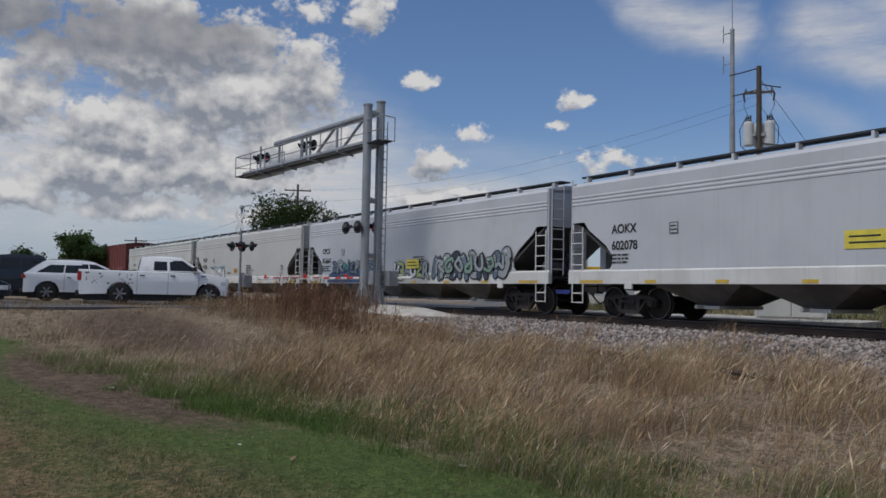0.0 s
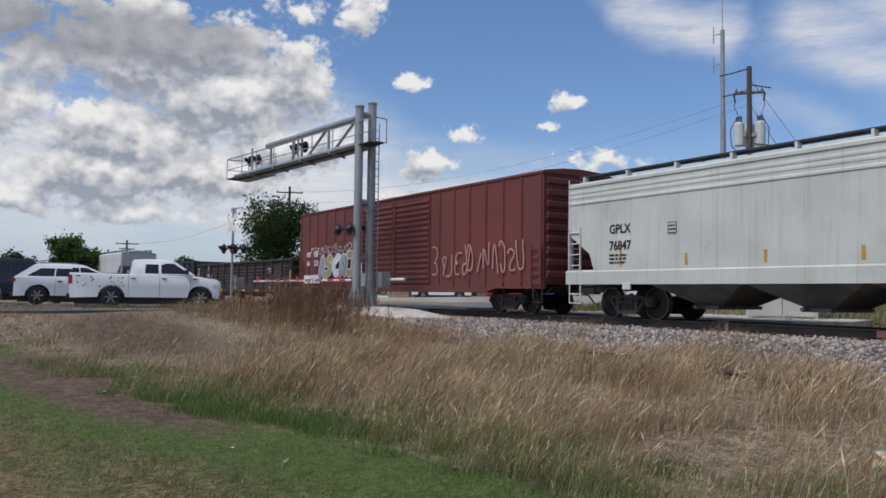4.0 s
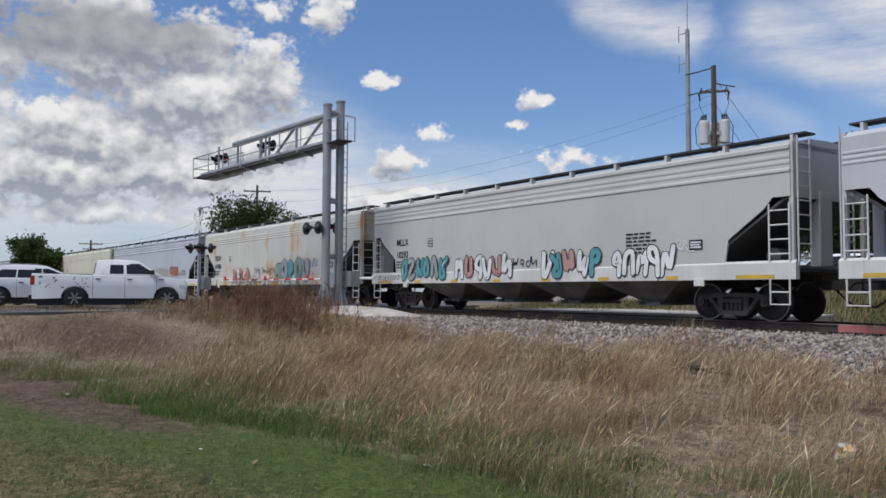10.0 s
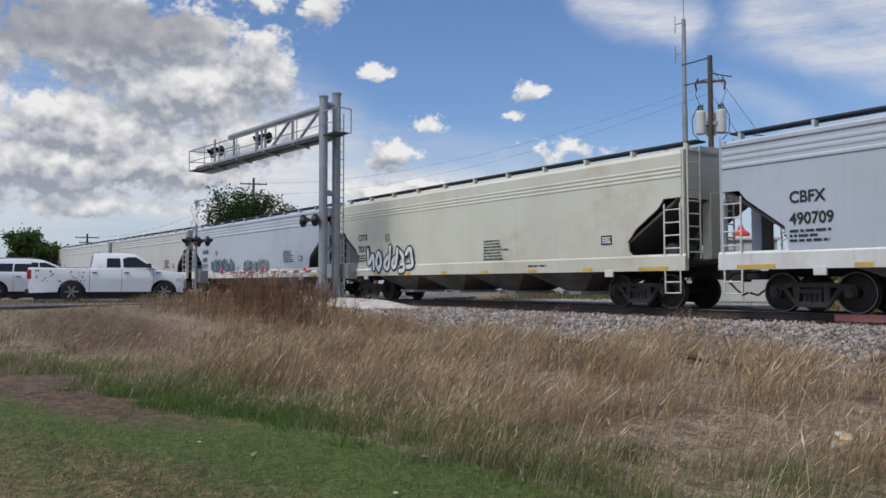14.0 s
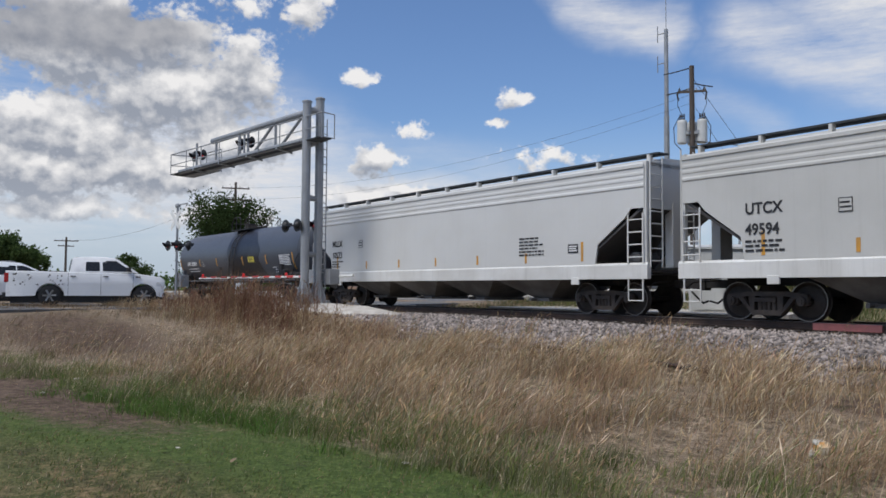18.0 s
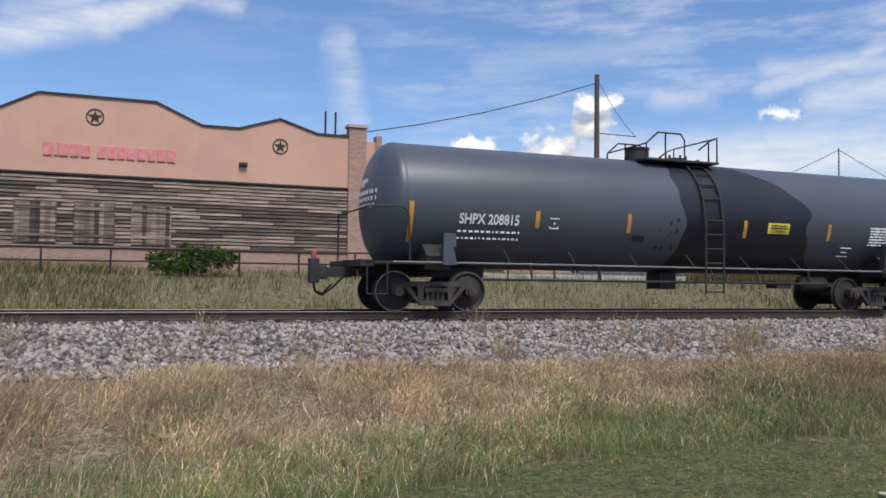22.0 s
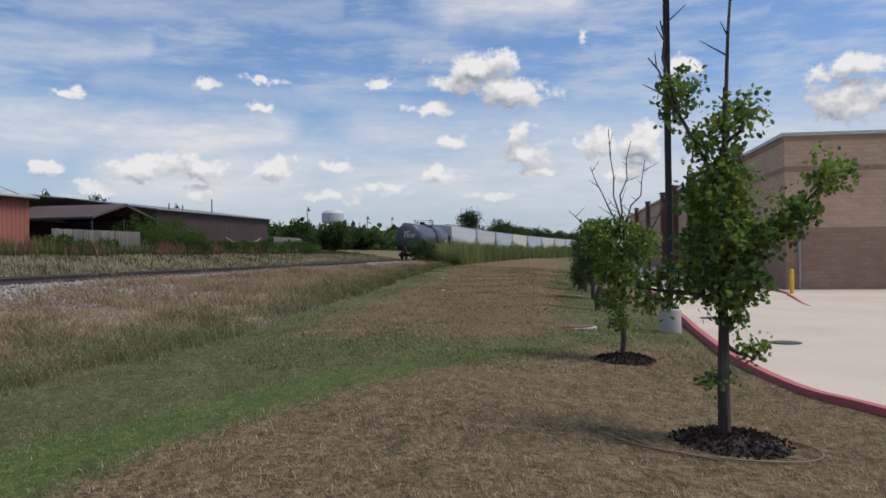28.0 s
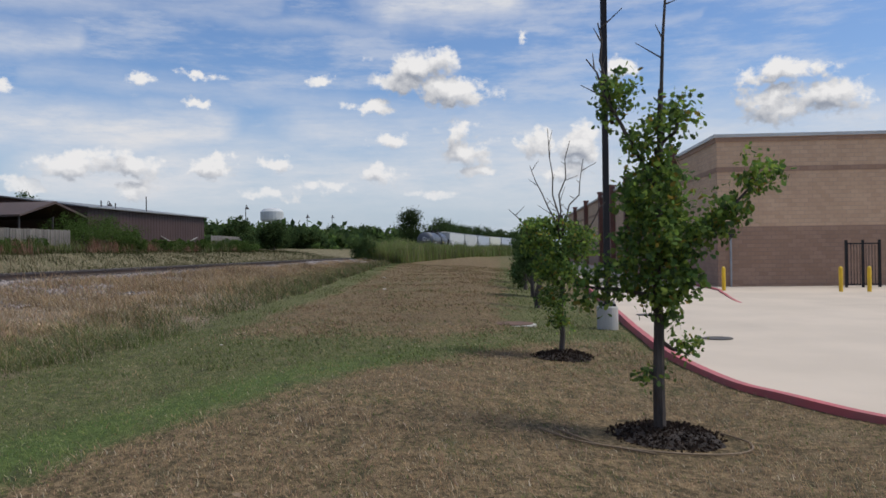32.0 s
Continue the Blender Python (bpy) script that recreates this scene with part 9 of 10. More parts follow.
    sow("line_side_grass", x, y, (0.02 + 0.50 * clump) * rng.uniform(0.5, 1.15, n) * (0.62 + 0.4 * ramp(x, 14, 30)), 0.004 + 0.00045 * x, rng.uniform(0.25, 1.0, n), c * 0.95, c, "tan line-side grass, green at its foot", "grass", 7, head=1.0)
    # the bank behind the line
    x, y = scatter(90000, -30, 110, lambda x: line_y(x) + 3.4, lambda x: np.where(x < 25, 36.8, 33.5) - 0.02 * x, rng)
    ok = rng.random(len(x)) < 0.35 + 0.8 * patchy(x, y, 2.0, 23)
    x, y = x[ok], y[ok]
    n = len(x)
    far = np.clip((y - line_y(x) - 3) / 9, 0, 1)
    c = np.where((rng.random(n) < 0.42 + 0.45 * patchy(x, y, 4.0, 24) + 0.2 * ramp(x, 15, 50))[:, None], tint(rng, n, [(2, GREY_GREEN * 0.8), (4, GREEN * 0.9)]), tint(rng, n, [(4, STRAW), (3, PALE), (1, RED)]))
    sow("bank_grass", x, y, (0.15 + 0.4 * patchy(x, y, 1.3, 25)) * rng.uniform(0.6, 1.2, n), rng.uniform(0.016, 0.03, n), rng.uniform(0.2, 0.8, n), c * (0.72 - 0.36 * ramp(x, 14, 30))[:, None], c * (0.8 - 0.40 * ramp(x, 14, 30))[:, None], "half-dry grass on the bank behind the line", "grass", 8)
    # rank weeds along the foot of the halls
    cx = rng.uniform(24, 100, 420)
    cy = np.interp(cx, (24, 50, 66, 92, 100), (35.0, 32.9, 32.6, 30.4, 29.5)) - rng.exponential(0.7, 420)
    k = rng.integers(25, 60, len(cx))
    x, y = np.repeat(cx, k) + rng.normal(0, 0.3, k.sum()), np.repeat(cy, k) + rng.normal(0, 0.2, k.sum())
    n = len(x)
    c = np.where(np.repeat(rng.random(len(cx)) < 0.6, k)[:, None], tint(rng, n, [(3, GREEN * 0.9), (2, GREY_GREEN)]), tint(rng, n, [(3, RUST), (2, RED)]))
    sow("hall_weeds", x, y, rng.uniform(0.4, 1.3, n) * np.repeat(rng.uniform(0.5, 1.2, len(cx)), k), rng.uniform(0.03, 0.05, n), rng.uniform(0.1, 0.4, n), c, c, "rank green and rust-brown weeds along the halls", "weeds", 10)
    # tall green reeds beside the far line
    x, y = scatter(42000, 79, 250, lambda x: line_y(x) - 7.0, lambda x: line_y(x) - 3.4, rng, 1.35)
    n = len(x)
    c = tint(rng, n, [(5, GREEN * 1.5), (2, GREY_GREEN), (0.4, STRAW * 0.8)]) * (0.7 + 0.6 * patchy(x, y, 1.6, 37))[:, None]
    sow("tall_reeds", x, y, rng.uniform(1.3, 2.9, n) * (0.28 + 0.55 * patchy(x, y, 3.2, 26) + 0.4 * patchy(x, y, 1.2, 36)), 0.025 + 0.0004 * x, rng.uniform(0.08, 0.35, n), c * 0.9, c, "thicket of tall green reeds beside the line", "reeds", 9)


build_grass()

# ---- trees, shrubs and woods ----
MAT_LEAF = blade_material("tree_leaf", 0.45)
MAT_BARK = surf("grey_brown_bark", (0.055, 0.042, 0.034), (0.10, 0.082, 0.068), 6.0, 0.9, bump=0.6, fine=40, stretch=(1, 1, 0.25))
MAT_MULCH = surf("dark_bark_mulch", (0.022, 0.016, 0.013), (0.05, 0.036, 0.028), 12.0, 0.95, bump=0.8, fine=70)
MAT_HOSE = surf("tan_hose", (0.21, 0.145, 0.085), None, 4.0, 0.7)
LEAF_DARK, LEAF_MID, LEAF_BRIGHT, LEAF_OLIVE = (np.array(c) for c in ((0.060, 0.092, 0.034), (0.105, 0.165, 0.046), (0.20, 0.27, 0.055), (0.13, 0.145, 0.065)))
# a lobed oak leaf in its plane: along, across, lift
OAK = np.array([(0, 0, 0), (0.22, 0.13, 0.02), (0.30, 0.30, 0.05), (0.45, 0.17, 0.03), (0.60, 0.40, 0.04), (0.72, 0.22, 0.0), (0.88, 0.24, -0.04), (1.0, 0.0, -0.1),
                (0.88, -0.24, -0.04), (0.72, -0.22, 0.0), (0.60, -0.40, 0.04), (0.45, -0.17, 0.03), (0.30, -0.30, 0.05), (0.22, -0.13, 0.02)])
OAK_FACES = np.array([(0, 1, 13), (1, 2, 3), (1, 3, 13), (13, 3, 11), (13, 11, 12), (3, 4, 5), (3, 5, 11), (11, 5, 9), (11, 9, 10), (5, 6, 9), (6, 8, 9), (6, 7, 8)])
DIAMOND = np.array([(0, 0, 0), (0.5, 0.34, 0.06), (1.0, 0, -0.1), (0.5, -0.34, 0.06)])
DIAMOND_FACES = np.array([(0, 1, 2), (0, 2, 3)])


def leaves(name, at, size, hues, parent, rng, oak=False, droop=0.3, label=""):
    """Many small leaves at the given places, each turned its own way, as one crown."""
    shape, faces = (OAK, OAK_FACES) if oak else (DIAMOND, DIAMOND_FACES)
    n, k = len(at), len(shape)
    u = rng.normal(0, 1, (n, 3)) + (0, 0, -droop)
    u /= np.linalg.norm(u, axis=1)[:, None]
    w = np.cross(u, rng.normal(0, 1, (n, 3)))
    w /= np.linalg.norm(w, axis=1)[:, None]
    up = np.cross(u, w)
    s = (size * rng.uniform(0.6, 1.3, n))[:, None, None]
    v = at[:, None] + s * (u[:, None] * shape[None, :, :1] + w[:, None] * shape[None, :, 1:2] + up[:, None] * shape[None, :, 2:])
    f = (faces[None] + (np.arange(n) * k)[:, None, None]).reshape(-1, 3)
    ob = grid_mesh(name, v.reshape(-1, 3), f, MAT_LEAF, "", label)
    col = ob.data.attributes.new("hue", "FLOAT_COLOR", "POINT")
    c = np.repeat(hues, k, 0)
    col.data.foreach_set("color", np.concatenate([c, np.ones((n * k, 1))], 1).astype(np.float32).ravel())
    ob.parent = parent
    return ob


def clumps(rng, blobs, per, inner=0.55):
    """Places for leaves: clusters over the surface of several uneven masses."""
    out = []
    for x, y, z, rx, rz in blobs:
        k = max(6, int(9 * (rx * rx + rx * rz)))
        k = min(k, 60)
        d = rng.normal(0, 1, (k, 3))
        d /= np.linalg.norm(d, axis=1)[:, None]
        c = d * rng.uniform(inner, 1.0, (k, 1)) * (rx, rx, rz) + (x, y, z)
        m = max(3, per // k)
        r = 0.27 * min(rx, rz)
        out.append((c[:, None] + rng.normal(0, r, (k, m, 3)) * rng.uniform(0.5, 1.2, (k, 1, 1))).reshape(-1, 3))
    return np.concatenate(out)


def branch(bm, p, q, r, r2, rng, n=4, wob=0.06):
    """A tapered limb with slight bends."""
    p, q = Vector(p), Vector(q)
    pts = [p.lerp(q, i / n) + Vector([rng.normal(0, wob) * (0 < i < n) * (q - p).length * 0.5 for _ in range(3)]) for i in range(n + 1)]
    for i in range(n):
        rod(bm, pts[i], pts[i + 1], r + (r2 - r) * i / n, 7, r + (r2 - r) * (i + 1) / n)
    return pts


def tree(x, y, z1, rx, seed, label, z0=None, low=None, per=420, leaf=0.3, hue=LEAF_DARK, name="tree", n=7, category="tree", group="", full=1.0):
    """A tree by its foot, its top, half its width: trunk, limbs, and a crown of leaf clusters."""
    rng = np.random.default_rng(seed)
    z0 = ground_at(x, y) if z0 is None else z0
    low = z0 + 0.25 * (z1 - z0) if low is None else low
    t = thing(name, pose(x, y, z0 - 0.05), label, category, group)
    rz = (z1 - low) / 2
    mid = (z1 + low) / 2 - z0
    blobs = []
    for i in range(n):
        a, r = 2 * math.pi * i / n * 1.618 + rng.uniform(0, 1), rng.uniform(0.15, 0.62) * rx
        h = mid + rng.uniform(-0.55, 0.55) * rz
        blobs.append((r * math.cos(a), r * math.sin(a), h, full * rx * rng.uniform(0.34, 0.55), full * rz * rng.uniform(0.30, 0.48)))
    blobs.append((0, 0, mid + 0.55 * rz, rx * 0.4, rz * 0.42))
    bm = bmesh.new()
    top = branch(bm, (0, 0, 0), (rng.normal(0, 0.1) * rx, rng.normal(0, 0.1) * rx, mid + 0.3 * rz), 0.035 * (z1 - z0) * 0.6 + 0.03, 0.03, rng)
    part("trunk", bm, MAT_BARK, t)
    for b in blobs[:n]:
        bm = bmesh.new()
        branch(bm, top[1] if b[2] < mid else top[2], (b[0], b[1], b[2]), 0.018 * (z1 - z0) * 0.5 + 0.015, 0.012, rng, 3)
        part("limb", bm, MAT_BARK, t)
    at = clumps(rng, blobs, int(per * 2.1))
    at = at[at[:, 2] > max(low - z0 - 0.3 * rz, 0.05)]
    m = len(at)
    leaves("crown", at, leaf * 0.66, tint(rng, m, [(4, hue), (2, hue * 1.35), (1, hue * 0.7)]), t, rng)
    return t


def twig(bm, p, q, r, rng, side=5):
    """A bare twig with short side shoots."""
    pts = branch(bm, p, q, r, r * 0.3, rng, 5, 0.05)
    for i in range(side):
        k = 1 + i % 4
        a = pts[k].lerp(pts[k + 1], rng.uniform(0, 1))
        d = Vector((rng.normal(0, 1), rng.normal(0, 1), rng.uniform(0.2, 1.2))).normalized() * rng.uniform(0.1, 0.3)
        rod(bm, a, a + d, r * 0.45, 5, r * 0.15)


def sapling(x, y, limbs, twigs, blobs, count, leaf, seed, label, height, r):
    """A young oak: a slim trunk, limbs that carry lobed leaves, bare twigs above."""
    rng = np.random.default_rng(seed)
    z = ground_at(x, y)
    t = thing("oak_sapling", pose(x, y, z), label, "tree", "saplings on the lawn")
    bm = bmesh.new()
    spine = branch(bm, (0, 0, -0.05), (0.02, -0.05, height), r, r * 0.35, rng, 6, 0.015)
    part("trunk", bm, MAT_BARK, t)
    for p, q in limbs:
        bm = bmesh.new()
        branch(bm, p, q, r * 0.42, r * 0.15, rng, 4, 0.05)
        part("limb", bm, MAT_BARK, t)
    for p, q in twigs:
        bm = bmesh.new()
        twig(bm, p, q, r * 0.33, rng)
        part("bare_twig", bm, MAT_BARK, t)
    w = np.array([b[3] * b[3] * b[4] for b in blobs])
    for b, share in zip(blobs, w / w.sum()):
        n = max(30, int(count * share))
        k = max(4, n // 22)
        d = rng.normal(0, 1, (k, 3))
        d /= np.linalg.norm(d, axis=1)[:, None]
        c = d * rng.uniform(0.2, 0.85, (k, 1)) ** 0.6 * (b[3], b[3], b[4]) + b[:3]
        at = (c[:, None] + rng.normal(0, leaf * 0.9, (k, 22, 3))).reshape(-1, 3)
        leaves("leaf_cluster", at, leaf, tint(rng, len(at), [(5, LEAF_MID * 1.45), (4, LEAF_BRIGHT * 1.15), (3, LEAF_DARK * 1.5), (0.4, np.array((0.30, 0.22, 0.05)))]), t, rng, oak=True, droop=0.5)
    return t


def mulch_ring(x, y, r, seed):
    rng = np.random.default_rng(seed)
    m = thing("mulch_ring", pose(x, y, ground_at(x, y)), "ring of dark shredded bark mulch round a sapling", "mulch", "mulch rings")
    bm = bmesh.new()
    rings = []
    for q, h in ((1.05, -0.03), (0.9, 0.03), (0.6, 0.06), (0.25, 0.09)):
        rings.append([bm.verts.new((r * q * (1 + 0.08 * math.sin(3 * a + q) + rng.normal(0, 0.03)) * math.cos(a), r * q * (1 + rng.normal(0, 0.04)) * math.sin(a), h + rng.normal(0, 0.008))) for a in [2 * math.pi * i / 26 for i in range(26)]])
    for p, q in zip(rings, rings[1:]):
        for i in range(26):
            bm.faces.new((p[i], p[(i + 1) % 26], q[(i + 1) % 26], q[i]))
    bm.faces.new(rings[-1])
    part("bed", bm, MAT_MULCH, m)
    n = 1500
    a, q = rng.uniform(0, 2 * np.pi, n), r * rng.random(n) ** 0.5 * 1.08
    at = np.stack([q * np.cos(a), q * np.sin(a), 0.10 - 0.09 * (q / r) ** 2 + rng.uniform(0, 0.02, n)], -1)
    ob = leaves("bark_litter", at, 0.04, np.repeat([[0.03, 0.022, 0.018]], n, 0) * rng.uniform(0.5, 2.2, (n, 1)), m, rng, droop=-0.1)
    tagged(ob, "", "", "", "stuff")


def build_trees():
    # the two young oaks by the kerb
    sapling(7.41, -1.66, [((0, 0, 1.6), (-0.2, -0.85, 2.35)), ((0, 0, 1.3), (0.1, 0.75, 1.42)), ((0, 0, 2.3), (0.1, 0.42, 3.1)), ((0, 0, 2.6), (0.05, -0.3, 3.0)), ((0, 0, 0.9), (0.05, -0.28, 0.75)), ((0, 0, 0.55), (0, 0.1, 0.62))],
            [((0.02, -0.05, 2.9), (0.0, -0.14, 4.75)), ((0.08, 0.38, 2.9), (0.1, 0.50, 3.85)), ((0.0, 0.25, 2.75), (0.05, 0.62, 3.5))],
            [(0.05, 0.35, 3.15, 0.22, 0.30), (0, 0.05, 2.7, 0.26, 0.24), (0.02, -0.18, 3.0, 0.24, 0.22), (0, 0.02, 2.25, 0.38, 0.34), (0, -0.02, 1.85, 0.42, 0.32), (0.0, -0.05, 1.45, 0.36, 0.28), (0.05, 0.62, 1.38, 0.24, 0.18), (-0.1, -0.62, 2.05, 0.24, 0.24), (-0.2, -0.88, 2.38, 0.20, 0.26), (-0.05, -0.38, 1.85, 0.24, 0.2), (0.05, 0.32, 1.5, 0.26, 0.2), (0.02, -0.24, 0.82, 0.13, 0.26), (0, 0.02, 0.55, 0.13, 0.13), (0.02, -0.12, 1.1, 0.14, 0.15)],
            7400, 0.062, 31, "young oak with lobed green leaves and bare top twigs", 3.2, 0.06)
    mulch_ring(7.41, -1.66, 0.52, 32)
    sapling(12.95, -1.34, [((0, 0, 1.2), (0.1, 0.5, 1.9)), ((0, 0, 1.1), (0.05, -0.45, 1.7)), ((0, 0, 0.7), (0, 0.1, 0.6))],
            [((0, 0, 1.9), (0.05, 0.16, 3.7)), ((0, 0, 2.0), (0.1, 0.45, 3.1)), ((0, 0, 1.9), (0, -0.40, 3.2)), ((0, 0.02, 2.1), (0.1, -0.2, 3.5)), ((0, 0.3, 1.8), (0.1, 0.8, 2.4)), ((0, -0.3, 1.8), (0, -0.75, 2.5))],
            [(0, 0.35, 1.95, 0.34, 0.32), (0, -0.25, 1.85, 0.36, 0.34), (0, 0.05, 1.45, 0.42, 0.32), (0, 0.1, 0.98, 0.28, 0.22), (0, 0.0, 0.62, 0.22, 0.22), (0, 0.0, 2.1, 0.3, 0.2)],
            5200, 0.060, 33, "smaller young oak with a bare twiggy top", 2.3, 0.05)
    mulch_ring(12.95, -1.34, 0.48, 34)
    for i, (x, y, top, r) in enumerate(((24.6, -1.85, 2.6, 0.75), (30.0, -2.1, 2.7, 0.9), (36.0, -2.2, 2.6, 0.8), (44.0, -2.6, 2.7, 0.8))):
        tree(x, y, top, r, 40 + i, "young leafy tree in the row along the yard", low=0.15, per=420, leaf=0.14, hue=LEAF_DARK * 1.4, name="young_tree", n=5, group="young trees by the yard")
    h = thing("garden_hose", pose(0, 0, 0), "tan watering hose looped round a sapling's mulch", "hose")
    line = [(7.2, -0.55), (6.85, -0.85), (6.72, -1.35), (6.75, -1.9), (6.95, -2.3), (7.35, -2.45), (7.75, -2.3)]
    part("loop", bars(bmesh.new(), [(x, y, ground_at(x, y) + 0.02) for x, y in [tuple(p) for p in smooth_line(line, 4)]], 0.009, 6), MAT_HOSE, h)
    part("tail", bars(bmesh.new(), [(7.3, -0.68, ground_at(7.3, -0.68) + 0.02), (6.8, -1.0, ground_at(6.8, -1.0) + 0.02), (6.62, -1.45, ground_at(6.62, -1.45) + 0.02)], 0.009, 6), MAT_HOSE, h)
    # beyond the line, west
    tree(-89.3, 11.0, 7.1, 3.4, 50, "broad dark tree beyond the road", z0=0.9, leaf=0.42, per=520, hue=LEAF_DARK * 1.2)
    for i, (x, y, top, r) in enumerate(((-110, 6.9, 6.2, 3.5), (-112, 2.0, 5.8, 4), (-118, -4.0, 6.5, 4.5), (-106, 16, 5.5, 3), (-120, 30, 6.5, 4))):
        tree(x, y, top, r, 51 + i, "dark tree at the end of the road", z0=0.8, leaf=0.5, per=300, n=5, group="far trees by the road")
    tree(-74.7, 27.4, 10.5, 4.6, 60, "tall dark tree behind the crossing", z0=1.0, low=3.2, leaf=0.36, per=820, n=11, hue=LEAF_DARK * 0.75, full=1.15)
    tree(-36.9, 65.3, 12.7, 3.9, 61, "large round dark tree behind the shop", z0=1.8, low=2.6, leaf=0.36, per=1000, n=14, hue=LEAF_DARK * 0.6, full=1.32)
    for i, (x, y, top, r, low) in enumerate(((-54.2, 30.6, 4.7, 1.3, 2.4), (-50.3, 32.9, 5.0, 1.2, 2.3), (-46.9, 34.4, 4.4, 1.0, 2.0), (-55.5, 40.4, 4.8, 1.2, 2.0))):
        tree(x - 2.6, y + 1.6, top, r, 62 + i, "small airy tree before the shop front", z0=1.1, low=low, leaf=0.22, per=150, n=5, hue=LEAF_OLIVE * 0.7, group="small trees by the shop front")
    tree(-60.4, 48.6, 5.8, 1.7, 70, "dense small tree by the fuel station", z0=1.1, leaf=0.3, per=320)
    tree(-63.5, 52.5, 5.9, 1.6, 71, "dark small tree by the fuel station", z0=1.1, leaf=0.3, per=320)
    for i in range(3):
        tree(-74 + 5 * i, 72 + i, 6.0 - 0.4 * (i == 1), 2.2, 72 + i, "dark tree behind the fuel station", z0=1.2, leaf=0.4, per=200, n=5, group="trees behind the fuel station")
    # behind the shop and the halls
    tree(21.5, 55.5, 9.4, 3.4, 80, "dark spreading tree behind the shop yard", z0=1.8, low=2.6, leaf=0.3, per=700, n=10, hue=LEAF_DARK * 0.6, full=1.2)
    tree(26.5, 57.0, 8.4, 3.0, 81, "dark bushy tree behind the shop yard", z0=1.8, low=2.2, leaf=0.3, per=600, hue=LEAF_DARK * 0.6, full=1.2)
    tree(18.0, 52.0, 6.8, 2.0, 82, "small dark tree behind the shop yard", z0=1.8, low=2.2, leaf=0.3, per=300)
    for i, (x, y, top) in enumerate(((29.0, 54.0, 9.0), (32.5, 52.5, 9.6), (36.5, 50.5, 9.9), (40.5, 51.5, 9.2))):
        tree(x, y, top, 3.0, 83 + i, "dark tree behind the red hall", z0=1.9, low=4.0, leaf=0.3, per=600, hue=LEAF_DARK * 0.65, full=1.2, group="trees behind the red hall")
    tree(106, 61, 10.2, 3.2, 88, "tree top behind the brown hall", z0=2.0, low=6.0, leaf=0.4, per=260)
    for i, (x, y, top, r) in enumerate(((2.3, 32.6, 2.85, 1.35), (30.4, 34.6, 3.4, 1.4), (33.4, 34.4, 2.6, 0.9), (36.3, 33.9, 2.9, 0.8), (39.4, 33.6, 3.0, 1.1), (43.5, 33.5, 2.3, 0.9), (51.6, 32.2, 3.0, 1.6), (54.5, 32.0, 2.8, 1.4), (57.5, 33.0, 3.1, 1.5),
                                        (65.4, 33.4, 5.0, 2.5), (69.2, 32.2, 4.8, 2.3), (72.6, 31.6, 3.6, 1.5), (77.0, 30.6, 2.9, 1.3), (81.0, 30.2, 3.0, 1.5), (85.5, 29.6, 3.0, 1.5), (90.5, 28.5, 3.1, 1.8), (95.0, 27.5, 3.0, 1.8))):
        tree(x, y, top * 1.06, r * 1.25, 90 + i, "dense green shrub before the wall", low=ground_at(x, y) + 0.05, per=460, leaf=0.16, hue=LEAF_MID * (0.75 if i else 0.6), name="shrub", n=8, full=1.35, category="shrub", group="shrubs along the halls")
    tree(78.7, 11.2, 3.0, 1.35, 110, "dark round bush at the end of the reeds", low=0.3, per=520, leaf=0.16, hue=LEAF_DARK * 1.1, name="bush", category="shrub", full=1.4)
    # east, along the line
    for i, (x, y, top, r) in enumerate(((105.5, 31.5, 6.5, 2.6), (110, 28.0, 5.9, 2.4), (118, 30, 5.5, 2.8), (128, 34, 6.0, 3.2), (140, 30, 5.6, 3.2), (152, 34, 6.4, 3.6), (166, 37, 6.7, 3.6), (177, 32, 7.2, 3.9), (188, 25, 7.7, 5.0), (199.5, 16, 12.2, 4.6), (206, 9.5, 10.2, 4.6), (222, 7.5, 9.6, 5.0), (240, 4.5, 9.4, 5.5), (260, 0.0, 9.4, 6.0), (282, -4, 9.6, 6.0), (305, -9, 9.2, 6.0), (330, -15, 8.9, 6.5))):
        tree(x, y, top, r, 120 + i, "dark green tree beside the far line", z0=1.0, low=1.8, leaf=0.36 + 0.0014 * x, per=330, n=7, full=1.3, hue=LEAF_DARK * (0.95 if i != 9 else 0.6), group="trees along the far line")
    # woods round the horizon
    rng = np.random.default_rng(5)
    a = rng.uniform(-np.pi, np.pi, 700)
    d = rng.uniform(330, 460, 700)
    ok = ~((a > 1.50) & (a < 1.66) & (d < 380))
    a, d = a[ok], d[ok]
    blobs = [(p * math.sin(q), p * math.cos(q), 3.2 + rng.uniform(0, 1.5), rng.uniform(6, 11), rng.uniform(3.0, 4.6)) for q, p in zip(a, d)]
    for i in range(110):      # a nearer hedge row beyond the line
        u = rng.uniform(0, 1)
        blobs.append((128 + 92 * u + rng.normal(0, 4), 50 - 32 * u + rng.normal(0, 5), 2.6 + rng.uniform(0, 1.6), rng.uniform(2.5, 4.5), rng.uniform(2.0, 3.0)))
    at = clumps(rng, blobs, 90)
    at = at[at[:, 2] > 0.3]
    w = leaves("far_woods", at, 1.5, tint(rng, len(at), [(3, LEAF_DARK * 1.2), (1, LEAF_MID)]), None, rng)
    tagged(w, "dark belt of woods along the horizon", "woods", "", "stuff")


build_trees()

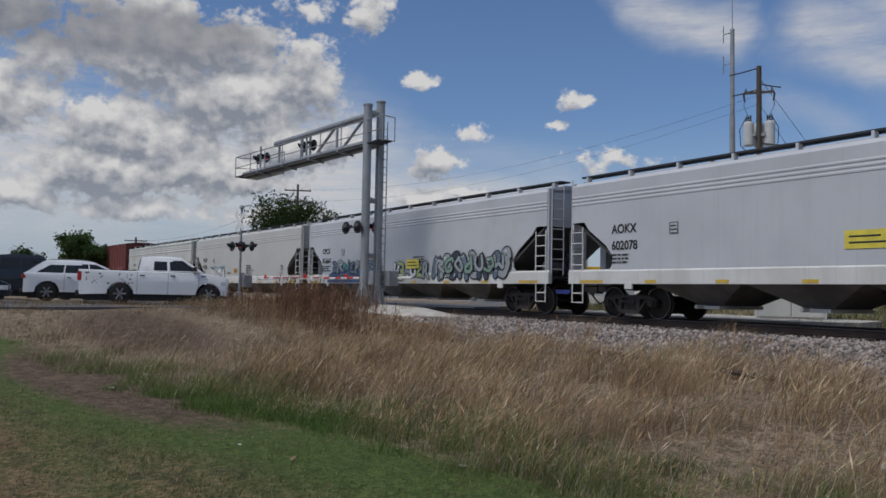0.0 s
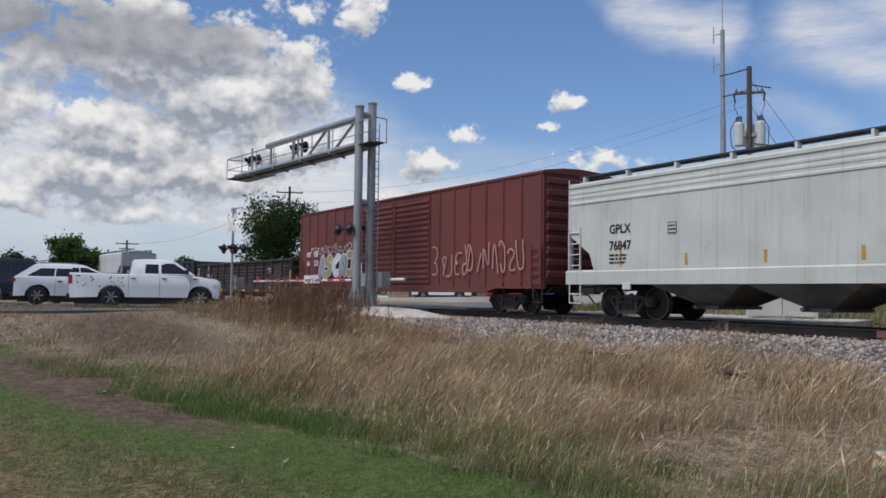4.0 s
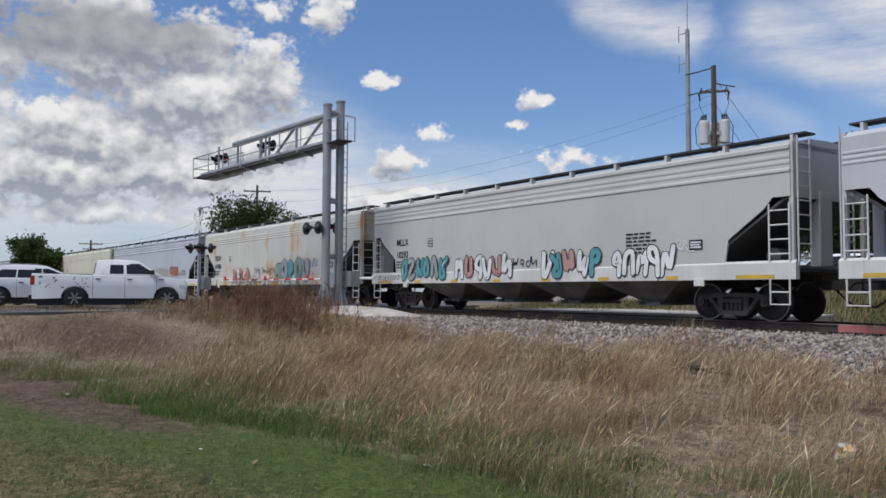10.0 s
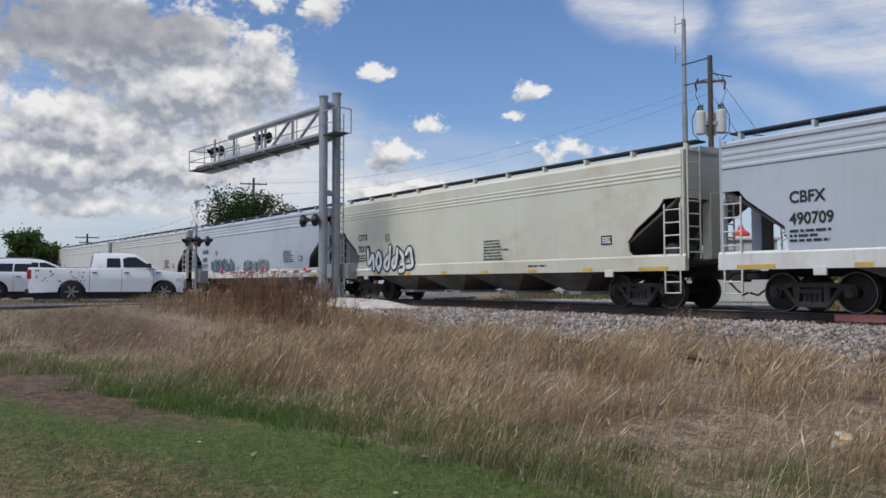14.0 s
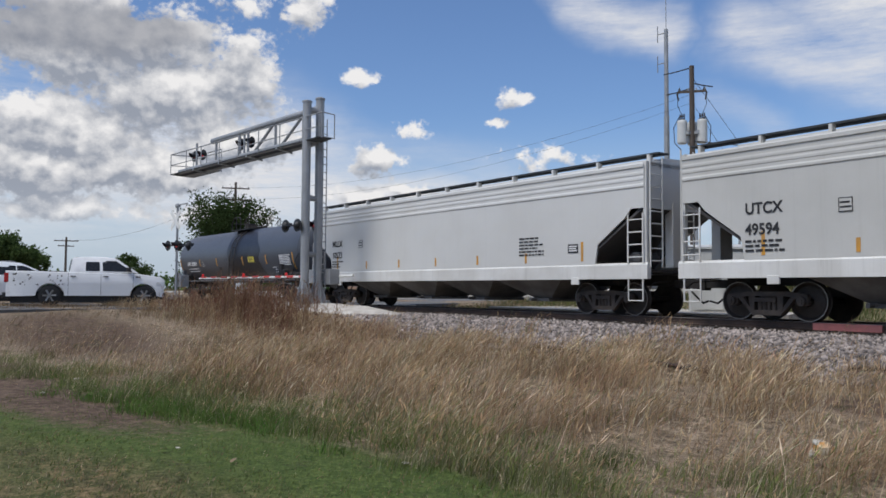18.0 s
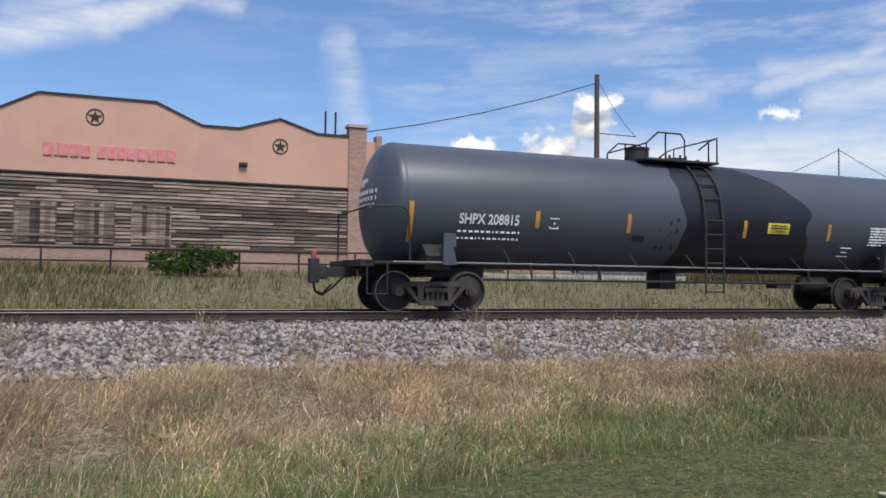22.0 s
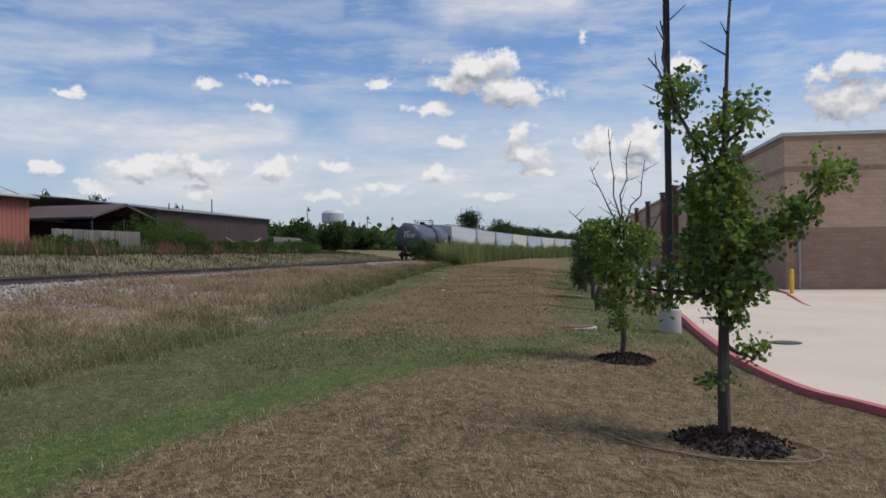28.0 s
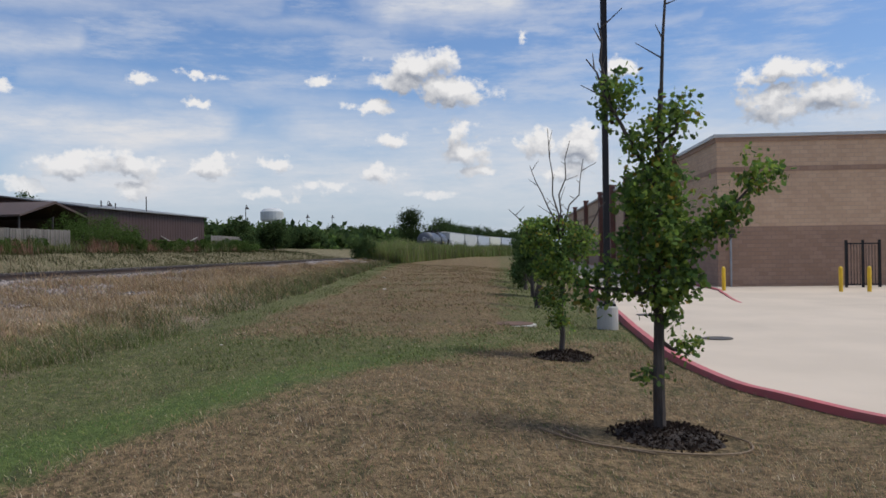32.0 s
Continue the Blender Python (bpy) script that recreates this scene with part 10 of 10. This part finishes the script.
# ---- vehicles ----
MAT_TYRE = surf("tyre_rubber", (0.018, 0.018, 0.019), None, 6.0, 0.85, bump=0.1)
MAT_RIM = surf("alloy_rim", (0.27, 0.275, 0.28), None, 4.0, 0.4, 0.7, 0.02)
MAT_CARGLASS = surf("tinted_car_glass", (0.012, 0.014, 0.016), None, 1.0, 0.22, bump=0)
MAT_TAIL = surf("red_tail_lamp", (0.42, 0.02, 0.02), None, 2.0, 0.25, bump=0)
MAT_HEAD = surf("clear_head_lamp", (0.62, 0.64, 0.66), None, 2.0, 0.15, bump=0)
MAT_PLASTIC = surf("black_trim_plastic", (0.022, 0.022, 0.024), None, 5.0, 0.6, bump=0.05)
CAR_PAINT = {k: surf("car_paint_" + k, c, tuple(v * 0.95 for v in c), 0.7, 0.22, bump=0.0, fine_mix=0.03, dirt=tuple(v * 0.75 for v in c), dirt_scale=1.2) for k, c in {
    "white": (0.74, 0.75, 0.76), "silver": (0.33, 0.34, 0.35), "red": (0.30, 0.015, 0.025), "blue": (0.03, 0.05, 0.22), "navy": (0.014, 0.019, 0.03), "pearl": (0.66, 0.68, 0.71)}.items()}


def wheel_mesh(r, w):
    bm = bmesh.new()
    lathe(bm, [(r * 0.62, -w / 2), (r * 0.9, -w / 2), (r, -w * 0.36), (r, w * 0.36), (r * 0.9, w / 2), (r * 0.62, w / 2)], 26, axis="y")
    return bm


def rim_of(r, w, side):
    bm = bmesh.new()
    lathe(bm, [(r * 0.63, side * w * 0.2), (r * 0.63, side * w * 0.46), (r * 0.56, side * w * 0.48), (r * 0.54, side * w * 0.30)][::side], 26, axis="y")
    for i in range(6):
        a = 2 * math.pi * i / 6
        rod(bm, (0.06 * r * math.cos(a), side * w * 0.42, 0.06 * r * math.sin(a)), (0.58 * r * math.cos(a), side * w * 0.44, 0.58 * r * math.sin(a)), 0.055 * r * 2, 5)
    rod(bm, (0, side * w * 0.3, 0), (0, side * w * 0.5, 0), r * 0.16, 10)
    return bm


def loft(bm, rows):
    """Skin between rings of equal count, closed at both ends."""
    rings = [[bm.verts.new(p) for p in row] for row in rows]
    n = len(rings[0])
    for a, b in zip(rings, rings[1:]):
        for i in range(n):
            bm.faces.new((a[i], a[(i + 1) % n], b[(i + 1) % n], b[i]))
    bm.faces.new(rings[0][::-1])
    bm.faces.new(rings[-1])
    return bm


def vehicle(name, x, y, z, heading, label, paint, L, W, deck, cabin, H, wheels, r, panes, category="car", group="", bed=None, tail=0.3, split=()):
    """A road vehicle, front along its own +x: a lower body with wheel arches, a cabin that narrows upwards, glass, lamps, wheels."""
    v = thing(name, pose(x, y, z, 0, 0, heading), label, category, group)
    m, h, sill = CAR_PAINT[paint], W / 2, r * 0.62
    under = [(-L / 2 + 0.06, sill + 0.12)]
    for c in wheels:
        under += [(c + r * 1.22 * math.cos(t), max(r + r * 1.2 * math.sin(t), sill)) for t in [math.pi - math.pi * i / 10 for i in range(11)]]
    under += [(L / 2 - 0.05, sill + 0.1)]
    outline = under + deck
    rows = [[(a, s * (h - 0.07 * k), b if k == 0 else b) for a, b in outline] for s, k in ((-1, 1), (-1, 0))] + [[(a, s * (h - 0.07 * k), b) for a, b in outline] for s, k in ((1, 0), (1, 1))]
    # the flanks tuck in towards top and bottom
    zt = max(b for a, b in deck)
    rows = []
    for f in (-1.0, -0.97, 0.97, 1.0):
        k = 0.0 if abs(f) == 1 else 1.0
        rows.append([(a * (0.985 if k == 0 else 1), f * h, sill + (b - sill) * (0.97 if k == 0 else 1)) for a, b in outline])
    part("body", loft(bmesh.new(), rows), m, v, smooth=True)
    x0, x1, x2, x3 = cabin                      # foot rear, roof rear, roof front, foot front
    zb = zt - 0.03
    inset = 0.17

    def flank(a, zz, s):
        t = (zz - zb) / (H - zb)
        return (a, s * (h - 0.05 - inset * t), zz)

    rows = []
    for t in (0.0, 0.9, 1.0):
        zz = zb + (H - zb) * t
        tuck = 0.05 if t == 1.0 else 0.0
        a, b = x0 + (x1 - x0) * t + tuck, x3 + (x2 - x3) * t - tuck
        w = h - 0.05 - inset * t - tuck
        rows.append([(a, -w, zz), (a + (b - a) * 0.33, -w, zz + 0.03 * t), (a + (b - a) * 0.66, -w, zz + 0.03 * t), (b, -w, zz), (b + 0.05, 0, zz), (b, w, zz), (a + (b - a) * 0.66, w, zz + 0.03 * t), (a + (b - a) * 0.33, w, zz + 0.03 * t), (a, w, zz), (a - 0.03, 0, zz)])
    part("cabin", loft(bmesh.new(), rows), m, v, smooth=True)
    z0, z1 = zb + 0.05, H - 0.12
    for s in (-1, 1):
        for a0, a1, b0, b1 in panes:            # foot from, foot to, head from, head to
            o = [flank(a0, z0, s), flank(a1, z0, s), flank(b1, z1, s), flank(b0, z1, s)]
            bm = bmesh.new()
            q = [bm.verts.new((p[0], p[1] + s * 0.006, p[2])) for p in o]
            q2 = [bm.verts.new((p[0], p[1] - s * 0.02, p[2])) for p in o]
            bm.faces.new(q)
            bm.faces.new(q2[::-1])
            for i in range(4):
                bm.faces.new((q[i], q[(i + 1) % 4], q2[(i + 1) % 4], q2[i]))
            part("side_window", bm, MAT_CARGLASS, v)
        for a in split:
            part("door_seam", B(a - 0.006, a + 0.006, *sorted((s * (h - 0.002), s * (h + 0.002))), sill + 0.1, zt - 0.06), MAT_PLASTIC, v)
            part("door_handle", B(a + 0.08, a + 0.26, *sorted((s * h, s * (h + 0.03))), zt - 0.2, zt - 0.16, bevel=0.008), MAT_PLASTIC, v)
        part("mirror", B(panes[-1][1] - 0.22, panes[-1][1] - 0.05, *sorted((s * (h - 0.03), s * (h + 0.17))), zt + 0.02, zt + 0.18, bevel=0.03), m if paint != "white" else MAT_PLASTIC, v)
        part("tail_lamp", B(-L / 2 - 0.01, -L / 2 + 0.14, *sorted((s * (h - 0.26), s * (h + 0.006))), zt - 0.08 - tail, zt - 0.08, bevel=0.02), MAT_TAIL, v)
        part("head_lamp", B(L / 2 - 0.32, L / 2 + 0.0, *sorted((s * (h - 0.42), s * (h + 0.006))), deck[0][1] - 0.24, deck[0][1] - 0.06, bevel=0.03), MAT_HEAD, v)
    for n, (a, b, sx) in (("windscreen", (x3, x2, 1)), ("rear_window", (x0, x1, -1))):
        bm = bmesh.new()
        q = []
        for t, w in ((0.14, 0.86), (0.86, 0.86)):
            zz = zb + (H - zb) * t
            p = a + (b - a) * t + sx * 0.012
            ww = (h - 0.05 - inset * t) * w
            q.append([(p, -ww, zz), (p + sx * 0.047, 0, zz), (p, ww, zz)])
        q = [[bm.verts.new(c) for c in row] for row in q]
        for i in range(2):
            bm.faces.new((q[0][i], q[0][i + 1], q[1][i + 1], q[1][i]))
        part(n, bm, MAT_CARGLASS, v)
    part("front_bumper", B(L / 2 - 0.25, L / 2 + 0.05, -h + 0.03, h - 0.03, sill + 0.02, sill + 0.28, bevel=0.05), MAT_PLASTIC, v)
    part("rear_bumper", B(-L / 2 - 0.07, -L / 2 + 0.2, -h + 0.03, h - 0.03, sill + 0.05, sill + 0.27, bevel=0.05), MAT_PLASTIC, v)
    part("underbody", B(-L / 2 + 0.2, L / 2 - 0.2, -h + 0.25, h - 0.25, sill - 0.12, sill + 0.3), MAT_PLASTIC, v)
    if bed:
        part("bed_floor", B(bed[0], bed[1], -h + 0.1, h - 0.1, zt + 0.002, zt + 0.006), MAT_PLASTIC, v)
    for c in wheels:
        for s in (-1, 1):
            w = new("wheel")
            w.parent = v
            w.matrix_basis = pose(c, s * (h - 0.13), r)
            part("tyre", wheel_mesh(r, 0.23), MAT_TYRE, w, smooth=True)
            part("rim", rim_of(r, 0.23, s), MAT_RIM, w)
    return v


def build_vehicles():
    p = vehicle("pickup_truck", -33.1, 6.82, 0.86, 79.0, "white extended-cab pickup truck with mud-spattered flanks", "white", 5.5, 1.88,
                [(2.75, 1.00), (2.6, 1.12), (1.75, 1.24), (-2.72, 1.30)], (-0.62, -0.52, 0.95, 1.78), 1.84, (-1.27, 2.0), 0.40, [(-0.08, 0.42, -0.06, 0.40), (0.52, 1.56, 0.50, 0.98)], "pickup", bed=(-2.65, -0.7), split=(-0.66, 0.46, 1.6), tail=0.34)
    part("roof_lamp", B(-0.42, -0.32, -0.1, 0.1, 1.84, 1.88, bevel=0.01), MAT_PLASTIC, p)
    rng = random.Random(4)
    for i in range(34):
        a, b = rng.uniform(-2.5, -0.75), rng.uniform(0.75, 1.2)
        s = rng.uniform(0.01, 0.035)
        part("mud_spot", P([(a + s * math.cos(t) * rng.uniform(0.7, 1.2), b + s * math.sin(t) * rng.uniform(0.7, 1.2)) for t in [k * 1.047 for k in range(6)]], -0.944, -0.94), MAT_MULCH, p)
    s = vehicle("sport_utility_car", -37.2, 4.8, 0.87, 83.0, "pearl-white sport utility car with a dark sloping glass line", "pearl", 4.75, 1.9,
                [(2.36, 0.92), (2.2, 1.02), (1.25, 1.12), (-2.3, 1.16)], (-2.3, -1.55, 0.25, 1.45), 1.68, (-1.45, 1.4), 0.39, [(-1.85, -0.85, -1.25, -0.8), (-0.79, 0.12, -0.76, 0.08), (0.16, 1.22, 0.12, 0.36)], "car", split=(-0.8, 0.05), tail=0.14)
    part("roof_spoiler", B(-2.02, -1.66, -0.6, 0.6, 1.60, 1.645, bevel=0.01), MAT_PLASTIC, s)
    for y in (-0.62, 0.62):
        part("roof_rail", bars(bmesh.new(), [(-1.5, y, 1.70), (-1.3, y, 1.74), (-0.1, y, 1.74), (0.1, y, 1.70)], 0.016), MAT_RIM, s)
    vehicle("dark_pickup_truck", -40.4, 2.5, 0.88, 86.0, "dark navy crew-cab pickup truck", "navy", 5.8, 1.98,
            [(2.85, 1.10), (2.65, 1.2), (1.45, 1.28), (-2.85, 1.28)], (-0.95, -0.80, 0.85, 1.5), 1.95, (-1.9, 1.85), 0.42, [(-0.82, 0.0, -0.72, 0.0), (0.08, 1.3, 0.06, 0.8)], "pickup", bed=(-2.75, -1.0), split=(0.04,))
    vehicle("dark_car", -35.1, -0.5, 0.86, 84.0, "dark red saloon car waiting in the queue", "navy", 4.7, 1.82,
            [(2.33, 0.70), (2.1, 0.80), (1.15, 0.90), (-1.6, 0.95), (-2.3, 0.92)], (-1.75, -0.95, 0.2, 1.1), 1.45, (-1.4, 1.38), 0.33, [(-1.35, -0.45, -0.85, -0.45), (-0.37, 0.9, -0.37, 0.28)], split=(-0.4,))
    # the far queue towards the crossing
    q = "cars queueing beyond the line"
    vehicle("mail_van", -49.9, 31.0, 1.13, 238.0, "small white right-hand-drive mail van with a blue stripe", "white", 4.4, 1.9,
            [(2.2, 0.80), (2.05, 0.95), (1.35, 1.02), (-2.2, 1.02)], (-2.19, -2.16, 0.75, 1.05), 1.95, (-1.3, 1.35), 0.33, [(-0.9, -0.15, -0.9, -0.15), (0.05, 0.78, 0.05, 0.66)], "van", q)
    vehicle("red_car", -52.4, 39.6, 1.13, 232.0, "dark red compact sport utility car", "red", 4.4, 1.82,
            [(2.2, 0.82), (2.05, 0.92), (1.2, 1.0), (-2.15, 1.06)], (-2.0, -1.6, 0.15, 1.1), 1.58, (-1.35, 1.33), 0.36, [(-1.65, -0.75, -1.4, -0.75), (-0.65, 0.92, -0.65, 0.25)], "car", q, split=(-0.7,))
    vehicle("blue_car", -51.6, 42.6, 1.13, 230.0, "bright blue low saloon car", "blue", 4.4, 1.78,
            [(2.18, 0.66), (2.0, 0.76), (1.1, 0.86), (-1.6, 0.92), (-2.15, 0.9)], (-1.85, -0.9, 0.2, 1.15), 1.34, (-1.35, 1.33), 0.32, [(-1.35, -0.45, -0.8, -0.45), (-0.37, 0.9, -0.37, 0.28)], "car", q, split=(-0.4,))
    vehicle("silver_car", -48.9, 45.4, 1.20, 230.0, "silver-grey sport utility car with dark windows", "silver", 4.5, 1.82,
            [(2.22, 0.84), (2.05, 0.94), (1.2, 1.02), (-2.2, 1.08)], (-2.1, -1.75, 0.15, 1.1), 1.62, (-1.38, 1.36), 0.36, [(-1.75, -0.8, -1.5, -0.8), (-0.7, 0.92, -0.7, 0.25)], "car", q, split=(-0.75,))
    for x, y in ((-59.6, 61.8), (-57.0, 64.6)):
        vehicle("white_car", x, y, 1.18, 224.0, "white car standing by the fuel pumps", "white", 4.5, 1.8,
                [(2.2, 0.72), (2.05, 0.82), (1.15, 0.9), (-2.2, 0.98)], (-2.0, -1.3, 0.2, 1.1), 1.5, (-1.35, 1.33), 0.33, [(-1.5, -0.5, -1.1, -0.5), (-0.42, 0.9, -0.42, 0.28)], "car", "white cars by the fuel station", split=(-0.46,))
    vehicle("large_white_car", -24.8, 43.0, 1.80, 180.0, "large white sport utility car on the street", "white", 5.4, 2.0,
            [(2.68, 1.0), (2.5, 1.12), (1.5, 1.2), (-2.65, 1.22)], (-2.6, -2.4, 0.5, 1.4), 1.95, (-1.6, 1.62), 0.42, [(-2.3, -1.2, -2.15, -1.2), (-1.1, -0.05, -1.1, -0.05), (0.05, 1.2, 0.05, 0.55)], split=(-1.15, 0.0))


build_vehicles()

# ---- small things lying about ----
MAT_LITTER = surf("white_litter", (0.52, 0.49, 0.43), (0.36, 0.33, 0.28), 8.0, 0.8, bump=0.3)
MAT_FOAM = surf("weathered_orange_foam", (0.62, 0.30, 0.07), (0.72, 0.66, 0.52), 9.0, 0.9, bump=0.6, fine=50)


def lump(bm, at, r, seed, flat=0.7, n=9):
    """An uneven rounded lump."""
    rng = random.Random(seed)
    rings = []
    for i in range(1, 5):
        a = math.pi * i / 5
        rings.append([bm.verts.new((at[0] + r * math.sin(a) * math.cos(t) * rng.uniform(0.7, 1.25), at[1] + r * math.sin(a) * math.sin(t) * rng.uniform(0.7, 1.25), at[2] + r * flat * math.cos(a) * rng.uniform(0.8, 1.2))) for t in [2 * math.pi * k / n for k in range(n)]])
    for p, q in zip(rings, rings[1:]):
        for k in range(n):
            bm.faces.new((p[k], p[(k + 1) % n], q[(k + 1) % n], q[k]))
    bm.faces.new(rings[0])
    bm.faces.new(rings[-1][::-1])
    return bm


def build_small_things():
    z = ground_at(-3.8, 6.8)
    d = thing("foam_scrap", pose(-3.8, 6.8, z + 0.12), "torn white and orange foam scrap in the weeds", "debris")
    part("core", lump(bmesh.new(), (0, 0, 0.05), 0.085, 3, 0.9), MAT_FOAM, d)
    part("skin", lump(bmesh.new(), (-0.03, -0.02, 0.10), 0.055, 4, 0.6), MAT_LITTER, d)
    part("skin", lump(bmesh.new(), (-0.09, 0.0, 0.0), 0.04, 5, 1.2), MAT_LITTER, d)
    for i, (x, y, s) in enumerate(((32.0, 3.7, 0.16), (45.8, 5.3, 0.2), (-12.9, 2.1, 0.09), (-14.6, 2.9, 0.12), (-6.0, 3.9, 0.06), (-7.6, 2.4, 0.04), (-5.0, 3.0, 0.04), (5.2, 4.4, 0.06), (13.0, 4.2, 0.05), (-5.4, 4.9, 0.10))):
        t = thing("litter_scrap", pose(x, y, ground_at(x, y) + 0.02, 0, 0, 50 * i), "pale scrap of litter lying on the grass", "litter", "litter on the grass")
        part("scrap", lump(bmesh.new(), (0, 0, 0.01), s * 0.55, 20 + i, 0.25), MAT_LITTER, t)
    # old rails and ties left in the weeds
    for a, b in (((-12.2, 11.0), (-9.4, 10.7)), ((-9.0, 10.6), (-7.0, 10.2)), ((-6.3, 12.0), (-5.0, 12.6))):
        za, zb = ground_at(*a) + 0.10, ground_at(*b) + 0.10
        t = thing("old_rail", pose(0, 0, 0), "rusty length of old rail lying in the weeds", "rail", "scrap rails")
        part("bar", bars(bmesh.new(), [(*a, za), (*b, zb)], 0.045, 6), MAT_RAIL, t)
    rng = random.Random(8)
    for i in range(26):
        x = rng.uniform(-9, 14)
        y = rng.uniform(-1.5, 4.5)
        if math.hypot(x, y) < 3.2 or math.hypot(x - 7.41, y + 1.66) < 1.0:
            continue
        t = thing("fallen_leaf", pose(x, y, ground_at(x, y) + 0.045, rng.uniform(-15, 15), rng.uniform(-15, 15), rng.uniform(0, 360)), "dry brown leaf fallen on the lawn", "leaf", "fallen leaves")
        bm = bmesh.new()
        k = rng.uniform(0.06, 0.1)
        v = [bm.verts.new((p[0] * k, p[1] * k, p[2] * k)) for p in OAK]
        for f in OAK_FACES:
            bm.faces.new([v[j] for j in f])
        part("blade", bm, MAT_HOSE, t)


build_small_things()


# ---- what moves ----
def along(t, off):
    """Place along the line at t of what stood at off at 16 s."""
    return off + 14.10 * (t - 16) - 0.0342 * (t - 16) ** 2


def on_line(s):
    return pose(s, track_y(s), RAIL_Z, 0, 0, track_turn(s))


def motions():
    for car, off in TRAIN:
        walk(car, [(t, on_line(along(t, off))) for t in range(0, 33)])
    for wheel, dx in SPINNING:      # the tank car's wheels roll as it passes
        walk(wheel, [(k / 20, pose(dx, 0, 0.457, 0, math.degrees(along(k / 20, 0) / 0.457) % 360)) for k in range(0, 641)])


motions()
